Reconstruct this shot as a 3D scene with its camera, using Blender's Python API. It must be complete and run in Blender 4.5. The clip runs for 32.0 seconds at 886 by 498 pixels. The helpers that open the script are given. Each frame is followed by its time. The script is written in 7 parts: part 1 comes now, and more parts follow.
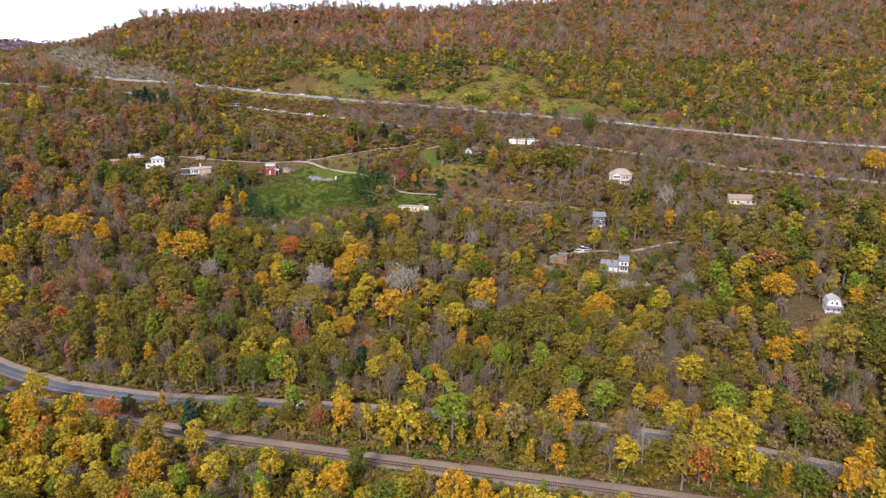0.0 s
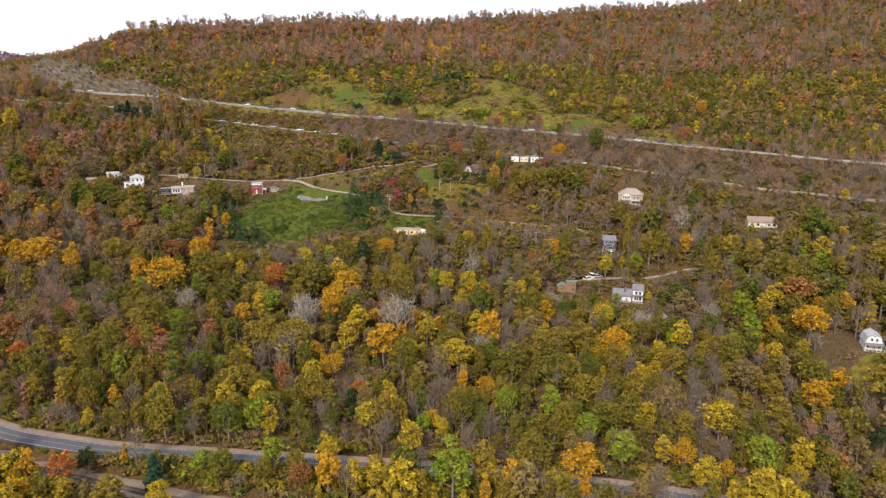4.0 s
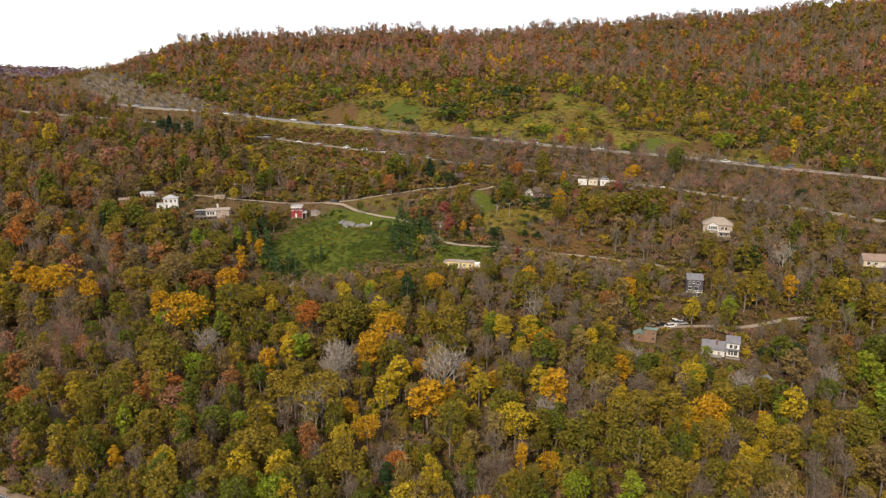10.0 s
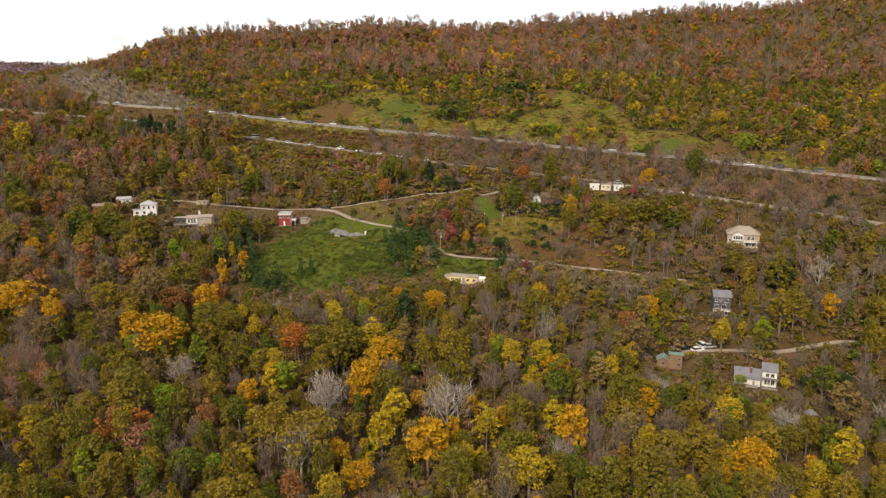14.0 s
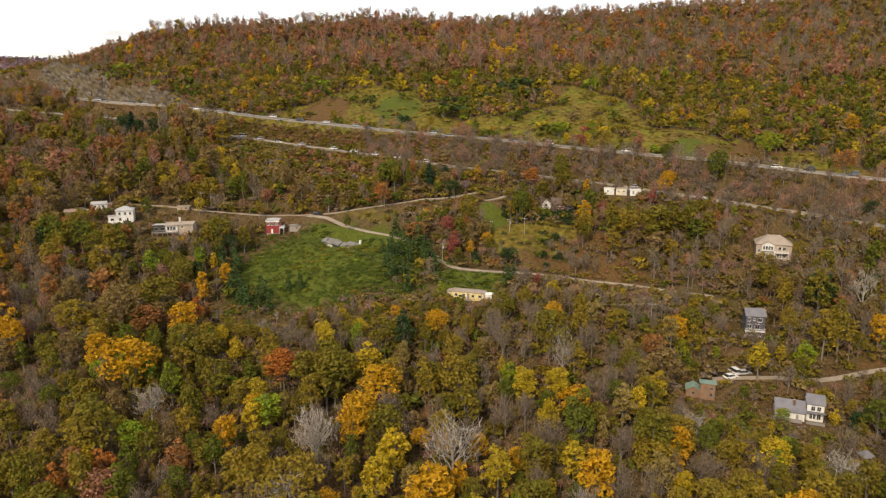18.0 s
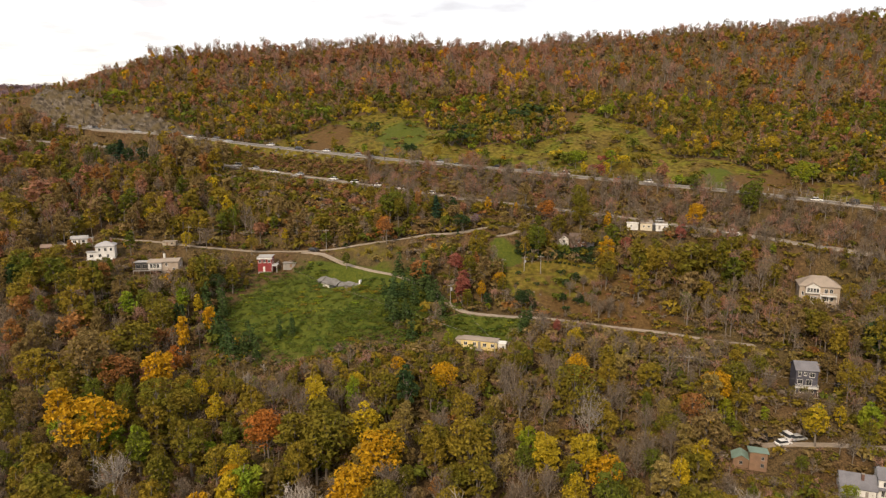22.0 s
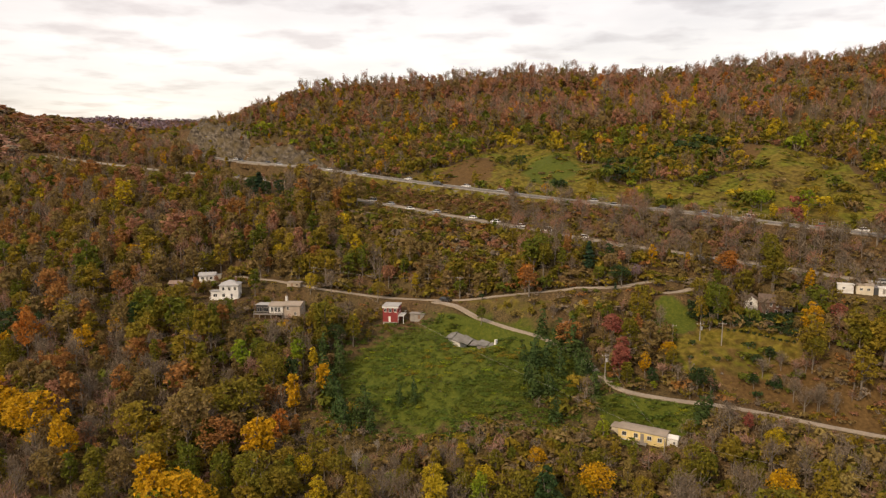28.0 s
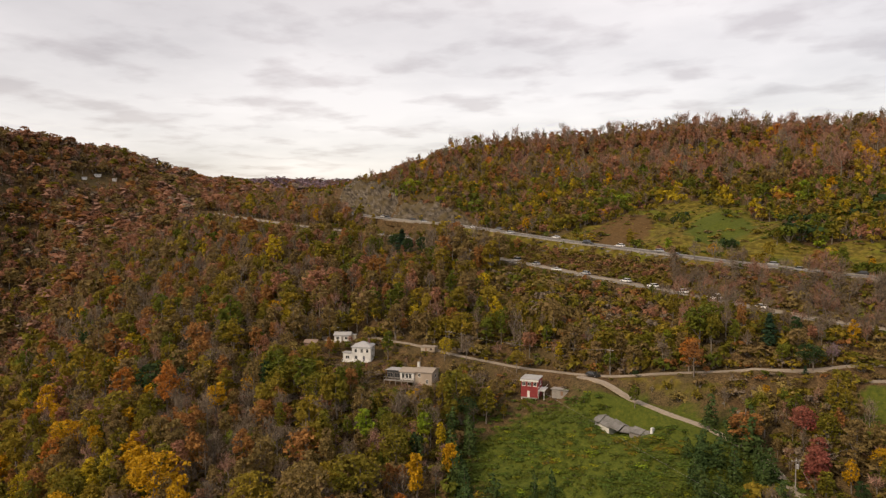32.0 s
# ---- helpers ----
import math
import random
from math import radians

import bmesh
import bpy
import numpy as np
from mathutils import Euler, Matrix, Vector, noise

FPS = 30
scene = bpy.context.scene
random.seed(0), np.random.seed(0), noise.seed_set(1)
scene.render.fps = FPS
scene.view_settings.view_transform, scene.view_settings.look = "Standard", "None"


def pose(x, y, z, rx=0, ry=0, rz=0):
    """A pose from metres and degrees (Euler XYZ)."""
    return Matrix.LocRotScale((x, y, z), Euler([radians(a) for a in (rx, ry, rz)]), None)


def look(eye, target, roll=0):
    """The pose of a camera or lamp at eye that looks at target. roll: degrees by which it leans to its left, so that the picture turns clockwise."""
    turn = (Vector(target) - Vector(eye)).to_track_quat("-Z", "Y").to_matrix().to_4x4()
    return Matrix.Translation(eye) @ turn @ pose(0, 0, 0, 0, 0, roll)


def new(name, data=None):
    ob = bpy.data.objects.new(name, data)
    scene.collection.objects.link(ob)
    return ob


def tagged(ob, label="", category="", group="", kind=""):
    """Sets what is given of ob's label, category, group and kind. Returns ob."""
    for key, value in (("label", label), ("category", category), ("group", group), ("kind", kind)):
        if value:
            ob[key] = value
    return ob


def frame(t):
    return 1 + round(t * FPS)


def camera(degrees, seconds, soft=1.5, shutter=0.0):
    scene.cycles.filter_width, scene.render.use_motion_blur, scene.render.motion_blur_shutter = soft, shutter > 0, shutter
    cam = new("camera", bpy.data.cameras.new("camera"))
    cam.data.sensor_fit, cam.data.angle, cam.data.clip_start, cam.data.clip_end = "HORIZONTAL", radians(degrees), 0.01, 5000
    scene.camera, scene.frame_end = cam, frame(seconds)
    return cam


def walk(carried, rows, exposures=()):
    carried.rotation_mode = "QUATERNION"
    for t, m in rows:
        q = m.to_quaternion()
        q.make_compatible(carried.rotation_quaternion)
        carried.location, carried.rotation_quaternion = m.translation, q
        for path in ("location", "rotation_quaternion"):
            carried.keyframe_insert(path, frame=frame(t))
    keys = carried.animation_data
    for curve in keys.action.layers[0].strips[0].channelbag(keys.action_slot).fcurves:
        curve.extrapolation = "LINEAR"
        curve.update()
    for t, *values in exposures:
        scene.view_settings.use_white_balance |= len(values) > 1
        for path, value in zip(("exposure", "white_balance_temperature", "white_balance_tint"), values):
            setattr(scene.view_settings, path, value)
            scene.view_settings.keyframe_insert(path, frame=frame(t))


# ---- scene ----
cam = camera(65.51, 32.0, soft=1.3)
PATH = [
    (0.0, pose(1.84, -12.10, 99.34, 75.544, 0.047, -0.000)),
    (0.5, pose(1.79, -8.92, 99.31, 75.509, 0.011, -0.028)),
    (1.0, pose(1.74, -5.73, 99.28, 75.493, 0.024, -0.053)),
    (1.5, pose(1.66, -2.53, 99.25, 75.467, -0.007, -0.086)),
    (2.0, pose(1.57, 0.66, 99.21, 75.990, -0.020, -0.129)),
    (2.5, pose(1.48, 3.83, 99.13, 76.687, -0.039, -0.175)),
    (3.0, pose(1.40, 7.00, 99.05, 76.666, 0.002, -0.194)),
    (3.5, pose(1.32, 10.16, 98.96, 76.651, -0.015, -0.215)),
    (5.5, pose(1.40, 23.02, 98.79, 76.883, -0.002, -0.260)),
    (6.0, pose(1.39, 26.26, 98.82, 76.973, 0.016, -0.255)),
    (6.5, pose(1.36, 29.52, 98.87, 77.089, 0.029, -0.067)),
    (7.0, pose(1.34, 32.83, 98.90, 77.264, 0.005, 1.527)),
    (7.5, pose(1.34, 36.18, 98.92, 77.418, -0.018, 2.833)),
    (8.0, pose(1.34, 39.57, 98.91, 77.599, -0.018, 3.956)),
    (8.5, pose(1.32, 42.99, 98.88, 77.767, -0.028, 4.495)),
    (9.0, pose(1.25, 46.42, 98.85, 77.802, 0.017, 4.506)),
    (9.5, pose(1.09, 49.86, 98.83, 77.792, 0.048, 4.511)),
    (10.0, pose(0.85, 53.28, 98.82, 77.796, 0.034, 4.489)),
    (10.5, pose(0.56, 56.67, 98.84, 77.788, 0.060, 4.472)),
    (11.0, pose(0.23, 60.05, 98.89, 77.790, 0.036, 4.452)),
    (11.5, pose(-0.13, 63.42, 98.95, 77.742, 0.005, 4.437)),
    (12.0, pose(-0.55, 66.78, 99.03, 77.700, 0.014, 4.396)),
    (12.5, pose(-1.03, 70.07, 99.13, 77.639, 0.015, 4.368)),
    (13.0, pose(-1.57, 73.31, 99.28, 77.583, 0.025, 4.326)),
    (13.5, pose(-2.13, 76.53, 99.48, 77.538, 0.051, 4.305)),
    (14.0, pose(-2.71, 79.72, 99.70, 77.479, 0.020, 4.259)),
    (14.5, pose(-3.30, 82.86, 99.91, 77.414, -0.020, 4.212)),
    (16.5, pose(-5.13, 95.37, 100.00, 77.274, 0.010, 4.114)),
    (17.0, pose(-5.59, 98.57, 100.01, 77.225, 0.024, 4.089)),
    (17.5, pose(-6.01, 101.77, 100.01, 77.199, -0.019, 4.054)),
    (18.0, pose(-6.36, 104.99, 100.00, 77.145, 0.006, 4.041)),
    (18.5, pose(-6.64, 108.24, 99.95, 77.104, -0.051, 4.015)),
    (19.0, pose(-6.90, 111.45, 99.87, 78.350, -0.023, 3.972)),
    (19.5, pose(-7.14, 114.63, 99.73, 79.266, 0.018, 3.949)),
    (20.0, pose(-7.39, 117.78, 99.57, 79.300, 0.050, 3.957)),
    (20.5, pose(-7.65, 120.91, 99.41, 79.317, 0.063, 3.962)),
    (21.0, pose(-7.96, 124.01, 99.25, 79.373, 0.068, 4.424)),
    (21.5, pose(-8.31, 127.08, 99.12, 79.408, 0.044, 4.635)),
    (22.0, pose(-8.74, 130.13, 99.05, 79.451, 0.012, 4.567)),
    (22.5, pose(-9.23, 133.19, 99.04, 79.496, -0.013, 4.843)),
    (23.0, pose(-9.76, 136.28, 99.08, 79.555, -0.064, 5.920)),
    (23.5, pose(-10.36, 139.44, 99.17, 79.609, -0.000, 7.025)),
    (24.0, pose(-10.99, 142.66, 99.31, 79.656, -0.110, 8.094)),
    (24.5, pose(-11.57, 145.87, 99.46, 79.687, -0.125, 9.137)),
    (25.0, pose(-12.08, 149.02, 99.57, 79.827, -0.128, 10.142)),
    (25.5, pose(-12.56, 152.11, 99.64, 80.026, -0.124, 11.059)),
    (27.5, pose(-14.18, 164.33, 99.42, 81.527, -0.074, 15.441)),
    (28.0, pose(-14.58, 167.36, 99.32, 82.059, -0.070, 16.643)),
    (28.5, pose(-14.99, 170.34, 99.21, 82.637, -0.014, 18.168)),
    (29.0, pose(-15.42, 173.22, 99.09, 83.219, 0.045, 19.820)),
    (29.5, pose(-15.88, 176.01, 98.98, 83.836, 0.030, 21.447)),
    (30.0, pose(-16.40, 178.70, 98.87, 84.464, 0.023, 23.048)),
    (30.5, pose(-16.98, 181.36, 98.78, 85.085, 0.013, 24.670)),
    (31.0, pose(-17.57, 183.99, 98.72, 85.685, 0.030, 26.295)),
    (31.5, pose(-18.15, 186.60, 98.70, 86.274, 0.047, 27.938)),
    (32.0, pose(-18.74, 189.17, 98.69, 86.840, 0.049, 29.426)),
]
CLOUD_LIGHT = 0.86
EXPOSURES = [(0, 0.76, 5620, 13), (6, 0.50, 6280, 10), (12, 0.35, 6630, 9), (16, 0.31, 6870, 8), (20, 0.27, 7000, 9), (25, 0.12, 7450, 12), (28, 0.0, 7600, 12), (31, -0.34, 7300, 11), (32, -0.16, 7300, 12)]
walk(cam, PATH, EXPOSURES)

# ---------------------------------------------------------------- sky and sun
SUN_HEIGHT, SUN_TURN = 38.0, 200.0
world = bpy.data.worlds.new("overcast_sky")
scene.world = world
world.use_nodes = True
wn, wl = world.node_tree.nodes, world.node_tree.links
wn.clear()


def wnode(kind, **sets):
    n = wn.new(kind)
    for k, v in sets.items():
        n.inputs[k].default_value = v
    return n


def wmath(op, a, b=None, clamp=False):
    n = wn.new("ShaderNodeMath")
    n.operation, n.use_clamp = op, clamp
    for i, v in enumerate((a, b)):
        if v is None:
            continue
        if isinstance(v, (int, float)):
            n.inputs[i].default_value = v
        else:
            wl.new(v, n.inputs[i])
    return n.outputs[0]


sky = wn.new("ShaderNodeTexSky")
sky.sky_type, sky.sun_disc = "NISHITA", False
sky.sun_elevation, sky.sun_rotation = radians(SUN_HEIGHT), radians(SUN_TURN)
coord = wn.new("ShaderNodeTexCoord")
split = wn.new("ShaderNodeSeparateXYZ")
wl.new(coord.outputs["Generated"], split.inputs[0])
up = wmath("MAXIMUM", split.outputs[2], 0.0)
lift = wmath("ADD", up, 0.09)
join = wn.new("ShaderNodeCombineXYZ")
wl.new(wmath("DIVIDE", split.outputs[0], lift), join.inputs[0])
wl.new(wmath("DIVIDE", split.outputs[1], lift), join.inputs[1])
big = wnode("ShaderNodeTexNoise", Scale=0.42, Detail=6.0, Roughness=0.55)
small = wnode("ShaderNodeTexNoise", Scale=2.3, Detail=5.0, Roughness=0.5)
wl.new(join.outputs[0], big.inputs["Vector"])
wl.new(join.outputs[0], small.inputs["Vector"])
thick = wn.new("ShaderNodeValToRGB")
thick.color_ramp.elements[0].position, thick.color_ramp.elements[0].color = 0.40, (1.02, 0.99, 1.03, 1)
thick.color_ramp.elements[1].position, thick.color_ramp.elements[1].color = 0.64, (0.72, 0.69, 0.72, 1)
wl.new(big.outputs[0], thick.inputs[0])
puff = wn.new("ShaderNodeValToRGB")
puff.color_ramp.elements[0].position, puff.color_ramp.elements[0].color = 0.50, (1, 1, 1, 1)
puff.color_ramp.elements[1].position, puff.color_ramp.elements[1].color = 0.66, (0.77, 0.73, 0.725, 1)
wl.new(small.outputs[0], puff.inputs[0])
cloud = wn.new("ShaderNodeMix")
cloud.data_type, cloud.blend_type = "RGBA", "MULTIPLY"
cloud.inputs[0].default_value = 1.0
wl.new(thick.outputs[0], cloud.inputs[6])
wl.new(puff.outputs[0], cloud.inputs[7])
dome = wnode("ShaderNodeBackground", Strength=0.05)
wl.new(sky.outputs[0], dome.inputs[0])
deck = wnode("ShaderNodeBackground", Strength=CLOUD_LIGHT)
wl.new(cloud.outputs[2], deck.inputs[0])
both = wn.new("ShaderNodeAddShader")
wl.new(dome.outputs[0], both.inputs[0])
wl.new(deck.outputs[0], both.inputs[1])
wout = wn.new("ShaderNodeOutputWorld")
wl.new(both.outputs[0], wout.inputs[0])

sun = new("sun", bpy.data.lights.new("sun", "SUN"))
sun.data.energy, sun.data.angle, sun.data.color = 2.75, radians(7), (1.0, 0.83, 0.62)
sun_way = Vector((math.sin(radians(SUN_TURN)) * math.cos(radians(SUN_HEIGHT)), math.cos(radians(SUN_TURN)) * math.cos(radians(SUN_HEIGHT)), math.sin(radians(SUN_HEIGHT))))
sun.matrix_world = look(sun_way * 900, (0, 0, 0))


# ---------------------------------------------------------------- materials
def shader(name, rough=0.8, metal=0.0):
    m = bpy.data.materials.new(name)
    m.use_nodes = True
    b = m.node_tree.nodes["Principled BSDF"]
    b.inputs["Roughness"].default_value, b.inputs["Metallic"].default_value = rough, metal
    return m, m.node_tree.nodes, m.node_tree.links, b


def noise_out(nodes, links, scale, detail=3.0, vector=None):
    n = nodes.new("ShaderNodeTexNoise")
    n.inputs["Scale"].default_value, n.inputs["Detail"].default_value = scale, detail
    if vector is None:
        c = nodes.new("ShaderNodeTexCoord")
        vector = c.outputs["Object"]
    links.new(vector, n.inputs["Vector"])
    return n.outputs[0]


def ramp(nodes, links, value, stops):
    r = nodes.new("ShaderNodeValToRGB")
    while len(r.color_ramp.elements) < len(stops):
        r.color_ramp.elements.new(0.5)
    for e, (at, c) in zip(r.color_ramp.elements, stops):
        e.position, e.color = at, (*c, 1)
    links.new(value, r.inputs[0])
    return r.outputs[0]


def mix(nodes, links, fac, a, b, mode="MIX"):
    n = nodes.new("ShaderNodeMix")
    n.data_type, n.blend_type = "RGBA", mode
    for slot, v in ((0, fac), (6, a), (7, b)):
        if isinstance(v, (int, float)):
            n.inputs[slot].default_value = v
        elif isinstance(v, tuple):
            n.inputs[slot].default_value = (*v, 1)
        else:
            links.new(v, n.inputs[slot])
    return n.outputs[2]


def scaled(c, k):
    return tuple(min(1.0, v * k) for v in c)


def surface(name, colour, rough=0.8, spread=0.25, grain=1.5, stain=0.25, metal=0.0, bump=0.0, other=None):
    """Painted or mineral surface: fine grain and broad weathering round one base colour."""
    m, n, l, b = shader(name, rough, metal)
    fine = ramp(n, l, noise_out(n, l, grain, 5.0), [(0.3, scaled(colour, 1 - spread)), (0.7, scaled(colour, 1 + spread))])
    broad = ramp(n, l, noise_out(n, l, stain, 4.0), [(0.42, (0, 0, 0)), (0.68, (0.6, 0.6, 0.6))])
    l.new(mix(n, l, broad, fine, other or scaled(colour, 0.62)), b.inputs["Base Color"])
    if bump:
        u = n.new("ShaderNodeBump")
        u.inputs["Strength"].default_value, u.inputs["Distance"].default_value = bump, 0.3
        l.new(noise_out(n, l, grain * 2, 5.0), u.inputs["Height"])
        l.new(u.outputs[0], b.inputs["Normal"])
    return m


def foliage(name, colour, second, through_light=0.36):
    """Leaf sprays: every spray differs a little, and whole crowns drift towards a second hue."""
    warm = (1.46, 1.34, 1.34) if colour[0] > 1.5 * colour[1] else (1.38, 1.40, 1.42)
    colour, second = (tuple(a * b for a, b in zip(c, warm)) for c in (colour, second))
    m, n, l, b = shader(name, 0.7)
    g = n.new("ShaderNodeNewGeometry")
    leaf = ramp(n, l, g.outputs["Random Per Island"], [(0.0, scaled(colour, 0.62)), (0.55, colour), (1.0, scaled(colour, 1.35))])
    drift = ramp(n, l, noise_out(n, l, 0.11, 2.0, g.outputs["Position"]), [(0.38, (0, 0, 0)), (0.66, (1, 1, 1))])
    hue = mix(n, l, drift, leaf, mix(n, l, 0.75, leaf, second))
    speck = noise_out(n, l, 2.1, 3.0, g.outputs["Position"])
    hue = mix(n, l, 1.0, hue, ramp(n, l, speck, [(0.33, (0.62, 0.62, 0.62)), (0.66, (1.42, 1.42, 1.42))]), "MULTIPLY")
    rough = n.new("ShaderNodeBump")
    rough.inputs["Strength"].default_value, rough.inputs["Distance"].default_value = 0.5, 0.4
    l.new(speck, rough.inputs["Height"])
    l.new(rough.outputs[0], b.inputs["Normal"])
    l.new(hue, b.inputs["Base Color"])
    b.inputs["Specular IOR Level"].default_value = 0.08
    t = n.new("ShaderNodeBsdfTranslucent")
    l.new(hue, t.inputs[0])
    s = n.new("ShaderNodeMixShader")
    s.inputs[0].default_value = through_light
    l.new(b.outputs[0], s.inputs[1])
    l.new(t.outputs[0], s.inputs[2])
    l.new(s.outputs[0], n["Material Output"].inputs[0])
    return m


LEAF = {
    "olive": foliage("leaves_olive", (0.108, 0.098, 0.013), (0.15, 0.105, 0.016)),
    "green": foliage("leaves_green", (0.076, 0.090, 0.013), (0.10, 0.10, 0.014)),
    "dark": foliage("leaves_dark_green", (0.024, 0.045, 0.015), (0.04, 0.055, 0.02)),
    "lime": foliage("leaves_lime", (0.13, 0.175, 0.016), (0.2, 0.18, 0.015)),
    "yellow": foliage("leaves_yellow", (0.30, 0.215, 0.015), (0.25, 0.19, 0.018)),
    "ochre": foliage("leaves_ochre", (0.185, 0.130, 0.017), (0.15, 0.118, 0.017)),
    "straw": foliage("leaves_straw", (0.20, 0.148, 0.048), (0.17, 0.13, 0.04)),
    "umber": foliage("leaves_umber", (0.142, 0.097, 0.039), (0.156, 0.112, 0.038)),
    "gold": foliage("leaves_gold", (0.305, 0.185, 0.012), (0.32, 0.205, 0.013)),
    "orange": foliage("leaves_orange", (0.27, 0.108, 0.024), (0.22, 0.11, 0.025)),
    "rust": foliage("leaves_rust", (0.192, 0.096, 0.034), (0.215, 0.120, 0.036)),
    # Russet, like mauve below, is paled and greyed to carry ridge haze.
    "russet": foliage("leaves_russet", (0.205, 0.108, 0.066), (0.225, 0.128, 0.070)),
    "tan": foliage("leaves_tan", (0.172, 0.121, 0.050), (0.148, 0.096, 0.042)),
    "crimson": foliage("leaves_crimson", (0.19, 0.060, 0.048), (0.19, 0.085, 0.055)),
    "pine": foliage("needles", (0.018, 0.038, 0.020), (0.025, 0.045, 0.02), 0.1),
    "twig": foliage("twigs_grey_brown", (0.122, 0.095, 0.069), (0.125, 0.090, 0.060), 0.05),
    # Mauve is lightened to put haze over the ridge into its colour.
    "mauve": foliage("twigs_mauve_brown", (0.172, 0.108, 0.080), (0.185, 0.108, 0.068), 0.05),
    # Far-hill twigs: bluish distance haze put into the base colour.
    "plum": foliage("twigs_plum_haze", (0.140, 0.100, 0.116), (0.158, 0.104, 0.112), 0.05),
    "pale": foliage("twigs_pale", (0.20, 0.175, 0.145), (0.18, 0.15, 0.12), 0.05),
    "ivy": foliage("ivy_leaves", (0.030, 0.052, 0.016), (0.045, 0.062, 0.016), 0.15),
    "kudzu": foliage("vine_leaves", (0.066, 0.097, 0.017), (0.090, 0.104, 0.017), 0.34),
}
BARK = surface("bark", (0.19, 0.16, 0.13), 0.95, 0.3, 2.5, 0.3)
BARK_PALE = surface("bark_pale", (0.34, 0.31, 0.27), 0.95, 0.2, 2.5, 0.3)
CONCRETE = surface("worn_concrete_road", (0.265, 0.222, 0.172), 0.9, 0.16, 0.8, 0.06)
ASPHALT = surface("asphalt", (0.085, 0.085, 0.10), 0.9, 0.15, 1.5, 0.08)
GRAVEL = surface("gravel_lane", (0.31, 0.255, 0.195), 0.95, 0.2, 1.2, 0.15, bump=0.2)
BALLAST = surface("ballast", (0.205, 0.152, 0.110), 0.95, 0.25, 1.8, 0.1, bump=0.3)
DIRT = surface("packed_dirt", (0.245, 0.18, 0.125), 0.95, 0.2, 0.9, 0.12)
LINE_WHITE = surface("road_paint_white", (0.50, 0.49, 0.47), 0.8, 0.1)
LINE_YELLOW = surface("road_paint_yellow", (0.34, 0.26, 0.08), 0.8, 0.1)
STEEL = surface("galvanised_steel", (0.27, 0.26, 0.24), 0.6, 0.1, metal=0.4)
RAIL_STEEL = surface("rusty_rail", (0.13, 0.085, 0.065), 0.6, 0.15, metal=0.5)
SLEEPER = surface("creosote_timber", (0.105, 0.078, 0.058), 0.9, 0.2)
WHITE = surface("white_siding", (0.68, 0.67, 0.64), 0.7, 0.05, 2.0, 0.4)
CREAM = surface("cream_render", (0.60, 0.53, 0.40), 0.8, 0.08, 2.0, 0.3)
TAN = surface("tan_siding", (0.42, 0.345, 0.275), 0.8, 0.06, 2.0, 0.3)
YELLOW = surface("yellow_siding", (0.78, 0.62, 0.28), 0.7, 0.06, 2.0, 0.3)
RED = surface("barn_red_siding", (0.25, 0.030, 0.030), 0.7, 0.15, 2.0, 0.4)
NAVY = surface("slate_blue_siding", (0.075, 0.075, 0.10), 0.7, 0.12, 2.0, 0.4)
BRICK = surface("red_brown_brick", (0.15, 0.078, 0.058), 0.9, 0.25, 3.0, 0.4)
BROWNWOOD = surface("brown_timber", (0.24, 0.145, 0.09), 0.85, 0.2, 2.0, 0.5)
GREYWOOD = surface("weathered_timber", (0.27, 0.245, 0.22), 0.9, 0.2, 2.0, 0.5)
STONE = surface("fieldstone", (0.36, 0.30, 0.23), 0.95, 0.3, 1.4, 0.4, bump=0.4)
SHINGLE_GREY = surface("grey_shingles", (0.165, 0.163, 0.178), 0.9, 0.15, 3.0, 0.3)
SHINGLE_PALE = surface("pale_grey_roofing", (0.36, 0.355, 0.35), 0.85, 0.12, 2.0, 0.25)
RUIN_ROOF = surface("weathered_ruin_shingles", (0.175, 0.168, 0.158), 0.95, 0.25, 2.5, 0.5, other=(0.08, 0.078, 0.06))
ROOF_UMBER = surface("dark_brown_shingles", (0.125, 0.088, 0.068), 0.95, 0.2, 3.0, 0.3)
SHINGLE_TAN = surface("tan_shingles", (0.30, 0.25, 0.20), 0.9, 0.1, 3.0, 0.3)
ROOF_GREEN = surface("green_metal_roof", (0.20, 0.29, 0.24), 0.5, 0.1, 2.0, 0.3)
ROOF_BROWN = surface("brown_shingles", (0.25, 0.18, 0.14), 0.9, 0.15, 3.0, 0.3)
ROCK = surface("grey_rock_face", (0.165, 0.143, 0.118), 0.95, 0.45, 0.45, 0.07, bump=1.0, other=(0.085, 0.078, 0.035))
ROCK_FACE, rn, rl, rb = shader("ledged_rock_face", 0.95)
rb.inputs["Specular IOR Level"].default_value = 0.15
lay = rn.new("ShaderNodeMapping")
lay.vector_type = "TEXTURE"
lay.inputs["Scale"].default_value, lay.inputs["Rotation"].default_value = (6.5, 5.0, 1.9), (0.15, 0.5, 0.2)
rl.new(rn.new("ShaderNodeNewGeometry").outputs["Position"], lay.inputs[0])
strata = noise_out(rn, rl, 1.1, 8.0, lay.outputs[0])
block = rn.new("ShaderNodeTexVoronoi")
block.feature = "DISTANCE_TO_EDGE"
block.inputs["Scale"].default_value = 2.4
rl.new(lay.outputs[0], block.inputs["Vector"])
joints = ramp(rn, rl, block.outputs["Distance"], [(0.02, (0.5, 0.48, 0.45)), (0.14, (1, 1, 1))])
stone = ramp(rn, rl, strata, [(0.34, (0.030, 0.025, 0.019)), (0.47, (0.092, 0.076, 0.058)), (0.64, (0.18, 0.154, 0.122))])
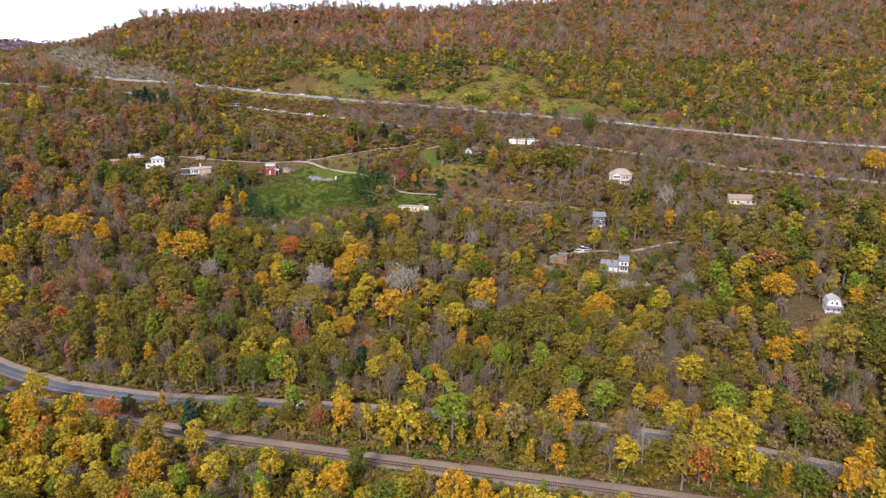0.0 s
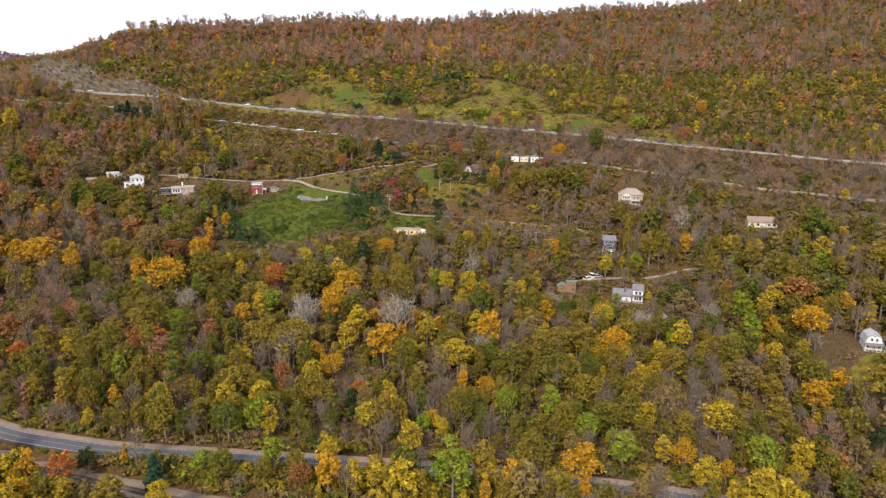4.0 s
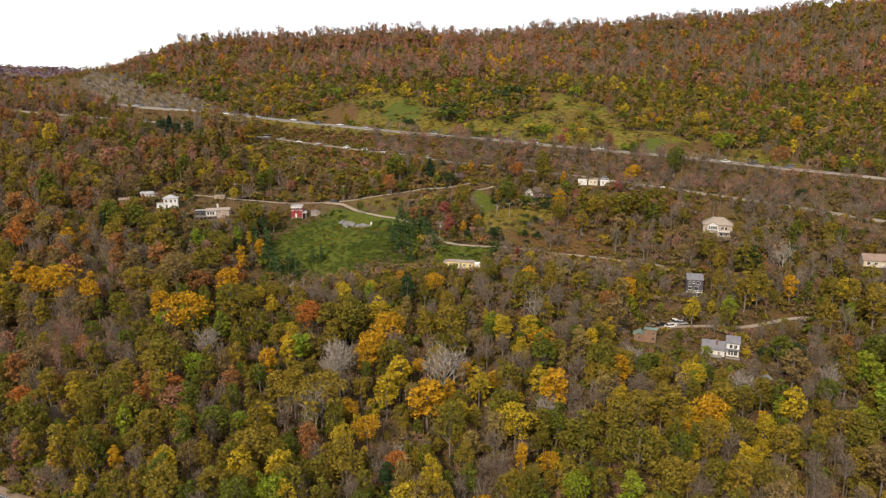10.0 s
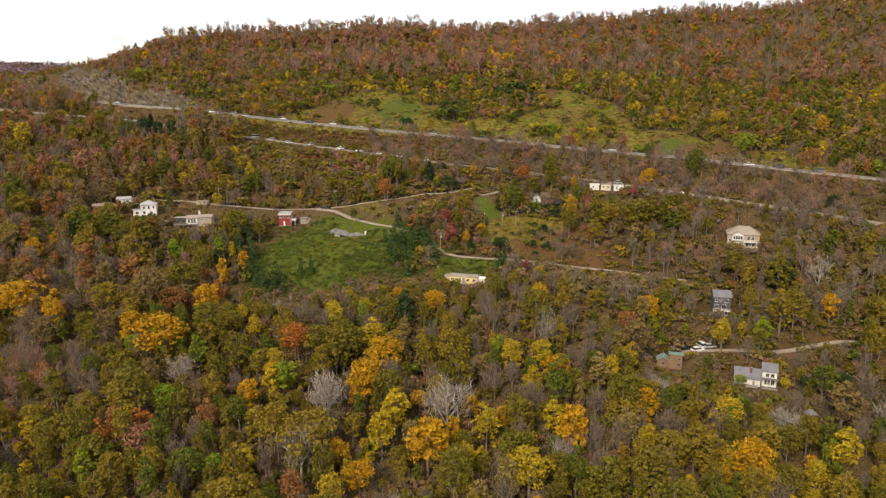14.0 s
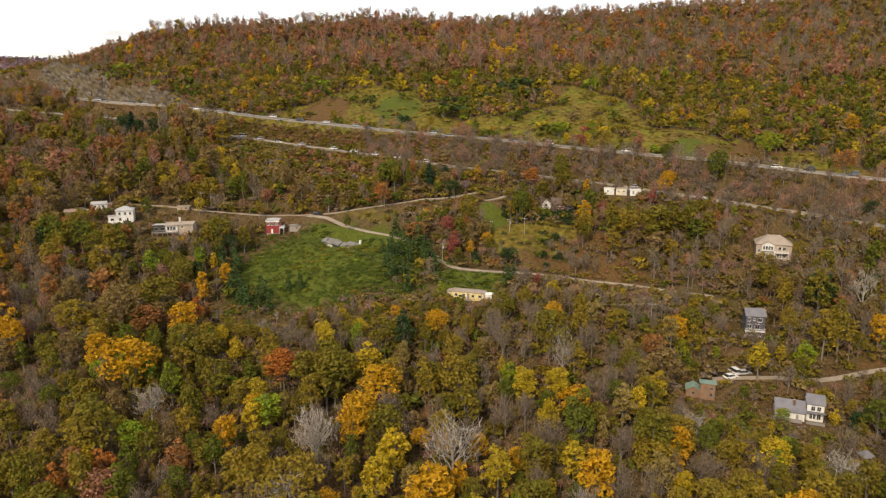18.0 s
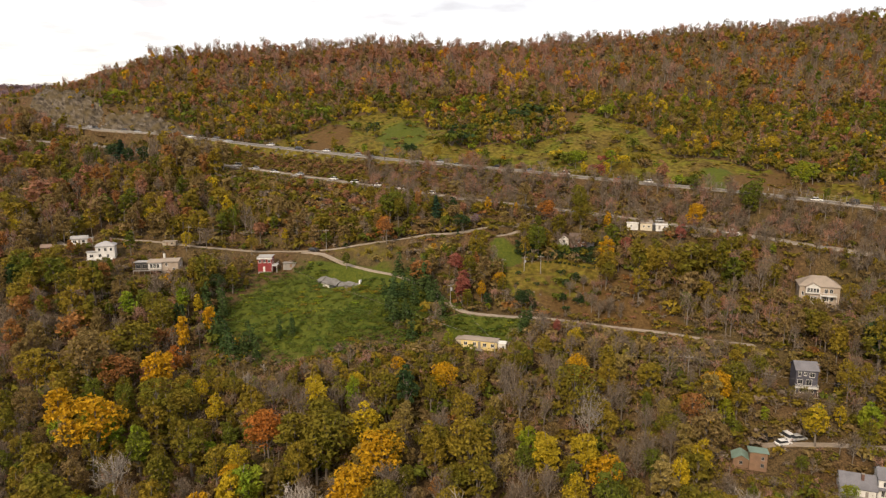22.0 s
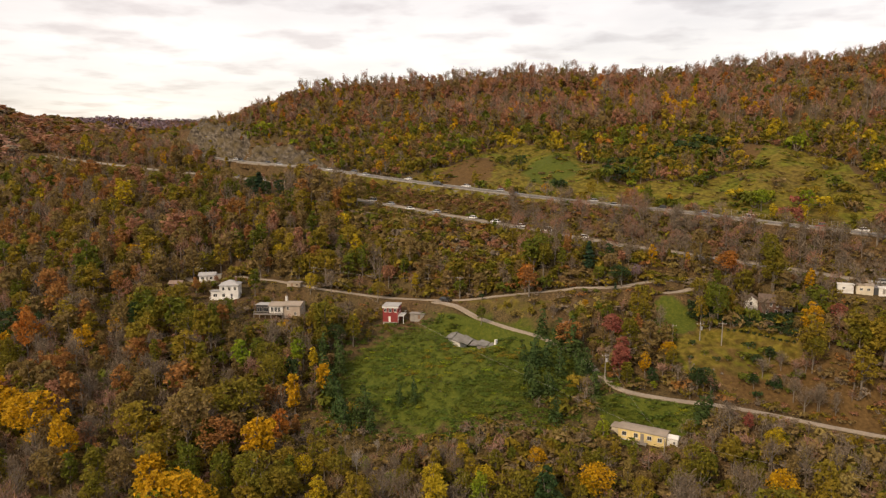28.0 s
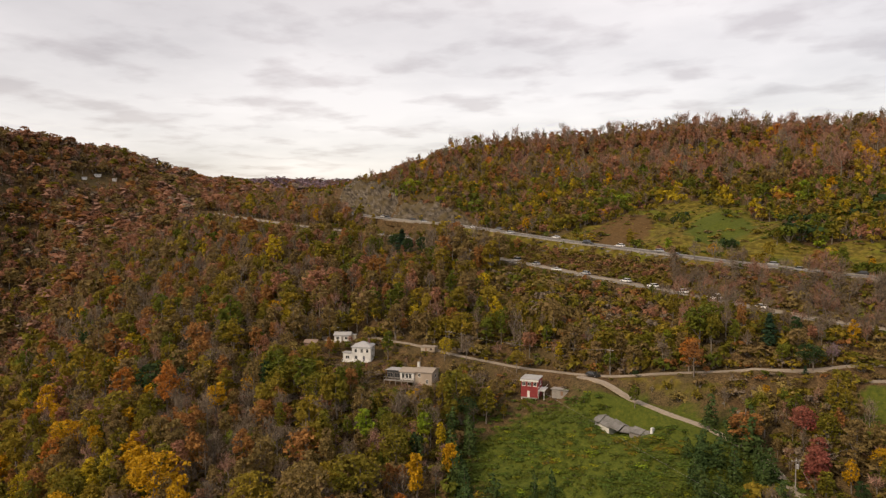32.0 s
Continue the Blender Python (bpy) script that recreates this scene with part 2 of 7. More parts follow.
stone = mix(rn, rl, 1.0, stone, joints, "MULTIPLY")
moss = ramp(rn, rl, noise_out(rn, rl, 0.16, 6.0), [(0.45, (0, 0, 0)), (0.62, (0.85, 0.85, 0.85))])
rl.new(mix(rn, rl, moss, stone, (0.098, 0.074, 0.036)), rb.inputs["Base Color"])
rbump = rn.new("ShaderNodeBump")
rbump.inputs["Strength"].default_value, rbump.inputs["Distance"].default_value = 1.0, 1.2
rl.new(strata, rbump.inputs["Height"])
rl.new(rbump.outputs[0], rb.inputs["Normal"])
RUBBER = surface("tyre_rubber", (0.03, 0.03, 0.032), 0.9, 0.1)
CHROME = surface("wheel_alloy", (0.45, 0.45, 0.46), 0.35, 0.05, metal=0.9)
LAMP_RED = surface("tail_lamp_red", (0.35, 0.02, 0.02), 0.3, 0.05)
PLASTIC_DARK = surface("dark_trim", (0.04, 0.04, 0.043), 0.6, 0.1)

GLASS, gn, gl, gb = shader("window_glass", 0.08)
gb.inputs["Base Color"].default_value = (0.035, 0.038, 0.042, 1)
gb.inputs["Specular IOR Level"].default_value = 0.6


def paint(name, colour):
    m, n, l, b = shader(name, 0.3)
    l.new(mix(n, l, noise_out(n, l, 1.3), colour, scaled(colour, 0.85)), b.inputs["Base Color"])
    b.inputs["Coat Weight"].default_value = 0.5
    return m


PAINTS = {"white": paint("car_white", (0.78, 0.78, 0.77)), "black": paint("car_black", (0.02, 0.02, 0.022)), "silver": paint("car_silver", (0.42, 0.43, 0.44)),
          "red": paint("car_red", (0.28, 0.025, 0.02)), "blue": paint("car_blue", (0.04, 0.07, 0.16)), "grey": paint("car_grey", (0.14, 0.145, 0.15))}

# Ground: leaf litter, with grass where the plan keeps it open.
GROUND, n, l, b = shader("hillside_ground", 0.95)
b.inputs["Specular IOR Level"].default_value = 0.1
pos = n.new("ShaderNodeNewGeometry").outputs["Position"]
litter = ramp(n, l, noise_out(n, l, 0.9, 6.0, pos), [(0.25, (0.050, 0.033, 0.018)), (0.5, (0.092, 0.059, 0.030)), (0.75, (0.15, 0.096, 0.048))])
litter = mix(n, l, ramp(n, l, noise_out(n, l, 0.05, 3.0, pos), [(0.4, (0, 0, 0)), (0.65, (0.5, 0.5, 0.5))]), litter, (0.075, 0.07, 0.03))
mottle = ramp(n, l, noise_out(n, l, 2.6, 4.0, pos), [(0.34, (0.5, 0.5, 0.5)), (0.64, (1.45, 1.4, 1.3))])
litter = mix(n, l, 1.0, litter, mottle, "MULTIPLY")
turf = ramp(n, l, noise_out(n, l, 0.8, 6.0, pos), [(0.25, (0.080, 0.069, 0.010)), (0.5, (0.126, 0.102, 0.017)), (0.75, (0.178, 0.127, 0.030))])
straw = ramp(n, l, noise_out(n, l, 1.1, 6.0, pos), [(0.25, (0.062, 0.036, 0.014)), (0.55, (0.112, 0.066, 0.025)), (0.8, (0.165, 0.102, 0.042))])
turf = mix(n, l, ramp(n, l, noise_out(n, l, 0.035, 4.0, pos), [(0.52, (0, 0, 0)), (0.68, (0.6, 0.6, 0.6))]), turf, straw)
turf = mix(n, l, ramp(n, l, noise_out(n, l, 0.075, 5.0, pos), [(0.50, (0, 0, 0)), (0.64, (0.75, 0.75, 0.75))]), turf, (0.098, 0.108, 0.012))
turf = mix(n, l, 1.0, turf, ramp(n, l, noise_out(n, l, 0.42, 5.0, pos), [(0.36, (0.55, 0.52, 0.5)), (0.6, (1.25, 1.25, 1.2))]), "MULTIPLY")
marks = n.new("ShaderNodeAttribute")
marks.attribute_name = "open_land"
chan = n.new("ShaderNodeSeparateColor")
l.new(marks.outputs["Color"], chan.inputs[0])


def edge(value, pos=pos):
    a = n.new("ShaderNodeMath")
    a.operation = "MULTIPLY_ADD"
    l.new(noise_out(n, l, 0.25, 4.0, pos), a.inputs[0])
    a.inputs[1].default_value = 0.8
    l.new(value, a.inputs[2])
    return ramp(n, l, a.outputs[0], [(0.75, (0, 0, 0)), (0.98, (1, 1, 1))])


lush = ramp(n, l, noise_out(n, l, 1.2, 6.0, pos), [(0.25, (0.044, 0.059, 0.010)), (0.55, (0.077, 0.093, 0.014)), (0.8, (0.122, 0.116, 0.020))])
col = mix(n, l, edge(chan.outputs[0]), litter, turf)
col = mix(n, l, edge(chan.outputs[1]), col, lush)
col = mix(n, l, edge(chan.outputs[2]), col, straw)
l.new(col, b.inputs["Base Color"])
bu = n.new("ShaderNodeBump")
bu.inputs["Strength"].default_value, bu.inputs["Distance"].default_value = 0.6, 0.6
l.new(noise_out(n, l, 1.6, 6.0, pos), bu.inputs["Height"])
l.new(bu.outputs[0], b.inputs["Normal"])
# ---------------------------------------------------------------- terrain
# Contour lines of the hillside: knots of (x, y, z), each a road, a foot or a crest of the slope.
BANK = [(-1500, 900.0, 30.3), (-398, 285.8, -11.0), (-129, 154.5, -19.4), (1, 123.8, -21.2), (121, 98.1, -22.8), (900, -150.0, -39.1)]
RAIL = [(-1500, 960.0, 34.3), (-398, 335.5, -3.7), (-248, 254.7, -8.9), (-128, 201.1, -12.3), (-69, 182.8, -13.4), (-13, 170.5, -14.1), (50, 157.2, -14.9), (121, 140.8, -15.9), (251, 106.1, -18.1), (900, -80.0, -30.5)]
ROAD = [(-1500, 1000.0, 36.3), (-398, 365.3, 0.3), (-248, 276.6, -5.4), (-163, 226.2, -8.7), (-135, 213.0, -9.5), (-102, 204.8, -10.0), (-44, 198.5, -10.3), (17, 191.6, -10.7), (65, 181.9, -11.3), (91, 173.7, -11.8), (123, 160.6, -12.6), (251, 123.9, -14.9), (900, -40.0, -25.8)]
MID = [(-1500, 1050.0, 56.3), (-398, 413.8, 23.5), (-248, 338.2, 16.7), (-163, 293.0, 11.8), (-98, 282.7, 9.2), (-48, 274.4, 8.7), (2, 284.0, 11.4), (84, 284.5, 11.6), (146, 247.1, 11.2), (261, 215.4, 9.2), (900, 60.0, -1.2)]
LANE = [(-1500, 1100.0, 91.3), (-500, 490.0, 63.1), (-298, 413.4, 51.7), (-198, 396.0, 47.7), (-164, 385.0, 44.5), (-134, 377.0, 41.0), (-98, 381.8, 41.3), (-67, 360.6, 40.5), (-40, 353.5, 40.0), (-21, 345.5, 37.5), (16, 343.4, 35.4), (38, 340.4, 33.3), (70, 339.4, 30.7), (149, 327.9, 31.6), (252, 289.4, 28.2), (900, 160.0, 17.4)]
LOWER = [(-1500, 1150.0, 141.3), (-700, 740.0, 117.5), (-500, 600.0, 100.3), (-422, 565.6, 95.2), (-307, 525.2, 88.6), (-237, 513.5, 84.8), (-140, 471.0, 75.6), (-77, 444.0, 70.6), (-33, 426.5, 66.6), (2, 419.0, 63.8), (40, 411.0, 60.5), (70, 399.0, 57.8), (128, 377.5, 51.9), (160, 356.0, 48.6), (219, 331.5, 45.1), (402, 267.9, 36.9), (900, 120.0, 22.7)]
UPPER = [(-1500, 1250.0, 146.3), (-700, 830.0, 129.5), (-500, 690.0, 114.2), (-426, 638.9, 107.5), (-327, 568.8, 99.0), (-245, 529.6, 93.5), (-193, 515.4, 90.6), (-119, 483.3, 84.6), (-47, 457.0, 79.5), (3, 445.5, 76.3), (31, 436.5, 74.0), (61, 427.0, 72.0), (87, 415.5, 70.7), (119, 400.5, 68.1), (202, 362.0, 62.0), (402, 297.0, 51.9), (900, 150.0, 34.7)]
BENCH = [(-1500, 1330.0, 151.3), (-700, 900.0, 138.1), (-500, 745.0, 119.9), (-426, 663.6, 114.2), (-327, 590.2, 115.4), (-252, 561.5, 110.2), (-202, 565.2, 107.1), (-126, 569.6, 104.8), (5, 571.6, 106.4), (117, 548.7, 102.7), (225, 508.2, 98.4), (443, 441.3, 89.9), (991, 271.1, 62.6)]
CREST = [(-1500, 1500.0, 151.3), (-900, 1180.0, 132.3), (-600, 1010.0, 136.4), (-480, 820.0, 117.8), (-396, 692.6, 116.2), (-327, 652.6, 121.7), (-311, 647.9, 127.2), (-293, 650.3, 133.1), (-227, 703.8, 150.9), (-88, 740.3, 154.7), (8, 774.6, 158.8), (143, 786.6, 166.9), (240, 787.7, 179.2), (377, 764.4, 188.9), (689, 753.2, 204.9), (1228, 708.0, 211.3)]


def along(line, x):
    k = np.array(line, float)
    return np.interp(x, k[:, 0], k[:, 1]), np.interp(x, k[:, 0], k[:, 2])


def ease(a):
    a = np.clip(a, 0, 1)
    return a * a * (3 - 2 * a)


def waves(x, y, size, seed):
    """Smooth rolling relief of about unit height, from a few crossed sine waves."""
    rng = np.random.default_rng(seed)
    out = 0 * x
    for k in range(7):
        a, ph, s = rng.uniform(0, 6.28), rng.uniform(0, 6.28), rng.uniform(0.6, 1.7)
        out = out + np.sin((x * math.cos(a) + y * math.sin(a)) / size * s * 6.28 + ph)
    return out / 3.5


# Level pads under the buildings: x, y, base height, radius.
PADS = [(-165, 388.5, 45.3, 10), (-139.5, 383, 41.2, 12), (-183.5, 402, 48.6, 9), (-190.5, 391.5, 46.6, 6), (-97.5, 384, 41.8, 8), (-65, 371.5, 38.4, 6.5),
        (-13, 335, 29.8, 8), (100, 368, 37.2, 11), (79.8, 326, 22.3, 8), (80, 288, 12.0, 9.5), (21, 391, 51.0, 12),
        (48.5, 396, 58.0, 7), (154, 334.5, 33.8, 10), (150, 236, 11.2, 9), (57.5, 297.5, 12.8, 8)]


def section(x, y):
    """Height at one easting x for an array of northings y."""
    by, bz = along(BANK, x)
    ry, rz = along(RAIL, x)
    oy, oz = along(ROAD, x)
    my, mz = along(MID, x)
    ly, lz = along(LANE, x)
    gy, gz = along(LOWER, x)
    uy, uz = along(UPPER, x)
    ny, nz = along(BENCH, x)
    cy, cz = along(CREST, x)
    ys = [by - 400, by, ry - 6, ry + 6, oy - 6, oy + 6, oy + 30, my, ly - 4, ly + 4, gy - 9, gy + 9, uy - 9, uy + 13, ny, cy, cy + 60, cy + 400, cy + 1500]
    zs = [-18, bz, rz, rz, oz, oz, oz + 2.5, mz, lz, lz, gz, gz, uz, uz, nz, cz, cz - 3, cz - 28, cz - 40]
    return np.interp(y, ys, zs)


def axis(lo, a, b, hi, fine):
    core = np.arange(a, b + fine, fine)
    left, right, s = [], [], fine
    p = a
    while p > lo:
        s *= 1.12
        p -= s
        left.append(p)
    p, s = core[-1], fine
    while p < hi:
        s *= 1.12
        p += s
        right.append(p)
    return np.array(left[::-1] + list(core) + right)


GX = axis(-3000, -420, 300, 3000, 3.0)
GY = axis(-1500, 100, 810, 3500, 3.0)
GRID = np.stack([section(x, GY) for x in GX])                     # [x, y]
XX, YY = np.meshgrid(GX, GY, indexing="ij")
HILL = np.minimum(1, 1.5 * np.exp(-((XX + 760) / 200) ** 2 - ((YY - 540) / 260) ** 2)) * ease((-415 - XX) / 230)
GRID = GRID * (1 - HILL) + (131 + 31 * np.exp(-(np.maximum(YY - 515, 0) / 160) ** 2)) * HILL
GRID = GRID + 8 * np.exp(-((XX + 640) / 75) ** 2 - ((YY - 665) / 55) ** 2)
line_gap = np.full_like(GRID, 1e9)
for line in (RAIL, ROAD, LOWER, UPPER):
    line_gap = np.minimum(line_gap, np.abs(YY - along(line, XX)[0]))
rough = ease((line_gap - 10) / 25)
GRID = GRID + rough * (1.6 * waves(XX, YY, 46, 3) + 0.6 * waves(XX, YY, 17, 4) + 4 * waves(XX, YY, 190, 5) * ease((YY - 560) / 120))
for px, py, pz, pr in PADS:
    w = ease(1.7 - np.hypot(XX - px, YY - py) / pr) * ease((line_gap - 9) / 9)
    GRID = GRID * (1 - w) + pz * w

# Lanes, cut level into the slope: knots of (x, y) and half their width.
LANES = {
    "gravel": ([(-84, 388.4), (-80, 386.6), (-75.5, 384.2), (-66, 380.8), (-56, 376.6), (-47.7, 371.8), (-38, 365.8), (-29.5, 360.5), (-26.6, 354.3), (-20, 347.2), (-10, 346.6), (0, 346), (18.6, 347), (37.4, 345.5), (55, 341.5), (73.4, 341.6)], 1.15),
    "upper": ([(-172, 406), (-154, 402.5), (-124, 398), (-107, 398), (-92, 395.3), (-79, 390.3), (-57, 391.3), (-31, 392), (-18, 392.8)], 1.1),
    "east": ([(61, 304), (72, 302), (90, 299), (110, 300), (132, 292), (152, 276), (172, 268), (190, 265)], 1.2),
    "circle": ([(-31, 392.3), (-22, 394), (-14, 397.5), (-8, 400.5), (-2, 400.8), (2, 398), (0, 394), (-5, 391.6), (-10, 392.5)], 1.3),
    "loop": ([(-160, 404), (-169, 399), (-176, 397), (-190, 398), (-194, 404)], 1.2)}
for knots, half in LANES.values():
    k = np.array(knots, float)
    run = np.concatenate([[0], np.cumsum(np.hypot(*np.diff(k, axis=0).T))])
    s = np.linspace(0, run[-1], int(run[-1] / 1.5))
    lx, ly = np.interp(s, run, k[:, 0]), np.interp(s, run, k[:, 1])
    a, b = np.searchsorted(GX, lx) - 1, np.searchsorted(GY, ly) - 1
    u, v = (lx - GX[a]) / (GX[a + 1] - GX[a]), (ly - GY[b]) / (GY[b + 1] - GY[b])
    lz = GRID[a, b] * (1 - u) * (1 - v) + GRID[a + 1, b] * u * (1 - v) + GRID[a, b + 1] * (1 - u) * v + GRID[a + 1, b + 1] * u * v
    lz = np.convolve(np.pad(lz, 8, mode="edge"), np.ones(17) / 17, "valid")
    near = np.argwhere((XX > lx.min() - 9) & (XX < lx.max() + 9) & (YY > ly.min() - 9) & (YY < ly.max() + 9))
    gap = np.hypot(GX[near[:, 0], None] - lx, GY[near[:, 1], None] - ly)
    best = gap.argmin(1)
    w = ease((8.0 - gap.min(1)) / 3.6)
    GRID[near[:, 0], near[:, 1]] = GRID[near[:, 0], near[:, 1]] * (1 - w) + lz[best] * w


def height(x, y):
    """Height of the ground at arrays x, y."""
    x, y = np.asarray(x, float), np.asarray(y, float)
    i = np.interp(x, GX, np.arange(len(GX)))
    j = np.interp(y, GY, np.arange(len(GY)))
    a, b = np.minimum(i.astype(int), len(GX) - 2), np.minimum(j.astype(int), len(GY) - 2)
    u, v = i - a, j - b
    return (GRID[a, b] * (1 - u) * (1 - v) + GRID[a + 1, b] * u * (1 - v) + GRID[a, b + 1] * (1 - u) * v + GRID[a + 1, b + 1] * u * v)


# ---------------------------------------------------------------- mesh helpers
class Geo:
    """Gathers vertices and faces of one mesh."""

    def __init__(self):
        self.v, self.f = [], []

    def poly(self, pts, faces):
        k = len(self.v)
        self.v += [tuple(p) for p in pts]
        self.f += [tuple(k + i for i in f) for f in faces]
        return self

    def box(self, x0, y0, z0, x1, y1, z1):
        p = [(x, y, z) for z in (z0, z1) for y in (y0, y1) for x in (x0, x1)]
        return self.poly(p, [(0, 2, 3, 1), (4, 5, 7, 6), (0, 1, 5, 4), (1, 3, 7, 5), (3, 2, 6, 7), (2, 0, 4, 6)])

    def hull(self, bottom, top):
        """A closed solid between two rings of equal length."""
        k = len(bottom)
        f = [tuple(range(k))[::-1], tuple(range(k, 2 * k))] + [(i, (i + 1) % k, k + (i + 1) % k, k + i) for i in range(k)]
        return self.poly(list(bottom) + list(top), f)

    def rod(self, a, b, r0, r1=None, sides=6):
        a, b = Vector(a), Vector(b)
        r1 = r0 if r1 is None else r1
        d = (b - a).normalized()
        s = d.orthogonal().normalized()
        t = d.cross(s)
        ring = [s * math.cos(6.2832 * i / sides) + t * math.sin(6.2832 * i / sides) for i in range(sides)]
        return self.hull([a + q * r0 for q in ring], [b + q * r1 for q in ring])

    def mesh(self, name, smooth=False):
        m = bpy.data.meshes.new(name)
        m.from_pydata(self.v, [], self.f)
        if smooth:
            m.polygons.foreach_set("use_smooth", [True] * len(m.polygons))
        m.update()
        return m


def part(name, geo, material, parent=None, label=""):
    m = geo if isinstance(geo, bpy.types.Mesh) else geo.mesh(name)
    if material and not m.materials:
        m.materials.append(material)
    ob = new(name, m)
    if parent is not None:
        ob.parent = parent
    return tagged(ob, label)


def thing(name, label, category, at, turn=0.0, group="", kind=""):
    e = new(name)
    e.empty_display_size = 0.5
    e.matrix_basis = pose(*at, 0, 0, turn)
    return tagged(e, label, category, group, kind)


def h1(x, y):
    return float(height(x, y))


# ---------------------------------------------------------------- ground sheet
def blob(x, y, cx, cy, rx, ry, turn=0.0):
    c, s = math.cos(radians(turn)), math.sin(radians(turn))
    u, v = (x - cx) * c + (y - cy) * s, -(x - cx) * s + (y - cy) * c
    return ease(1.6 - np.hypot(u / rx, v / ry))


def open_land(x, y):
    """Three masks: meadow, lush vines and lawn, dry dirt."""
    uy, _ = along(UPPER, x)
    ny, _ = along(BENCH, x)
    gy, _ = along(LOWER, x)
    top = uy + np.interp(x, [-180, -137, -129, -108, -102, -66, -36, -27, 1, 19, 31, 40, 50, 68, 77, 98, 116, 175], [6, 12, 33, 66, 94, 107, 72, 50, 53, 77, 92, 137, 131, 112, 59, 58, 50, 14])
    top = top + 4 * waves(x, y, 24, 51) + 3 * waves(x, y, 9, 52)
    band = ease((y - uy - 9) / 5) * ease((top - y) / 12) * ease((x + 180) / 25) * ease((165 - x) / 30)
    verge = ease((y - gy - 6) / 6) * ease((uy - y) / 6) * ease((x + 205) / 25) * ease((-30 - x) / 30) * 0.7
    yard = blob(x, y, 11, 366.5, 17, 10.5) + blob(x, y, 148, 227.5, 9, 3) + blob(x, y, -57, 385.5, 17, 3, -8) * 0.5
    meadow = np.maximum(np.maximum(band, verge), np.minimum(yard, 1))
    lush = np.maximum.reduce([blob(x, y, -66, 356, 32, 23), blob(x, y, -5, 380, 5, 6), blob(x, y, -12, 340, 12, 5), blob(x, y, -61.6, 514.5, 14, 20) * 0.8, blob(x, y, 86.9, 440.9, 9, 10) * 0.8, blob(x, y, -8, 381, 4.5, 7)])
    dry = np.maximum.reduce([blob(x, y, 34, 353, 17, 5, -14), blob(x, y, 12, 357, 7, 4) * 0.8, ease((7 - np.abs(y - along(RAIL, x)[0])) / 3), ease((6 - np.abs(y - along(ROAD, x)[0] - 1)) / 3) * 0.9,
                             blob(x, y, 112, 303, 9, 4), blob(x, y, -95, 460, 30, 5, -22) * 0.6,
                             blob(x, y, -105.5, 510.0, 13, 22), blob(x, y, 33.7, 543.8, 4, 16, -18), blob(x, y, 107.4, 431.8, 18, 16) * 0.75, blob(x, y, 35, 360, 14, 9) * 0.9, blob(x, y, 11, 366, 17, 11) * 0.40])
    return meadow, lush, dry


def build_ground():
    nx, ny = len(GX), len(GY)
    v = np.stack([XX.ravel(), YY.ravel(), GRID.ravel()], 1)
    i = np.arange(nx * ny).reshape(nx, ny)
    q = np.stack([i[:-1, :-1], i[1:, :-1], i[1:, 1:], i[:-1, 1:]], -1).reshape(-1, 4)
    m = raw_mesh("ground", v, q)
    m.polygons.foreach_set("use_smooth", np.ones(len(q), bool))
    a = m.color_attributes.new("open_land", "FLOAT_COLOR", "POINT")
    masks = open_land(XX.ravel(), YY.ravel())
    a.data.foreach_set("color", np.stack([*masks, np.ones(len(v))], 1).astype(np.float32).ravel())
    m.materials.append(GROUND)
    return tagged(new("ground", m), "wooded autumn hillside of leaf litter and rough meadow grass", "hillside", kind="structure")


def raw_mesh(name, v, q, slots=None):
    """A mesh from arrays of vertices and of triangles or quads."""
    m = bpy.data.meshes.new(name)
    v, q = np.asarray(v, np.float32), np.asarray(q, np.int32)
    k = q.shape[1]
    m.vertices.add(len(v))
    m.vertices.foreach_set("co", v.ravel())
    m.loops.add(q.size)
    m.loops.foreach_set("vertex_index", q.ravel())
    m.polygons.add(len(q))
    m.polygons.foreach_set("loop_start", np.arange(0, q.size, k, dtype=np.int32))
    m.polygons.foreach_set("loop_total", np.full(len(q), k, np.int32))
    if slots is not None:
        m.polygons.foreach_set("material_index", np.asarray(slots, np.int32))
    m.update(calc_edges=True)
    return m


build_ground()


# ---------------------------------------------------------------- roads and railway
def smooth_line(pts, step=4.0):
    """Even stations along a soft curve through the knots (x, y, z)."""
    p = np.array(pts, float)
    k = np.concatenate([[0], np.cumsum(np.hypot(*np.diff(p[:, :2], axis=0).T))])
    s = np.arange(0, k[-1], step)
    out = np.stack([np.interp(s, k, p[:, j]) for j in range(3)], 1)
    for _ in range(3):
        out[1:-1] = (out[:-2] + 2 * out[1:-1] + out[2:]) / 4
    return out


def offset(line, d):
    t = np.gradient(line[:, :2], axis=0)
    t /= np.linalg.norm(t, axis=1)[:, None]
    o = line.copy()
    o[:, 0] -= t[:, 1] * d
    o[:, 1] += t[:, 0] * d
    return o


def ribbon(line, left, right, top, deep):
    """A slab along a line: from left to right of it, top above it, with sides deep."""
    g = Geo()
    a, b = offset(line, left), offset(line, right)
    k = len(line)
    pts = [(*p[:2], p[2] + top) for p in a] + [(*p[:2], p[2] + top) for p in b] + [(*p[:2], p[2] + top - deep) for p in a] + [(*p[:2], p[2] + top - deep) for p in b]
    f = []
    for i in range(k - 1):
        f += [(k + i, k + i + 1, i + 1, i), (i, i + 1, 2 * k + i + 1, 2 * k + i), (k + i + 1, k + i, 3 * k + i, 3 * k + i + 1)]
    f += [(0, 2 * k, 3 * k, k), (k - 1, 2 * k - 1, 4 * k - 1, 3 * k - 1)]
    return g.poly(pts, f)


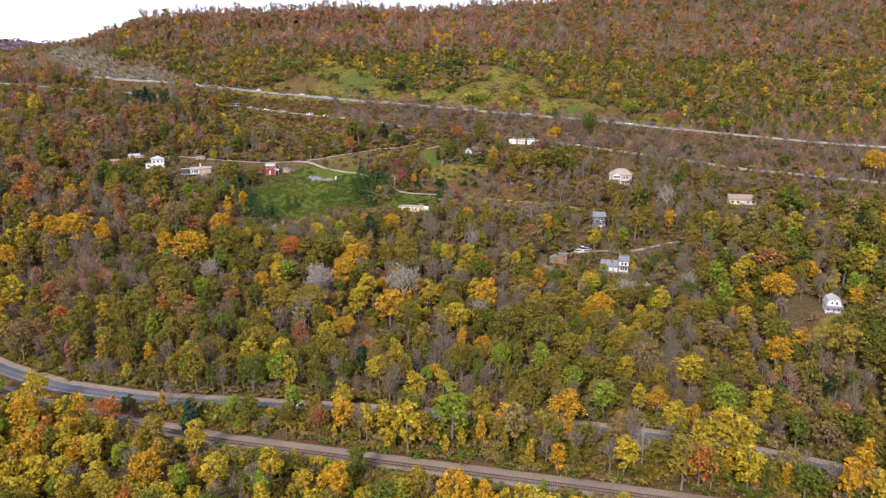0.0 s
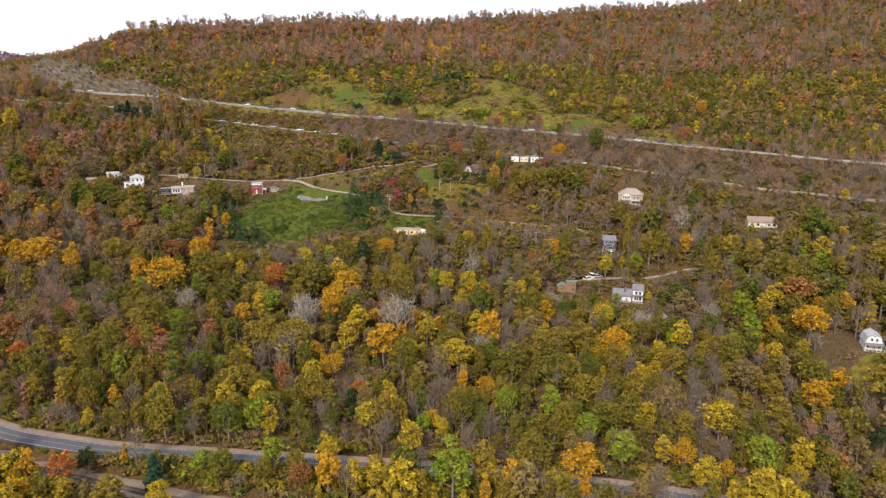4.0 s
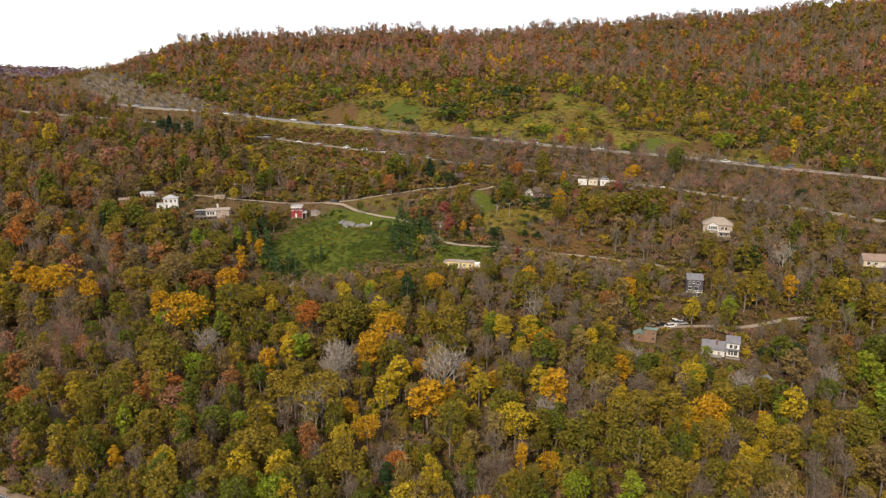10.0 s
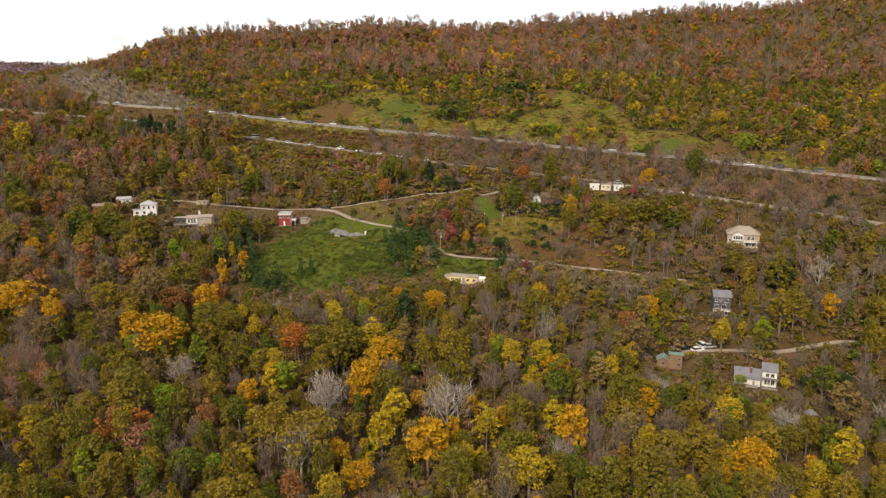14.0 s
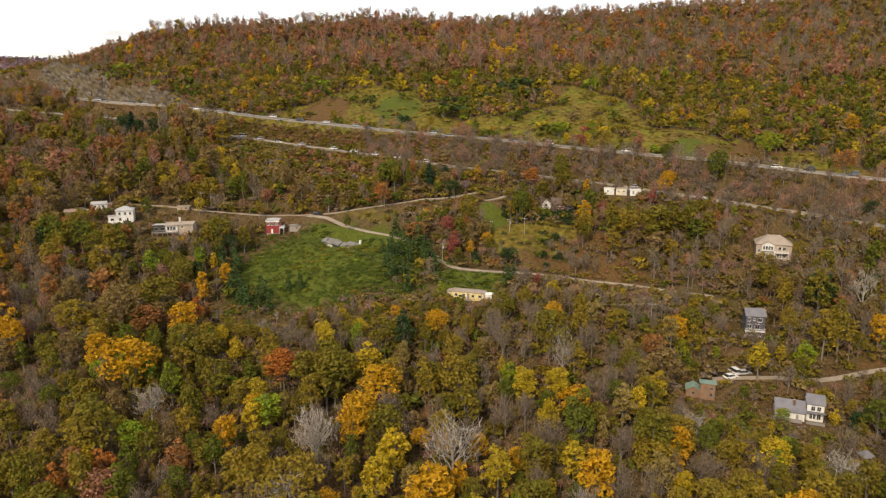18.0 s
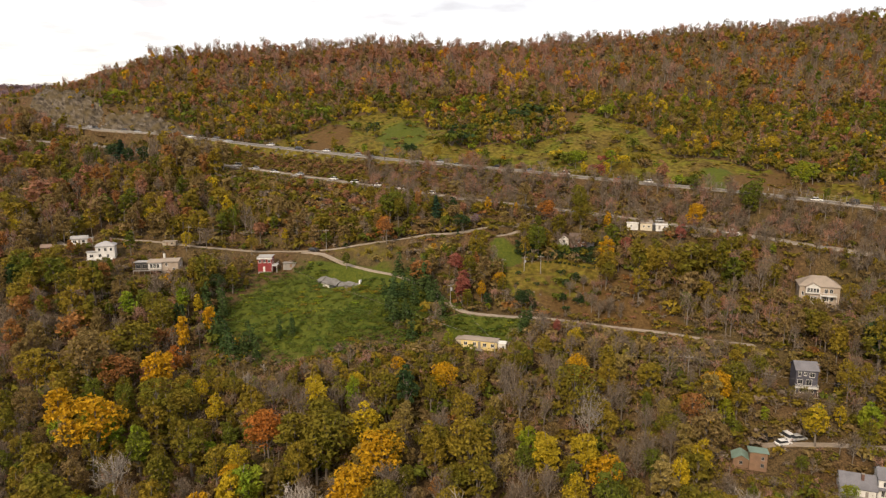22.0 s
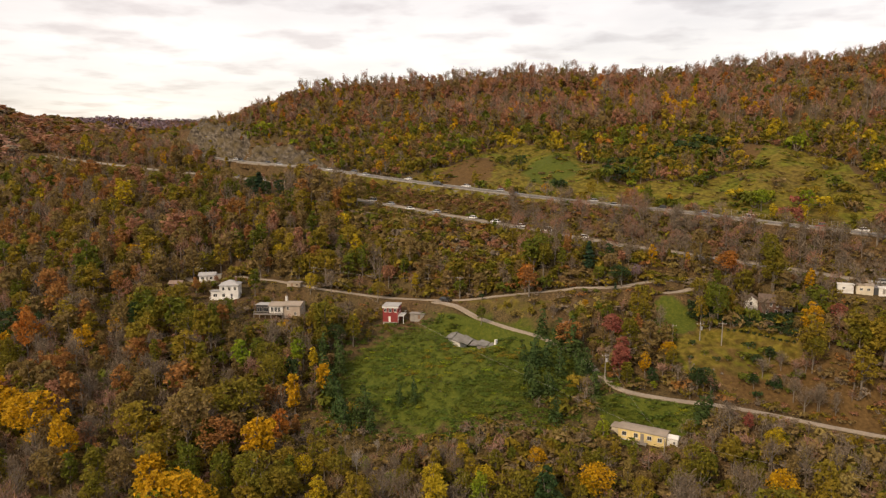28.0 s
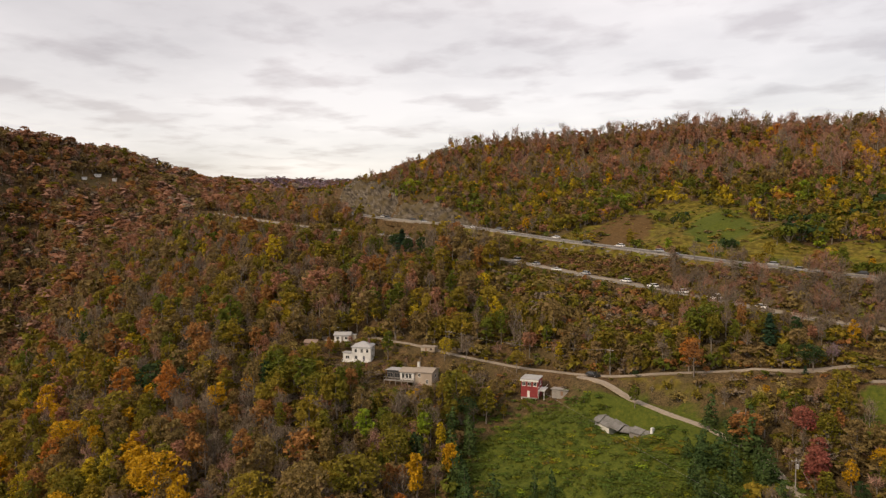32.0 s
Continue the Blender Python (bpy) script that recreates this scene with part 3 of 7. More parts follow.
def cut(line, x0, x1):
    k = np.array(line, float)
    xs = np.array([x0] + [x for x in k[:, 0] if x0 < x < x1] + [x1])
    return np.stack([xs, np.interp(xs, k[:, 0], k[:, 1]), np.interp(xs, k[:, 0], k[:, 2])], 1)


def guard_rail(line, d, every=4):
    e = thing("guard_rail", "galvanised steel guard rail on posts beside the highway", "guard rail", (0, 0, 0), kind="structure")
    o = offset(line, d)
    part("beam", ribbon(o, 0.05, -0.05, 0.95, 0.34), STEEL, e)
    post = Geo().box(-0.08, -0.08, -0.3, 0.08, 0.08, 0.9).mesh("post")
    post.materials.append(STEEL)
    for p in o[::every]:
        q = new("post", post)
        q.parent, q.location = e, p
    return e


def highway(name, line, x0, x1, half, label):
    c = smooth_line(cut(line, x0, x1))
    e = thing(name, label, "highway", (0, 0, 0), kind="structure")
    part("carriageway", ribbon(c, half, -half, 0.30, 0.7), CONCRETE, e)
    part("embankment", ribbon(c, half - 0.1, -half + 0.1, -0.39, 2.6), GROUND, e)
    part("shoulder", ribbon(c, half + 1.6, half, 0.26, 0.8), DIRT, e)
    part("edge_line", ribbon(c, half - 1.0, half - 1.15, 0.306, 0.02), LINE_YELLOW, e)
    part("edge_line", ribbon(c, -half + 1.15, -half + 1.0, 0.306, 0.02), LINE_WHITE, e)
    dash = Geo()
    for i in range(0, len(c) - 2, 3):
        s = ribbon(c[i:i + 2], 0.08, -0.08, 0.306, 0.02)
        dash.poly(s.v, s.f)
    part("lane_dashes", dash, LINE_WHITE, e)
    return c


lower_line = highway("road_lower_highway", LOWER, -480, 330, 4.3, "pale worn concrete two-lane carriageway cut into the wooded slope")
upper_line = highway("road_upper_highway", UPPER, -455, 330, 5.4, "pale worn concrete upper carriageway at the foot of the meadow")
guard_rail(lower_line[40:150], -4.8)
guard_rail(upper_line[40:160], -5.8)
guard_rail(upper_line[40:160], 1.3)
part("median_strip", ribbon(upper_line[30:170], 2.6, 0.4, 0.318, 0.05), ASPHALT, bpy.data.objects["road_upper_highway"])

river_line = smooth_line(cut(ROAD, -330, 230))
e = thing("road_river", "dark asphalt road with white edge lines along the foot of the hill", "road", (0, 0, 0), kind="structure")
part("carriageway", ribbon(river_line, 3.0, -3.0, 0.25, 0.7), ASPHALT, e)
part("edge_line", ribbon(river_line, 2.72, 2.62, 0.256, 0.02), LINE_WHITE, e)
part("edge_line", ribbon(river_line, -2.62, -2.72, 0.256, 0.02), LINE_WHITE, e)
part("centre_line", ribbon(river_line, 0.07, -0.07, 0.256, 0.02), LINE_YELLOW, e)
part("verge", ribbon(river_line, 5.6, 3.0, 0.18, 0.5), DIRT, e)

rail_line = smooth_line(cut(RAIL, -330, 230), 2.0)
e = thing("railway_track", "single railway track on a broad tan ballast bed", "railway", (0, 0, 0), kind="structure")
part("ballast", ribbon(rail_line, 4.6, -3.2, 0.3, 0.9), BALLAST, e)
for d in (-0.72, 0.72):
    part("rail", ribbon(rail_line, d + 0.06, d - 0.06, 0.62, 0.2), RAIL_STEEL, e)
ties = Geo()
for a, b in zip(rail_line[:-1], rail_line[1:]):
    t = Vector((b - a)).normalized()
    s = Vector((-t.y, t.x, 0))
    for k in (0.15, 0.45, 0.75):
        c = Vector(a).lerp(Vector(b), k) + Vector((0, 0, 0.3))
        r = [c + s * u + t * w for u, w in ((-1.3, -0.13), (1.3, -0.13), (1.3, 0.13), (-1.3, 0.13))]
        ties.hull(r, [p + Vector((0, 0, 0.14)) for p in r])
part("sleepers", ties, SLEEPER, e)


def lane(name, pts, half, material, label):
    """A lane that lies on the ground, given by its knots (x, y)."""
    c = smooth_line([(x, y, 0) for x, y in pts], 2.5)
    a, b, m = offset(c, half), offset(c, -half), c
    z = np.maximum.reduce([height(q[:, 0], q[:, 1]) for q in (a, b, m)])
    c[:, 2] = z
    for _ in range(4):
        c[1:-1, 2] = np.maximum(c[1:-1, 2], (c[:-2, 2] + 2 * c[1:-1, 2] + c[2:, 2]) / 4)
    e = part(name, ribbon(c, half, -half, 0.18, 0.6), material)
    return tagged(e, label, "lane", kind="structure")


lane("road_gravel_lane", *LANES["gravel"], GRAVEL, "pale gravel lane winding across the hillside")
lane("road_upper_lane", *LANES["upper"], GRAVEL, "pale asphalt lane running past the hillside houses")
lane("road_east_lane", *LANES["east"], GRAVEL, "pale lane reaching the houses among the trees")
lane("driveway_circle", *LANES["circle"], GRAVEL, "pale gravel turning circle above the lawn")
lane("driveway_loop", *LANES["loop"], GRAVEL, "curved pale driveway beside the white cottages")


# ---------------------------------------------------------------- trees
def leaf_quads(rng, c, nrm, size, slim, sides=4):
    """One uneven leaf spray at each centre c, facing nrm: a slightly bent quad, or a triangle for far trees."""
    count = len(c)
    u = np.cross(nrm, rng.normal(size=(count, 3)))
    u /= np.linalg.norm(u, axis=1)[:, None]
    w = np.cross(nrm, u)
    s = size * rng.uniform(0.6, 1.45, count)[:, None]
    k = rng.uniform(0.6, 1.2, (count, 4, 1))
    if sides == 3:
        s = s * 1.25
        v = np.stack([c - u * s * k[:, 0] - w * s * slim * 0.55, c + w * s * slim * k[:, 1], c + u * s * k[:, 2] - w * s * slim * 0.45], 1)
        return v.reshape(-1, 3), np.arange(count * 3).reshape(-1, 3)
    bend = rng.uniform(-0.35, 0.35, (count, 1)) * s
    v = np.stack([c - u * s * k[:, 0] - w * s * slim * 0.2, c + w * s * slim * k[:, 1] + nrm * bend, c + u * s * k[:, 2] + w * s * slim * 0.2, c - w * s * slim * k[:, 3] + nrm * bend], 1)
    return v.reshape(-1, 3), np.arange(count * 4).reshape(-1, 4)


def sprays(rng, centres, radii, count, size, outward=0.6, slim=1.0, sides=4, lift=0.25, loose=0.34):
    """Leaf sprays over the skins of some lobes: quads of uneven size, turned mostly outwards."""
    pick = rng.choice(len(centres), count, p=radii ** 2 / (radii ** 2).sum())
    d = rng.normal(size=(count, 3))
    d /= np.linalg.norm(d, axis=1)[:, None]
    d[:, 2] = np.where(d[:, 2] < -0.55, -d[:, 2], d[:, 2])
    r = radii[pick] * rng.uniform(0.62, 1.08, count)
    c = centres[pick] + d * r[:, None] * (1, 1, 0.85)
    nrm = d * outward + rng.normal(size=(count, 3)) * loose + (0, 0, lift)
    nrm /= np.linalg.norm(nrm, axis=1)[:, None]
    return leaf_quads(rng, c, nrm, size, slim, sides)


def rods(rng, list_of):
    """Tapered four-sided limbs: (start, end, radius at start, radius at end)."""
    v, q = [], []
    for a, b, ra, rb in list_of:
        a, b = np.array(a, float), np.array(b, float)
        d = (b - a) / max(np.linalg.norm(b - a), 1e-6)
        s = np.cross(d, (0.31, 0.87, 0.2))
        s /= np.linalg.norm(s)
        t = np.cross(d, s)
        k = len(v)
        for p, r in ((a, ra), (b, rb)):
            v += [p + s * r, p + t * r, p - s * r, p - t * r]
        q += [(k + i, k + (i + 1) % 4, k + 4 + (i + 1) % 4, k + 4 + i) for i in range(4)]
    return np.array(v), np.array(q)


def broadleaf(seed, count, size, arms=7, sides=4):
    """Template of a tree 1 high: limbs and a crown of many leafy clumps with gaps. Sizes as fractions of the height."""
    rng = np.random.default_rng(seed)
    wide, deep, mid = ((0.22, 0.43, 0.54), (0.165, 0.45, 0.53), (0.27, 0.38, 0.57), (0.195, 0.44, 0.54))[seed % 4]
    k = 20 if count > 200 else 11
    a = np.arange(k) * 2.4 + rng.uniform(-0.5, 0.5, k)
    up = np.clip(np.linspace(-0.75, 0.97, k) + rng.uniform(-0.12, 0.12, k), -0.9, 1)
    d = np.stack([np.cos(a) * np.sqrt(1 - up ** 2), np.sin(a) * np.sqrt(1 - up ** 2), up], 1)
    cen = d * rng.uniform(0.5, 0.86, (k, 1)) * (wide * rng.uniform(0.85, 1.15), wide * rng.uniform(0.85, 1.15), deep) + (rng.uniform(-0.03, 0.03), rng.uniform(-0.03, 0.03), mid)
    rad = wide * rng.uniform(0.30, 0.52, k) * np.where(up < -0.3, 0.8, 1.0)
    crown = sprays(rng, cen, rad, count, size, outward=0.6, sides=sides, lift=0.3, loose=0.55)
    top = (rng.uniform(-0.03, 0.03), rng.uniform(-0.03, 0.03), 0.6)
    limbs = [((0, 0, -0.06), top, 0.020, 0.010), (top, (0.01, 0, mid + deep * 0.8), 0.010, 0.003)]
    for c in cen[rng.permutation(k)[:arms]]:
        limbs.append((np.array(top) * min(0.9, max(0.4, c[2] * 0.9)), c, 0.008, 0.003))
    return rods(rng, limbs), crown


def bare(seed, count, size, arms=13, sides=4):
    """Template of a leafless tree 1 high: upright limbs, then slim twigs that reach up and out."""
    rng = np.random.default_rng(seed)
    limbs, tips = [((0, 0, -0.06), (0.01, 0, 0.5), 0.020, 0.012), ((0.01, 0, 0.5), (0.0, 0.02, 0.93), 0.012, 0.003)], [np.array((0.0, 0.02, 0.9))]
    for k in range(arms):
        a, z = k * 2.4 + rng.uniform(-0.4, 0.4), rng.uniform(0.22, 0.66)
        reach = rng.uniform(0.10, 0.24) * (1.15 - 0.5 * z)
        end = np.array((math.cos(a) * reach, math.sin(a) * reach, z + rng.uniform(0.16, 0.32)))
        limbs.append(((0.005, 0.01, z), end, 0.009, 0.002))
        tips.append(end)
        for _ in range(2 if arms > 9 else 0):
            e2 = end * (0.8, 0.8, 0.92) + rng.normal(size=3) * 0.06 + (0, 0, 0.07)
            limbs.append((np.array((0.005, 0.01, z)) * 0.4 + end * 0.6, e2, 0.005, 0.0015))
            tips.append(e2)
    cen = np.array(tips)
    c = cen[rng.integers(0, len(cen), count)] + rng.normal(size=(count, 3)) * (0.055, 0.055, 0.07)
    way = c * (1.6, 1.6, 0) + rng.normal(size=(count, 3)) * 0.35 + (0, 0, 0.75)
    way /= np.linalg.norm(way, axis=1)[:, None]
    side = np.cross(way, rng.normal(size=(count, 3)))
    side /= np.linalg.norm(side, axis=1)[:, None]
    s = (size * rng.uniform(0.8, 1.6, count))[:, None]
    v = np.stack([c - way * s - side * s * 0.10, c - way * s + side * s * 0.10, c + way * s * 1.2], 1)
    q = np.arange(count * 3).reshape(-1, 3)
    if sides == 4:
        v = np.stack([c - way * s, c + side * s * 0.085, c + way * s * 1.2, c - side * s * 0.085], 1)
        q = np.arange(count * 4).reshape(-1, 4)
    v = v.reshape(-1, 3)
    return rods(rng, limbs), (v, q)


def conifer(seed, count, size):
    """Template of an evergreen 1 high, with drooping tiers."""
    rng = np.random.default_rng(seed)
    z = rng.uniform(0.12, 0.98, count)
    a = rng.uniform(0, 6.28, count)
    r = (1.02 - z) * 0.27 * rng.uniform(0.5, 1.1, count) * (0.8 + 0.3 * np.sin(z * 40))
    c = np.stack([np.cos(a) * r, np.sin(a) * r, z], 1)
    out = np.stack([np.cos(a), np.sin(a), np.full(count, -0.35)], 1)
    side = np.stack([-np.sin(a), np.cos(a), rng.uniform(-0.4, 0.4, count)], 1)
    s = (size * rng.uniform(0.7, 1.4, count))[:, None]
    v = np.stack([c - out * s, c + side * s * 0.6, c + out * s * 1.1, c - side * s * 0.6], 1).reshape(-1, 3)
    return rods(rng, [((0, 0, -0.06), (0, 0, 0.95), 0.02, 0.003)]), (v, np.arange(count * 4).reshape(-1, 4))


def bush(seed, count, size, sides=4):
    """Template of a bush 1 high and about as wide."""
    rng = np.random.default_rng(seed)
    k = 6
    a = np.arange(k) * 2.4
    cen = np.stack([np.cos(a) * 0.33, np.sin(a) * 0.33, rng.uniform(0.25, 0.6, k)], 1)
    crown = sprays(rng, cen, rng.uniform(0.26, 0.4, k), count, size, sides=sides)
    return rods(rng, [((0, 0, -0.1), (c[0] * 0.8, c[1] * 0.8, c[2]), 0.03, 0.01) for c in (cen if count > 50 else cen[:1])]), crown


def tower(seed, count, size):
    """Template of a dead trunk 1 high, wrapped in hanging vines."""
    rng = np.random.default_rng(seed)
    z = np.linspace(0.05, 0.93, 9)
    cen = np.stack([rng.normal(size=9) * 0.03, rng.normal(size=9) * 0.03, z], 1)
    crown = sprays(rng, cen, 0.17 * (1.12 - 0.75 * z) * rng.uniform(0.8, 1.25, 9), count, size, 1.0, lift=0.0)
    return rods(rng, [((0, 0, -0.06), (0, 0, 0.85), 0.008, 0.004)]), crown


NEAR = {"leafy": [broadleaf(k, 1050, 0.0185, 9, 3) for k in range(1, 11)], "bare": [bare(k, 560, 0.042, 13, 3) for k in range(11, 16)], "conifer": [conifer(k, 420, 0.055) for k in (21, 22)],
        "bush": [bush(k, 110, 0.095) for k in (31, 32, 33)], "tower": [tower(k, 420, 0.033) for k in (41, 42, 43)]}
FAR = {"leafy": [broadleaf(k, 84, 0.062, 1, 3) for k in range(51, 58)], "bare": [bare(k, 96, 0.080, 5, 3) for k in range(61, 65)], "conifer": [conifer(k, 80, 0.07) for k in (71, 72)],
       "bush": [bush(k, 60, 0.13, 3) for k in (81, 82, 83, 84)]}
WOODS = {"leafy": [broadleaf(k, 560, 0.0265, 4, 3) for k in range(131, 141)], "bare": [bare(k, 280, 0.054, 9, 3) for k in range(141, 145)], "conifer": FAR["conifer"], "bush": [bush(k, 58, 0.11, 3) for k in (181, 182, 183, 184)]}
AWAY = {"leafy": [broadleaf(k, 400, 0.030, 3, 3) for k in range(101, 107)], "bare": [bare(k, 170, 0.068, 8, 3) for k in range(111, 115)], "conifer": [conifer(k, 120, 0.06) for k in (121, 122)]}
DISTANT = {"tuft": [bush(k, 16, 0.25, 3) for k in (161, 162, 163)], "leafy": [broadleaf(k, 36, 0.10, 0, 3) for k in (91, 92, 93)], "bare": [broadleaf(k, 36, 0.085, 0, 3) for k in (94, 95)], "conifer": FAR["conifer"]}
LEAF_NAMES = list(LEAF)
SHAPE = {"pine": "conifer", "twig": "bare", "mauve": "bare", "plum": "bare", "pale": "bare", "ivy": "tower"}


def forest(name, label, category, x, y, tall, wide, hue, sets, shape=None, rng=None):
    """Many trees in one mesh. hue: names of the foliage, one for each tree."""
    rng = rng or np.random.default_rng(5)
    z = height(x, y)
    spin = rng.uniform(0, 6.28, len(x))
    vs, qs, ms, base = [], [], [], 0
    hue = np.array(hue)
    for h in LEAF_NAMES:
        who = np.where(hue == h)[0]
        if not len(who):
            continue
        temps = sets[shape or SHAPE.get(h, "leafy")]
        lot = rng.integers(0, len(temps), len(who))
        for k, ((rv, rq), (cv, cq)) in enumerate(temps):
            w = who[lot == k]
            if not len(w):
                continue
            for tv, tq, slot in ((rv, rq, len(LEAF_NAMES) + (h == "pale")), (cv, cq, LEAF_NAMES.index(h))):
                c, s = np.cos(spin[w])[:, None], np.sin(spin[w])[:, None]
                X = (tv[None, :, 0] * c - tv[None, :, 1] * s) * (tall[w] * wide[w])[:, None] + x[w][:, None]
                Y = (tv[None, :, 0] * s + tv[None, :, 1] * c) * (tall[w] * wide[w])[:, None] + y[w][:, None]
                Z = tv[None, :, 2] * tall[w][:, None] + z[w][:, None]
                vs.append(np.stack([X, Y, Z], -1).reshape(-1, 3))
                if tq.shape[1] == 4:
                    tq = np.concatenate([tq[:, :3], tq[:, (0, 2, 3)]])
                q = tq[None] + (np.arange(len(w)) * len(tv))[:, None, None] + base
                qs.append(q.reshape(-1, 3))
                ms.append(np.full(len(w) * len(tq), slot))
                base += len(w) * len(tv)
    m = raw_mesh(name, np.concatenate(vs), np.concatenate(qs), np.concatenate(ms))
    for h in LEAF_NAMES:
        m.materials.append(LEAF[h])
    m.materials.append(BARK)
    m.materials.append(BARK_PALE)
    return tagged(new(name, m), label, category, kind="stuff")


TREE_MESH = {}


def tree(x, y, tall, hue, wide=1.0, variant=0, name=None, label=None, shape=None, group=""):
    """One tree as a thing: an empty at its base, a trunk with limbs and a crown."""
    sh = shape or SHAPE.get(hue, "leafy")
    temps = NEAR[sh]
    k = variant % len(temps)
    if (sh, k, hue) not in TREE_MESH:
        (rv, rq), (cv, cq) = temps[k]
        a, b = raw_mesh("trunk", rv, rq), raw_mesh("crown", cv, cq)
        a.materials.append(BARK_PALE if hue == "pale" else BARK)
        b.materials.append(LEAF[hue])
        TREE_MESH[sh, k, hue] = a, b
    nm, lb = TREE_TEXT[hue]
    e = new(name or nm)
    e.empty_display_size = 0.5
    e.matrix_basis = Matrix.LocRotScale((x, y, h1(x, y)), Euler((0, 0, variant * 1.7 + x)), (tall * wide, tall * wide, tall))
    tagged(e, label or lb, "bush" if sh == "bush" else "tree", group)
    for pn, m in zip(("trunk", "crown"), TREE_MESH[sh, k, hue]):
        o = new(pn, m)
        o.parent = e
    return e


TREE_TEXT = {
    "olive": ("olive_tree", "broad deciduous tree with olive-green autumn leaves on the slope"),
    "green": ("green_tree", "full green deciduous tree standing in the woods"),
    "dark": ("dark_green_tree", "dense dark green tree standing in the woods"),
    "lime": ("lime_tree", "bright yellow-green leafy tree standing on the slope"),
    "yellow": ("yellow_tree", "bright yellow autumn tree standing in the woods"),
    "gold": ("golden_tree", "golden-orange autumn tree standing in the woods"),
    "orange": ("orange_tree", "orange autumn tree standing in the woods"),
    "rust": ("rust_tree", "rust-brown autumn tree standing in the woods"),
    "russet": ("russet_tree", "dull russet autumn tree standing in the woods"),
    "tan": ("tan_tree", "thin tan-brown autumn tree standing in the woods"),
    "ochre": ("ochre_tree", "dull ochre autumn tree standing in the woods"),
    "straw": ("straw_tree", "pale straw-coloured autumn tree standing in the woods"),
    "umber": ("umber_tree", "umber-brown autumn tree standing in the woods"),
    "crimson": ("crimson_tree", "dark crimson autumn tree beside the lane"),
    "pine": ("pine_tree", "dark green pine tree beside the highway"),
    "twig": ("bare_tree", "leafless grey-brown tree standing in the woods"),
    "mauve": ("bare_tree", "leafless mauve-brown tree standing in the woods"),
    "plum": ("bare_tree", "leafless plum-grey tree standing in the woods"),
    "pale": ("dead_tree", "pale leafless dead tree standing on the slope"),
    "ivy": ("vine_covered_tree", "dead trunk wrapped in dark green hanging vines"),
    "kudzu": ("vine_mound", "mound of green vines over a bush in the field"),
}


def draw(rng, table, count):
    names = list(table)
    p = np.array([table[k] for k in names], float)
    return np.array(names)[rng.choice(len(names), count, p=p / p.sum())]


# Shares of the foliage, belt by belt.
BELT_BANK = {"yellow": 34, "gold": 18, "lime": 12, "olive": 11, "ochre": 13, "orange": 4, "green": 3, "straw": 4, "twig": 6}
BELT_SLOPE = {"olive": 27, "green": 9, "dark": 1, "lime": 5, "yellow": 12, "gold": 5, "ochre": 19, "straw": 5, "umber": 4, "rust": 1, "tan": 3, "twig": 28, "pale": 2}
BELT_LANES = {"olive": 26, "green": 8, "yellow": 3, "gold": 2, "ochre": 12, "umber": 16, "rust": 3, "russet": 4, "tan": 10, "twig": 30, "mauve": 10}
BELT_FOOT = {"olive": 32, "green": 16, "yellow": 6, "ochre": 13, "gold": 3, "lime": 3, "rust": 5, "tan": 9, "umber": 5, "mauve": 18, "twig": 8}
BELT_WEST = {"rust": 14, "russet": 7, "umber": 20, "olive": 18, "ochre": 26, "gold": 7, "yellow": 3, "orange": 4, "green": 4, "tan": 6, "twig": 13, "mauve": 5}
BELT_RIDGE = {"mauve": 34, "russet": 26, "rust": 6, "umber": 14, "twig": 9, "tan": 4, "ochre": 7, "gold": 2, "yellow": 2, "olive": 8, "green": 3, "orange": 2}
BELT_FAR = {"mauve": 24, "russet": 22, "umber": 26, "rust": 8, "tan": 4, "olive": 7, "ochre": 3, "twig": 10}
# Patches of woods with a cast of their own: middle, half widths, shares.
BARE_WOODS = {"twig": 56, "pale": 3, "umber": 10, "straw": 8, "olive": 15, "ochre": 8}
# Dark bare woods; at the sides they also imitate lens falloff by colour.
DARK_WOODS = {"twig": 46, "mauve": 6, "umber": 14, "dark": 4, "green": 12, "olive": 15, "rust": 3}
GREEN_WOODS = {"olive": 42, "green": 26, "lime": 12, "yellow": 8, "ochre": 12}
GOLDEN_WOODS = {"ochre": 30, "yellow": 22, "gold": 20, "olive": 28}
RUSTY_WOODS = {"rust": 22, "russet": 14, "ochre": 22, "olive": 24, "umber": 12, "orange": 6}
PATCHES = [(22, 298, 24, 17, BARE_WOODS), (0, 305, 18, 12, BARE_WOODS), (30, 320, 34, 9, BARE_WOODS), (-30, 290, 12, 10, BARE_WOODS), (-155, 282, 32, 26, DARK_WOODS), (-140, 300, 14, 14, DARK_WOODS),
           (-190, 335, 26, 22, DARK_WOODS), (-150, 330, 14, 14, DARK_WOODS), (-230, 372, 34, 22, DARK_WOODS), (-108, 296, 22, 14, GREEN_WOODS), (-78, 290, 15, 11, GREEN_WOODS), (41, 281, 15, 10, GREEN_WOODS)]
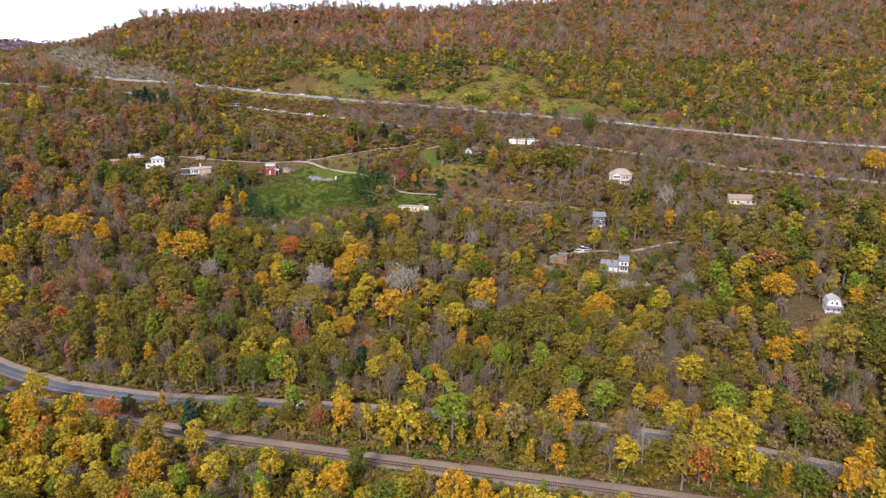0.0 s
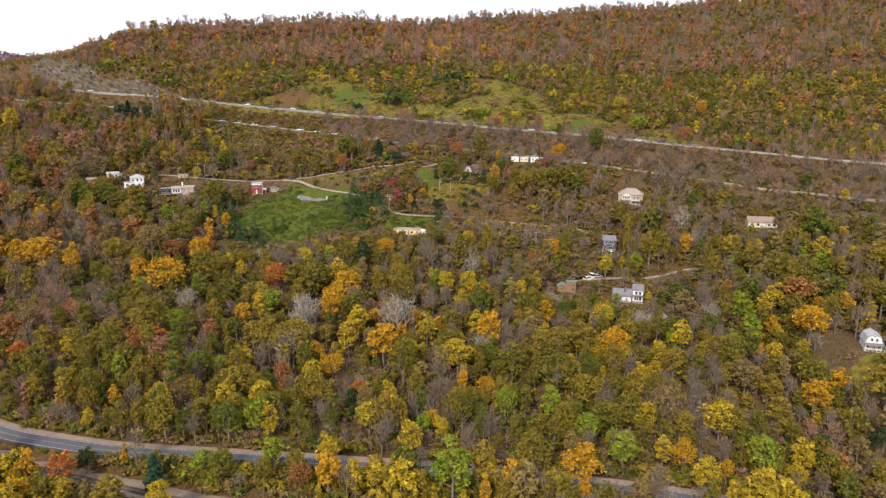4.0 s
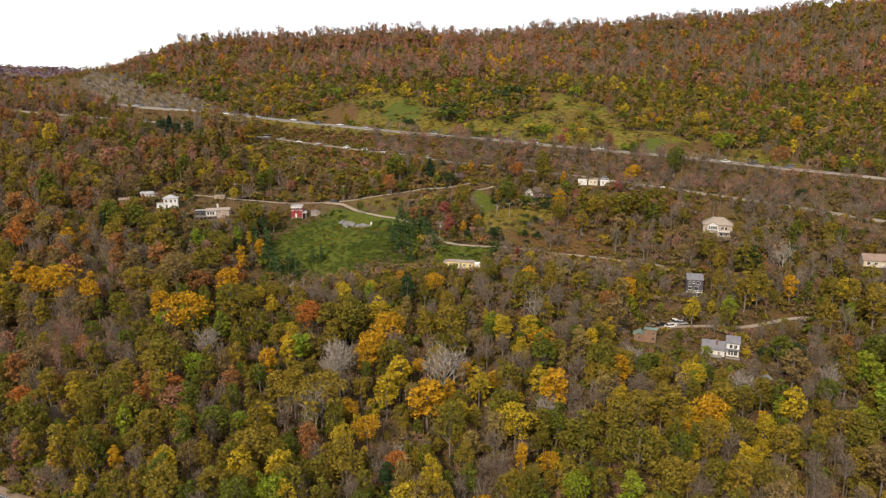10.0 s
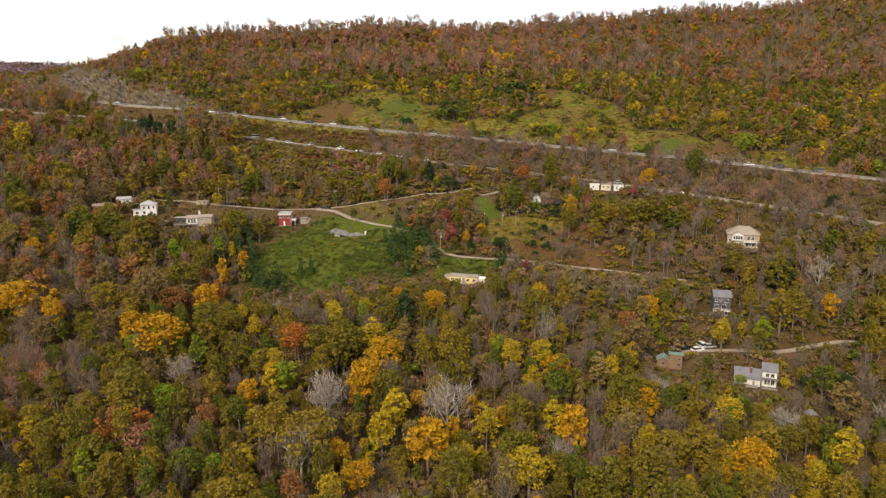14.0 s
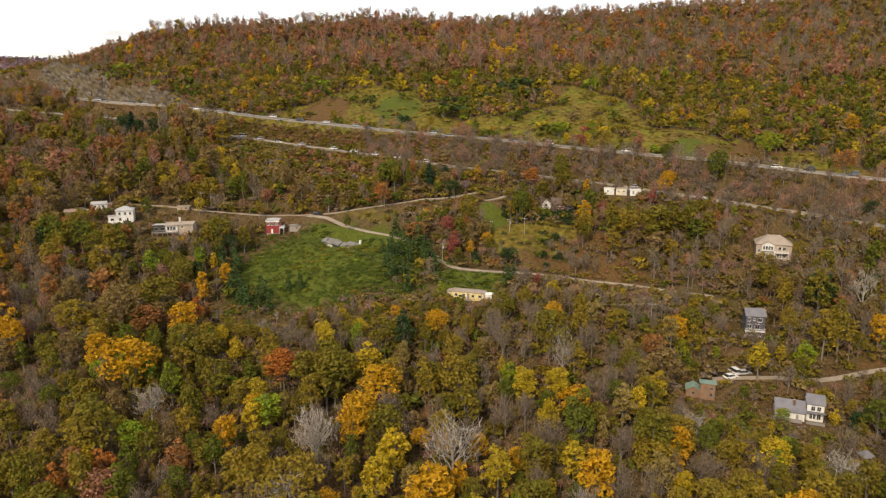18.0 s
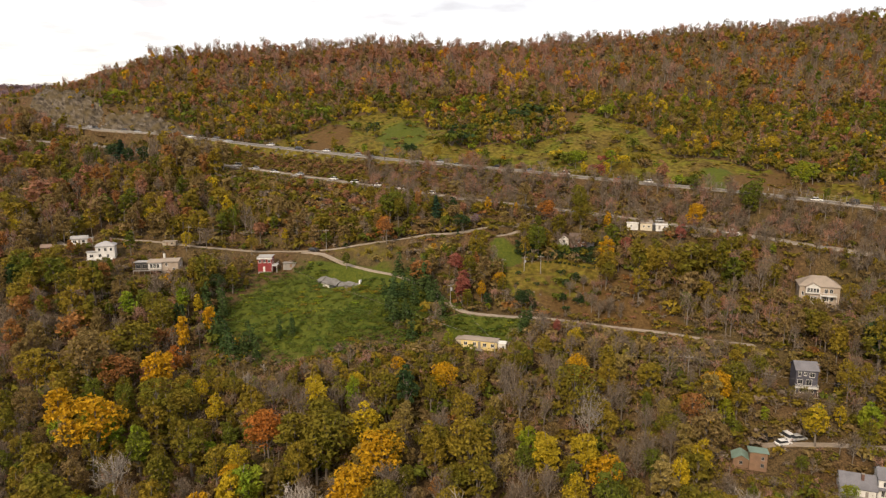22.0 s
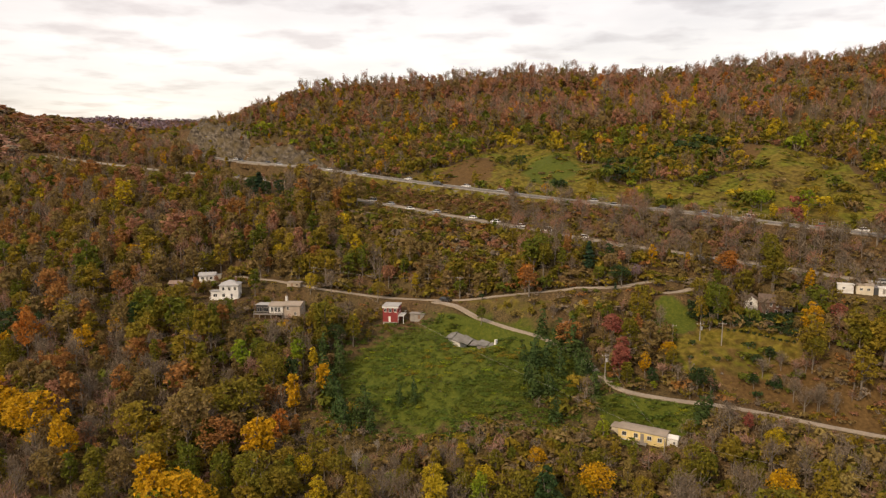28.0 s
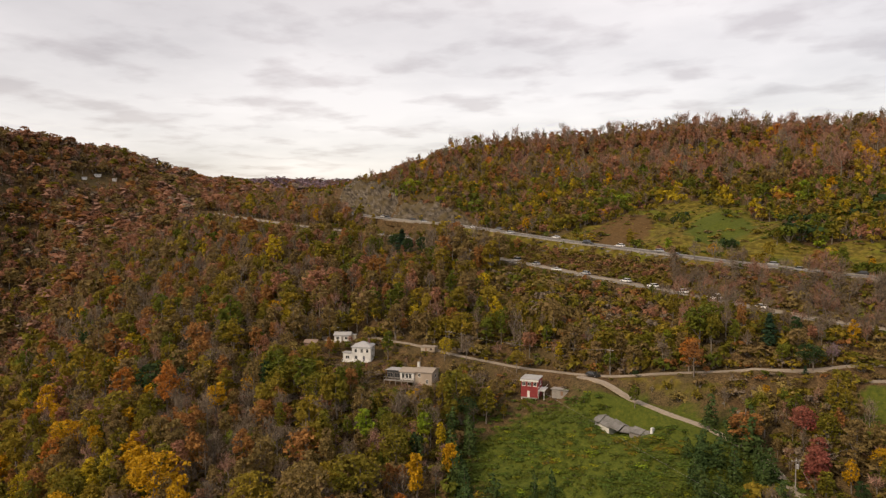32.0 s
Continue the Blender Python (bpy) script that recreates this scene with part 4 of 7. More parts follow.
PATCHES += [(-105, 247, 24, 16, GREEN_WOODS), (25, 216, 20, 14, GREEN_WOODS), (99, 272, 22, 18, DARK_WOODS), (116, 195, 26, 18, DARK_WOODS), (113, 160, 24, 12, DARK_WOODS), (62, 247, 18, 12, GOLDEN_WOODS),
           (95, 218, 20, 12, BARE_WOODS), (60, 170, 26, 8, BARE_WOODS), (-112, 252, 15, 8, RUSTY_WOODS), (-62, 286, 9, 7, RUSTY_WOODS), (-45, 325, 14, 8, GREEN_WOODS), (-200, 310, 14, 10, GOLDEN_WOODS),
           (-38, 245, 10, 12, GOLDEN_WOODS), (-140, 355, 16, 12, GREEN_WOODS), (-170, 368, 18, 10, GREEN_WOODS), (-330, 400, 60, 26, DARK_WOODS), (120, 330, 20, 26, DARK_WOODS), (-60, 220, 16, 14, GREEN_WOODS)]


def clear_land(x, y):
    """True where the plan keeps trees away."""
    out = np.zeros(len(x), bool)
    for line, near, far in ((RAIL, 6.5, 5.5), (ROAD, 5.5, 6.5), (LOWER, 7, 6.5), (UPPER, 8.5, 9)):
        lean = (along(line, x + 4)[0] - along(line, x - 4)[0]) / 8
        d = (y - along(line, x)[0]) / np.sqrt(1 + lean ** 2)
        out |= (d > -near) & (d < far) & (x > -465)
        if line is LOWER:
            out |= (d > -12) & (d < 0) & (x > -152) & (x < -78) | (d > -11) & (d < 0) & (x > -465) & (x < -215)
    for lane_pts, near, far in ((LANES["gravel"][0], 4.5, 3), (LANES["upper"][0], 4, 3), (LANES["east"][0], 4, 3.5)):
        k = np.array(lane_pts, float)
        d = y - np.interp(x, k[:, 0], k[:, 1], left=1e6, right=1e6)
        out |= (d > -near) & (d < far)
    for px, py, pz, pr in PADS:
        u, v = x - px, y - py + 3.5
        out |= np.hypot(u / (pr * 0.7), v / (pr * 0.7)) < 1
    out |= (np.hypot(x - 66.5, y - 304.5) < 5.5) | (np.hypot((x + 6) / 12, (y - 395) / 8.5) < 1)
    m, lu, dr = open_land(x, y)
    return out | (m > 0.5) | (lu > 0.35) | (dr > 0.6)


def seen_land(x, y):
    """The wedge of country that lies before the flight, with a margin."""
    right = x < 0.74 * np.maximum(y, 0) + 35
    left = x > np.where(y < 230, -0.74 * y - 45, -0.74 * 230 - 45 - (y - 230) * 2.2)
    return right & left


def scatter(rng, x0, x1, y0, y1, gap):
    nx, ny = int((x1 - x0) / gap), int((y1 - y0) / gap)
    i, j = np.meshgrid(np.arange(nx), np.arange(ny), indexing="ij")
    x = x0 + (i + 0.5 * (j % 2) + rng.uniform(-0.42, 0.42, i.shape)) * gap
    y = y0 + (j + rng.uniform(-0.42, 0.42, i.shape)) * gap
    x, y = x.ravel(), y.ravel()
    k = seen_land(x, y) & ~clear_land(x, y)
    return x[k], y[k]


# Marked trees of the plan: x, y, height, by the colour of their leaves.
MARKED = {
    "gold": [(-8.9, 350.5, 5), (-35.3, 281.2, 14), (-41.3, 267.1, 14), (16.6, 282.4, 11), (-126.5, 297.1, 14), (-174.0, 307.7, 17), (-201.5, 298.7, 15), (-195.5, 348.6, 11), (-40.4, 272.0, 14), (-19.3, 247.6, 17), (-36.4, 239.4, 11), (133.1, 244.5, 15), (118.1, 211.1, 13), (39.9, 183.2, 13), (-128.1, 182.3, 17), (-83.0, 161.2, 12), (221.0, 336.2, 15), (64.7, 392.5, 9), (-17.2, 266.0, 9), (-8.6, 265.6, 9), (69.8, 407.5, 8), (-23.1, 309.6, 9), (30.3, 373.8, 10), (-8.3, 360.6, 6), (-187.3, 313.9, 15), (-252.0, 332.6, 13)],
    "orange": [(-65.2, 287.0, 12), (-153.4, 252.6, 13), (-66.5, 287.7, 13), (-26.7, 229.8, 9), (-104.8, 186.6, 12), (10.2, 402.7, 9), (-53.1, 392.7, 10)],
    "yellow": [(73.0, 300.9, 14), (-90.5, 565.1, 7), (-98.6, 568.1, 7), (-14.0, 537.7, 8), (-5.6, 538.8, 8), (86.5, 470.0, 6), (-68.7, 270.1, 13), (3.9, 285.1, 11), (12.8, 287.9, 12), (-138.4, 257.5, 10), (-111.3, 215.7, 8), (-29.5, 259.3, 15), (-3.7, 254.5, 13), (3.4, 286.5, 12), (14.0, 286.0, 13), (-7.5, 201.2, 12), (65.7, 193.7, 11), (127.4, 262.4, 12), (116.4, 236.1, 11), (103.7, 188.1, 13), (73.1, 179.6, 13), (53.7, 163.9, 13), (-31.0, 192.2, 12), (-101.5, 168.6, 13), (-72.4, 173.2, 13), (-62.3, 159.5, 12), (-36.2, 155.2, 10), (-93.3, 154.4, 12), (190.4, 331.3, 9), (-32.5, 252.3, 14), (-84.6, 301.8, 10), (14.9, 260.6, 13), (-8.4, 244.6, 10), (-118.9, 396.1, 6)],
    "ochre": [(29.0, 365.3, 12), (32.9, 311.8, 12), (-55.4, 278.7, 14), (-33.9, 309.6, 12), (-122.4, 262.6, 12), (-34.4, 284.5, 13), (81.5, 234.1, 15), (131.4, 292.1, 14), (104.8, 206.7, 14), (-86.1, 175.6, 13), (-72.3, 295.8, 14), (-67.9, 255.0, 14), (-129.0, 301.2, 14), (-134.5, 319.3, 12), (38.1, 355.6, 12), (55.8, 309.0, 11), (-246.9, 372.0, 13), (-142.8, 450.6, 15), (-165.6, 449.9, 13), (-200.4, 357.8, 12), (-222.2, 310.2, 13), (-257.0, 404.7, 13)],
    "lime": [(85.8, 300.6, 11), (29.9, 472.3, 5), (43.5, 468.5, 6), (123.0, 431.2, 7), (-0.3, 291.3, 9), (-66.0, 272.4, 13), (36.2, 215.5, 16), (54.3, 192.6, 13), (85.7, 301.4, 11), (4.6, 180.7, 17), (-91.2, 165.8, 13), (-71.1, 157.1, 12), (115.3, 426.0, 8), (27.0, 462.9, 6), (-97.7, 284.7, 12)],
    "olive": [(-14.8, 372.8, 13), (-5.0, 351.9, 7), (23.4, 404.4, 12), (-71.4, 558.1, 6), (-37.3, 489.3, 6), (-58.7, 285.6, 15), (-51.8, 282.4, 15), (-85.4, 286.5, 14), (-67.6, 335.6, 9), (-82.8, 310.5, 14), (57.2, 315.0, 11), (25.7, 234.4, 16), (27.8, 185.9, 15), (-60.4, 188.4, 12), (24.0, 400.5, 12), (-50.1, 284.5, 17), (24.1, 414.3, 11), (-118.7, 324.4, 15), (14.7, 397.7, 12), (-159.4, 356.9, 12), (-116.9, 337.8, 13)],
    "umber": [(-13.2, 360.5, 11), (93.7, 262.3, 15), (-139.3, 353.5, 12), (-124.4, 325.7, 13), (-162.4, 407.0, 13)],
    "rust": [(-37.4, 364.7, 10), (-40.5, 357.5, 9), (41.9, 301.5, 10), (-38.2, 185.2, 9), (-85.1, 259.3, 11), (-48.1, 389.5, 10), (-34.7, 362.4, 9), (-187.9, 330.3, 14), (-208.9, 381.5, 12), (-278.5, 364.0, 13), (-159.5, 325.5, 13)],
    "dark": [(-32.9, 492.2, 7), (14.9, 546.2, 7), (-82.6, 520.2, 5), (-53.5, 485.5, 4), (-103.1, 196.3, 8), (-66.9, 388.4, 8)],
    "pine": [(-79.8, 189.0, 10), (-23.7, 389.2, 10)],
    "green": [(6.2, 379.8, 12), (0.3, 351.7, 7), (-84.6, 573.7, 7), (-28.9, 501.0, 8), (-24.6, 508.8, 8), (9.5, 535.4, 8), (17.7, 534.5, 7), (-117.8, 555.6, 7), (116.1, 425.7, 9), (8.1, 494.7, 4), (-97.5, 283.8, 12), (-22.9, 161.9, 12), (88.0, 402.8, 11), (183.7, 353.6, 10), (-99.4, 330.9, 13)],
    "pale": [(-99.3, 275.0, 12), (-52.4, 267.3, 11), (-49.2, 259.8, 16)],
    "crimson": [(-20.1, 357.5, 9), (-23.9, 369.3, 7), (-20.4, 353.7, 9), (58.2, 385.8, 7)],
    "twig": [(54.9, 326.4, 10), (31.8, 351.4, 8)],
}


# Single trees by place: x, y, height, spread, leaves.
# Along the gravel lane.
LANE_TREES = [(-20.2, 355, 10, 1.7, "crimson"), (-22.6, 367.4, 9, 1.2, "crimson"), (-13.6, 354.5, 8, 1, "gold"), (-11.5, 350.2, 3.5, 1.2, "lime"), (-6.7, 356, 8, 1.1, "olive"), (-0.4, 351.9, 7.5, 1.2, "dark"), (3.4, 352, 4.5, 1.2, "dark"), (-18.1, 364.5, 11, 1.1, "olive"),
              (-9, 360, 6, 1.2, "umber"), (29.1, 367.4, 9, 1.1, "umber"), (36.9, 357, 9, 1.1, "rust"), (22.7, 353.8, 6.5, 1.2, "twig"), (28, 352.5, 6, 1.2, "twig"), (-29, 352.5, 8.5, 1.5, "ivy"), (18.7, 367.3, 4.5, 2, "dark"), (13.7, 356.8, 4.5, 1.2, "dark"),
              (19.6, 357.7, 3.8, 1.3, "dark"), (24.7, 350.6, 8, 1.2, "twig"), (28.4, 352.4, 7, 1.2, "twig"), (1.1, 352, 8, 1.2, "dark"), (-11.7, 351.8, 6.5, 1.4, "dark"), (28.4, 363, 11, 1, "olive")]
# On the slope below the gravel lane.
SLOPE_TREES = [(-0.2, 338, 7, 1.6, "ivy"), (5.6, 334.1, 9, 1.3, "twig"), (9.9, 334.4, 6, 1.2, "crimson"), (14.4, 328.5, 7, 1.2, "yellow"), (-22.7, 325.9, 7, 1.1, "lime"), (-23.9, 309.9, 7.5, 1.2, "yellow")]
# Round the field and the western houses.
FIELD_TREES = [(-35, 361, 12, 1.6, "rust"), (-133.6, 394, 9, 1, "yellow"), (-156.5, 393, 11.5, 1.05, "green"), (-106.6, 393.4, 8, 1.2, "ochre"), (-124.9, 393.4, 10, 1.2, "twig"), (-90.4, 402, 12, 1.4, "umber"), (-64.2, 376, 6.5, 1.3, "green"), (-107, 361, 9, 1.2, "dark"),
               (-105, 375, 9, 1.2, "umber"), (-113, 372, 8, 1.3, "olive"), (-129, 358, 11, 1.2, "twig"), (-125, 347.5, 12, 1.2, "olive"), (-37.7, 341, 7, 1.5, "ivy"), (-34.6, 333.5, 7, 1.5, "ivy"), (-43.8, 357, 8, 1.5, "ivy"), (-102, 351, 8, 1.4, "ivy"),
               (-99, 338, 9, 1.5, "ivy"), (-61.4, 404.5, 5, 1, "lime")]
# Round the brick house and its yard.
YARD_TREES = [(-16.4, 375, 12, 1.1, "ochre"), (5.6, 384.5, 10.5, 1.5, "lime"), (26.8, 398.9, 12, 1.1, "tan"), (38.1, 382.5, 7, 1.2, "crimson"), (14, 385.5, 8, 1.1, "twig"), (24.5, 384, 10, 1.2, "umber"), (9.5, 386, 9, 1, "ochre"), (19, 384, 7, 1.2, "twig"),
              (33.8, 397.7, 9.7, 0.8, "gold"), (-21.9, 393.2, 7.9, 1.6, "dark"), (-50.9, 387.5, 11, 1.2, "rust"), (-17.5, 398.1, 6.4, 1.3, "plum")]
# On the banks of the highways.
BANK_TREES = [(-197.7, 472, 12, 1.25, "dark"), (-191, 474, 11, 1.25, "dark"), (-204, 476, 13, 1.6, "pine"), (-210, 480, 11, 1.25, "dark"), (-186, 472, 10, 1.7, "pine"), (-214, 483, 9, 1.5, "dark"), (-18.5, 437, 6, 1.2, "lime"), (-10.9, 427.5, 5.3, 0.9, "lime"),
              (-12.7, 406.9, 7.7, 1, "gold"), (11.1, 403.5, 8.7, 1.1, "orange"), (23.7, 401.6, 16.3, 1.1, "olive"), (-33.2, 402, 10.3, 1.2, "pine"), (-26.7, 405.3, 8.2, 1.3, "dark"), (-52.3, 411.7, 6.8, 1.1, "crimson"), (1.9, 405, 17, 0.95, "umber"), (0.2, 431.8, 7.1, 1.2, "twig"),
              (35.2, 430.1, 8.3, 1.2, "crimson")]
# Round the eastern houses.
EAST_TREES = [(73, 283, 5, 1.4, "lime"), (86, 281, 6, 1.2, "yellow"), (66, 292, 6, 1.3, "green"), (92, 285, 8, 1.1, "ochre"), (107, 360, 9, 1.2, "ochre"), (158, 328.5, 8, 1, "umber"), (163, 331, 7, 1, "twig"), (93, 359, 5, 1.3, "yellow"),
              (115.2, 423.6, 13.8, 1, "lime"), (138.3, 429.4, 13.7, 1.35, "green"), (88.3, 402.7, 17, 1.05, "green"), (58.7, 420.3, 11.9, 1.1, "russet"), (69.9, 413.9, 9.5, 1, "green"), (69.9, 406.8, 10.4, 1, "gold"), (132.6, 387.3, 13.3, 1.2, "rust"), (124.8, 420.2, 6, 1.6, "straw"),
              (138, 419.2, 7.3, 1.4, "twig"), (102.9, 395.4, 8.8, 1, "olive"), (65.1, 381, 6.1, 1, "olive"), (88.3, 378.2, 6.2, 1.1, "lime"), (138.7, 377.3, 8.8, 1.2, "dark"), (59.7, 389.8, 8.3, 1, "mauve"), (130.8, 385.6, 7.7, 1.1, "twig")]
# At the edge of the meadow.
MEADOW_TREES = [(-48.6, 443, 5.6, 1.5, "tan"), (-66.4, 450.7, 5.1, 1.5, "tan"), (43.3, 457, 11, 1.1, "lime"), (27.6, 460, 9.1, 1.2, "lime"), (7.7, 493.4, 6.3, 1.3, "green"), (-52.8, 483.2, 6.2, 1.2, "dark"), (-77.4, 512.2, 8.3, 1.2, "green"), (47.5, 445.5, 8.8, 1.2, "ochre"),
                (56.6, 547.4, 11.4, 1, "lime"), (163.3, 448.9, 11.5, 1.3, "gold"), (156.7, 457.8, 9.6, 1.4, "olive"), (117.2, 464.4, 10.7, 1.5, "yellow"), (87.1, 475.1, 8.1, 1.4, "yellow"), (94.6, 472.6, 6.7, 1.3, "gold"), (114.2, 499.8, 6.5, 1.2, "yellow"), (161.8, 509.1, 11.6, 0.9, "orange"),
                (169.2, 445.9, 14.8, 1, "green"), (125.4, 450, 9.1, 1.2, "green")]

LANE_KNOTS = [k for k, half in LANES.values()][:3]
HILL_SITES = [(-596, 579), (-591, 563), (-588, 590)]
VIEWS = [[(-22, 394), (-14, 397.5), (-5, 391.6), (0, 394)], [(-92, 388.5), (-68.6, 384), (-47.7, 372.8), (-29.5, 360.5), (-20, 347.2), (37.4, 345.5), (78, 341.6)], [(-172, 406), (-124, 398), (-79, 390.3), (-20, 393)],
         [(-104, 338), (-85, 331), (-40, 335), (-22, 336)], [(4, 358), (28, 356), (44, 351)]]


def tallest(x, y):
    """Greatest height of growth: low in the gardens before the houses and below the lanes and the field."""
    out = np.full(np.shape(x), 99.0)
    for px, py, pz, pr in PADS:
        if (px, py) != (21, 391):
            away = math.hypot(px, py - 130)
            dx, dy = -px / away, (130 - py) / away
            u, v = (x - px) * dx + (y - py) * dy, (x - px) * dy - (y - py) * dx
            out = np.where((np.abs(v) < pr * 1.1) & (u > -2) & (u < 46), np.minimum(out, 1.0 + 0.55 * np.maximum(u - 0.72 * pr, 0)), out)
    out = np.where((np.abs(x - 65.5) < 5) & (y < 303) & (y > 284), np.minimum(out, 1.2 + 0.35 * (303 - y)), out)
    for px, py in HILL_SITES:
        away = math.hypot(px, py - 200)
        dx, dy = -px / away, (200 - py) / away
        u, v = (x - px) * dx + (y - py) * dy, (x - px) * dy - (y - py) * dx
        out = np.where((np.abs(v) < 9) & (u > -2) & (u < 30), np.minimum(out, 1.5 + 0.25 * np.maximum(u - 4, 0)), out)
    for knots in VIEWS:
        k = np.array(knots, float)
        gap = np.interp(x, k[:, 0], k[:, 1], left=-1e6, right=-1e6) - y
        out = np.where((gap > 0) & (gap < 30), np.minimum(out, np.maximum(0.3, 0.42 * (gap - 1.4))), out)
    return out


def road_gap(x, y):
    """Height of growth that leaves the highway behind it in sight."""
    gy, uy = along(LOWER, x)[0], along(UPPER, x)[0]
    gap = np.where(y < gy, gy - 4.5 - y, uy - 5.6 - y)
    return np.where((gap > 0) & (gap < 30), 0.25 + 0.36 * gap, 99.0)


def build_woods():
    rng = np.random.default_rng(12)
    taken = []
    for hue, rows in MARKED.items():
        for k, (x, y, t) in enumerate(rows):
            if float(open_land(np.array(x), np.array(y))[1]) > 0.4 or hue != "crimson" and -46 < x < 2 and 312 < y < 358:
                continue
            tree(x, y, min(t * 1.15, max(2.5, 1.05 * float(tallest(x, y)))), hue, (1.2, 1.4, 1.1, 1.3)[k % 4], k + len(taken))
            taken.append((x, y))
    for k, (x, y, t, w, hue) in enumerate(LANE_TREES + SLOPE_TREES + FIELD_TREES + YARD_TREES + BANK_TREES + EAST_TREES + MEADOW_TREES):
        tree(x, y, t, hue, w, k)
        taken.append((x, y))
    taken = np.array(taken)
    x, y = scatter(rng, -640, 560, 108, 880, 5.2)
    d = np.min(np.hypot(x[:, None] - taken[:, 0], y[:, None] - taken[:, 1]), axis=1)
    x, y, d = x[d > 3.6], y[d > 3.6], d[d > 3.6]
    oy, ly, gy, uy, ny, cy = (along(k, x)[0] for k in (ROAD, LANE, LOWER, UPPER, BENCH, CREST))
    belt = np.select([y < oy, y < ly - 6, y < uy, y < ny + 22 + 12 * np.sin(x / 37)], [0, 1, 2, 3], 4)
    belt = np.where(x < -420, 5, belt)
    belt = np.where((belt == 1) & (x < -105 + 12 * np.sin(y / 15)), 6, belt)
    hue = np.empty(len(x), dtype="<U8")
    for k, table in enumerate((BELT_BANK, BELT_SLOPE, BELT_LANES, BELT_FOOT, BELT_RIDGE, BELT_FAR, BELT_WEST)):
        w = belt == k
        hue[w] = draw(rng, table, w.sum())
    # colours gather in drifts
    drift = waves(x, y, 60, 21)
    swap = (belt == 1) & (drift > 0.55) & (rng.random(len(x)) < 0.4)
    hue[swap] = "olive"
    swap = (belt <= 2) & (drift < -0.6) & (rng.random(len(x)) < 0.4)
    hue[swap] = "twig"
    swap = (belt == 6) & (y < 292) & np.isin(hue, ["russet", "rust", "mauve", "umber", "orange"])
    hue[swap] = draw(rng, {"olive": 36, "ochre": 24, "twig": 26, "green": 8, "yellow": 6}, swap.sum())
    edge_growth = (x > -62) & (x < 4) & (y > 322) & (y < 362) & np.isin(hue, ["gold", "orange", "yellow"])
    hue[edge_growth] = "olive"
    for cx, cy0, rx, ry, table in PATCHES:
        w = (np.hypot((x - cx) / rx, (y - cy0) / ry) < rng.uniform(0.7, 1.25, len(x))) & (rng.random(len(x)) < 0.8)
        hue[w] = draw(rng, table, w.sum())
    swap = (belt == 4) & (waves(x, y, 45, 33) > 0.55) & (rng.random(len(x)) < 0.42)
    hue[swap] = draw(rng, {"ochre": 40, "gold": 20, "olive": 30, "yellow": 10}, swap.sum())
    # darker leaves on the east ridge put lens falloff into the colour
    swap = (belt == 4) & (x > 40 + 40 * rng.random(len(x))) & np.isin(hue, ["mauve", "russet", "tan", "gold", "yellow"]) & (rng.random(len(x)) < 0.75)
    hue[swap] = draw(rng, {"twig": 34, "umber": 26, "rust": 26, "russet": 8, "olive": 6}, swap.sum())
    west = (x < -125 - 25 * rng.random(len(x))) & np.isin(belt, (2, 3, 4, 6)) & (rng.random(len(x)) < np.where(belt == 6, 0.22, 0.42))
    hue[west] = draw(rng, {"mauve": 12, "russet": 12, "umber": 30, "rust": 20, "ochre": 16, "twig": 10}, west.sum())
    tall = rng.uniform(7, 14.5, len(x)) * np.select([belt == 0, belt == 1, belt == 6, belt == 2, belt == 3], [1.15, 1.18, 1.18, 1.0, 0.62], 0.95)
    wide = rng.uniform(0.72, 1.3, len(x)) * np.where(belt == 4, 0.9, 1.0)
    tall = tall * np.where(rng.random(len(x)) < 0.16, 1.3, 1.0) * np.where(d < 7.5, 0.66, 1.0)
    leafless = np.isin(hue, ["twig", "mauve"]) & (belt != 4)
    tall, wide = np.where(leafless, np.minimum(tall * 0.9, 12), tall), np.where(leafless, np.minimum(wide, 1.0), wide)
    tall = np.minimum(tall, tallest(x, y))
    # low growth before the open stretch of the highways, tall trees where they hide it
    low = (y > gy - 42) & (y < gy) & (x > -138) & (x < -62)
    tall = np.where(low, tall * 0.38, tall)
    low = (y > gy - 26) & (y < gy) & (x <= -215)
    tall = np.where(low, tall * 0.42, tall)
    tall = np.where((x > -216) & (x < -182) & (y > gy - 46) & (y < gy - 2), np.minimum(tall, 6.5), tall)
    grove = (y > gy - 26) & (y < gy) & (x > -184) & (x < -140)
    tall = np.where(grove, rng.uniform(13, 18, len(x)), tall)
    hue[grove] = draw(rng, {"umber": 30, "ochre": 20, "tan": 16, "rust": 8, "twig": 26}, grove.sum())
    tall = np.where(x > -62, np.minimum(tall, 1.0 + 1.3 * road_gap(x, y)), tall)
    ry = along(RAIL, x)[0]
    low = (y < ry) & (y > ry - 17) & (x > -80)
    tall = np.where(low, tall * 0.42, tall)
    low = (y > gy) & (y < uy)
    tall = np.where(low, tall * np.interp(x, [-330, -265, -250, -205, -195, -150, -135, -60, -20, 60, 150], [0.9, 0.8, 0.4, 0.45, 0.9, 0.9, 0.3, 0.3, 0.55, 0.65, 0.7]), tall)
    hue[low & (x > -60) & (rng.random(len(x)) < 0.3)] = "twig"
    tall = np.where(x < -425, tall * 0.85, tall)
    wide = np.where(x < -425, wide * 1.45, wide)
    bald = (x > -334) & (x < -258) & (y > uy) & (y < uy + 48 - 0.35 * (x + 345))
    bald |= (x > -264) & (x < -188) & (y > uy) & (y < uy + 27 - 0.0045 * (x + 226) ** 2)
    tall = np.where(bald, 0.0, tall)
    nose = (x < -280) & (y > uy)
    tall = np.where(nose, tall * 0.6, tall)
    far_crest = y > cy + 55
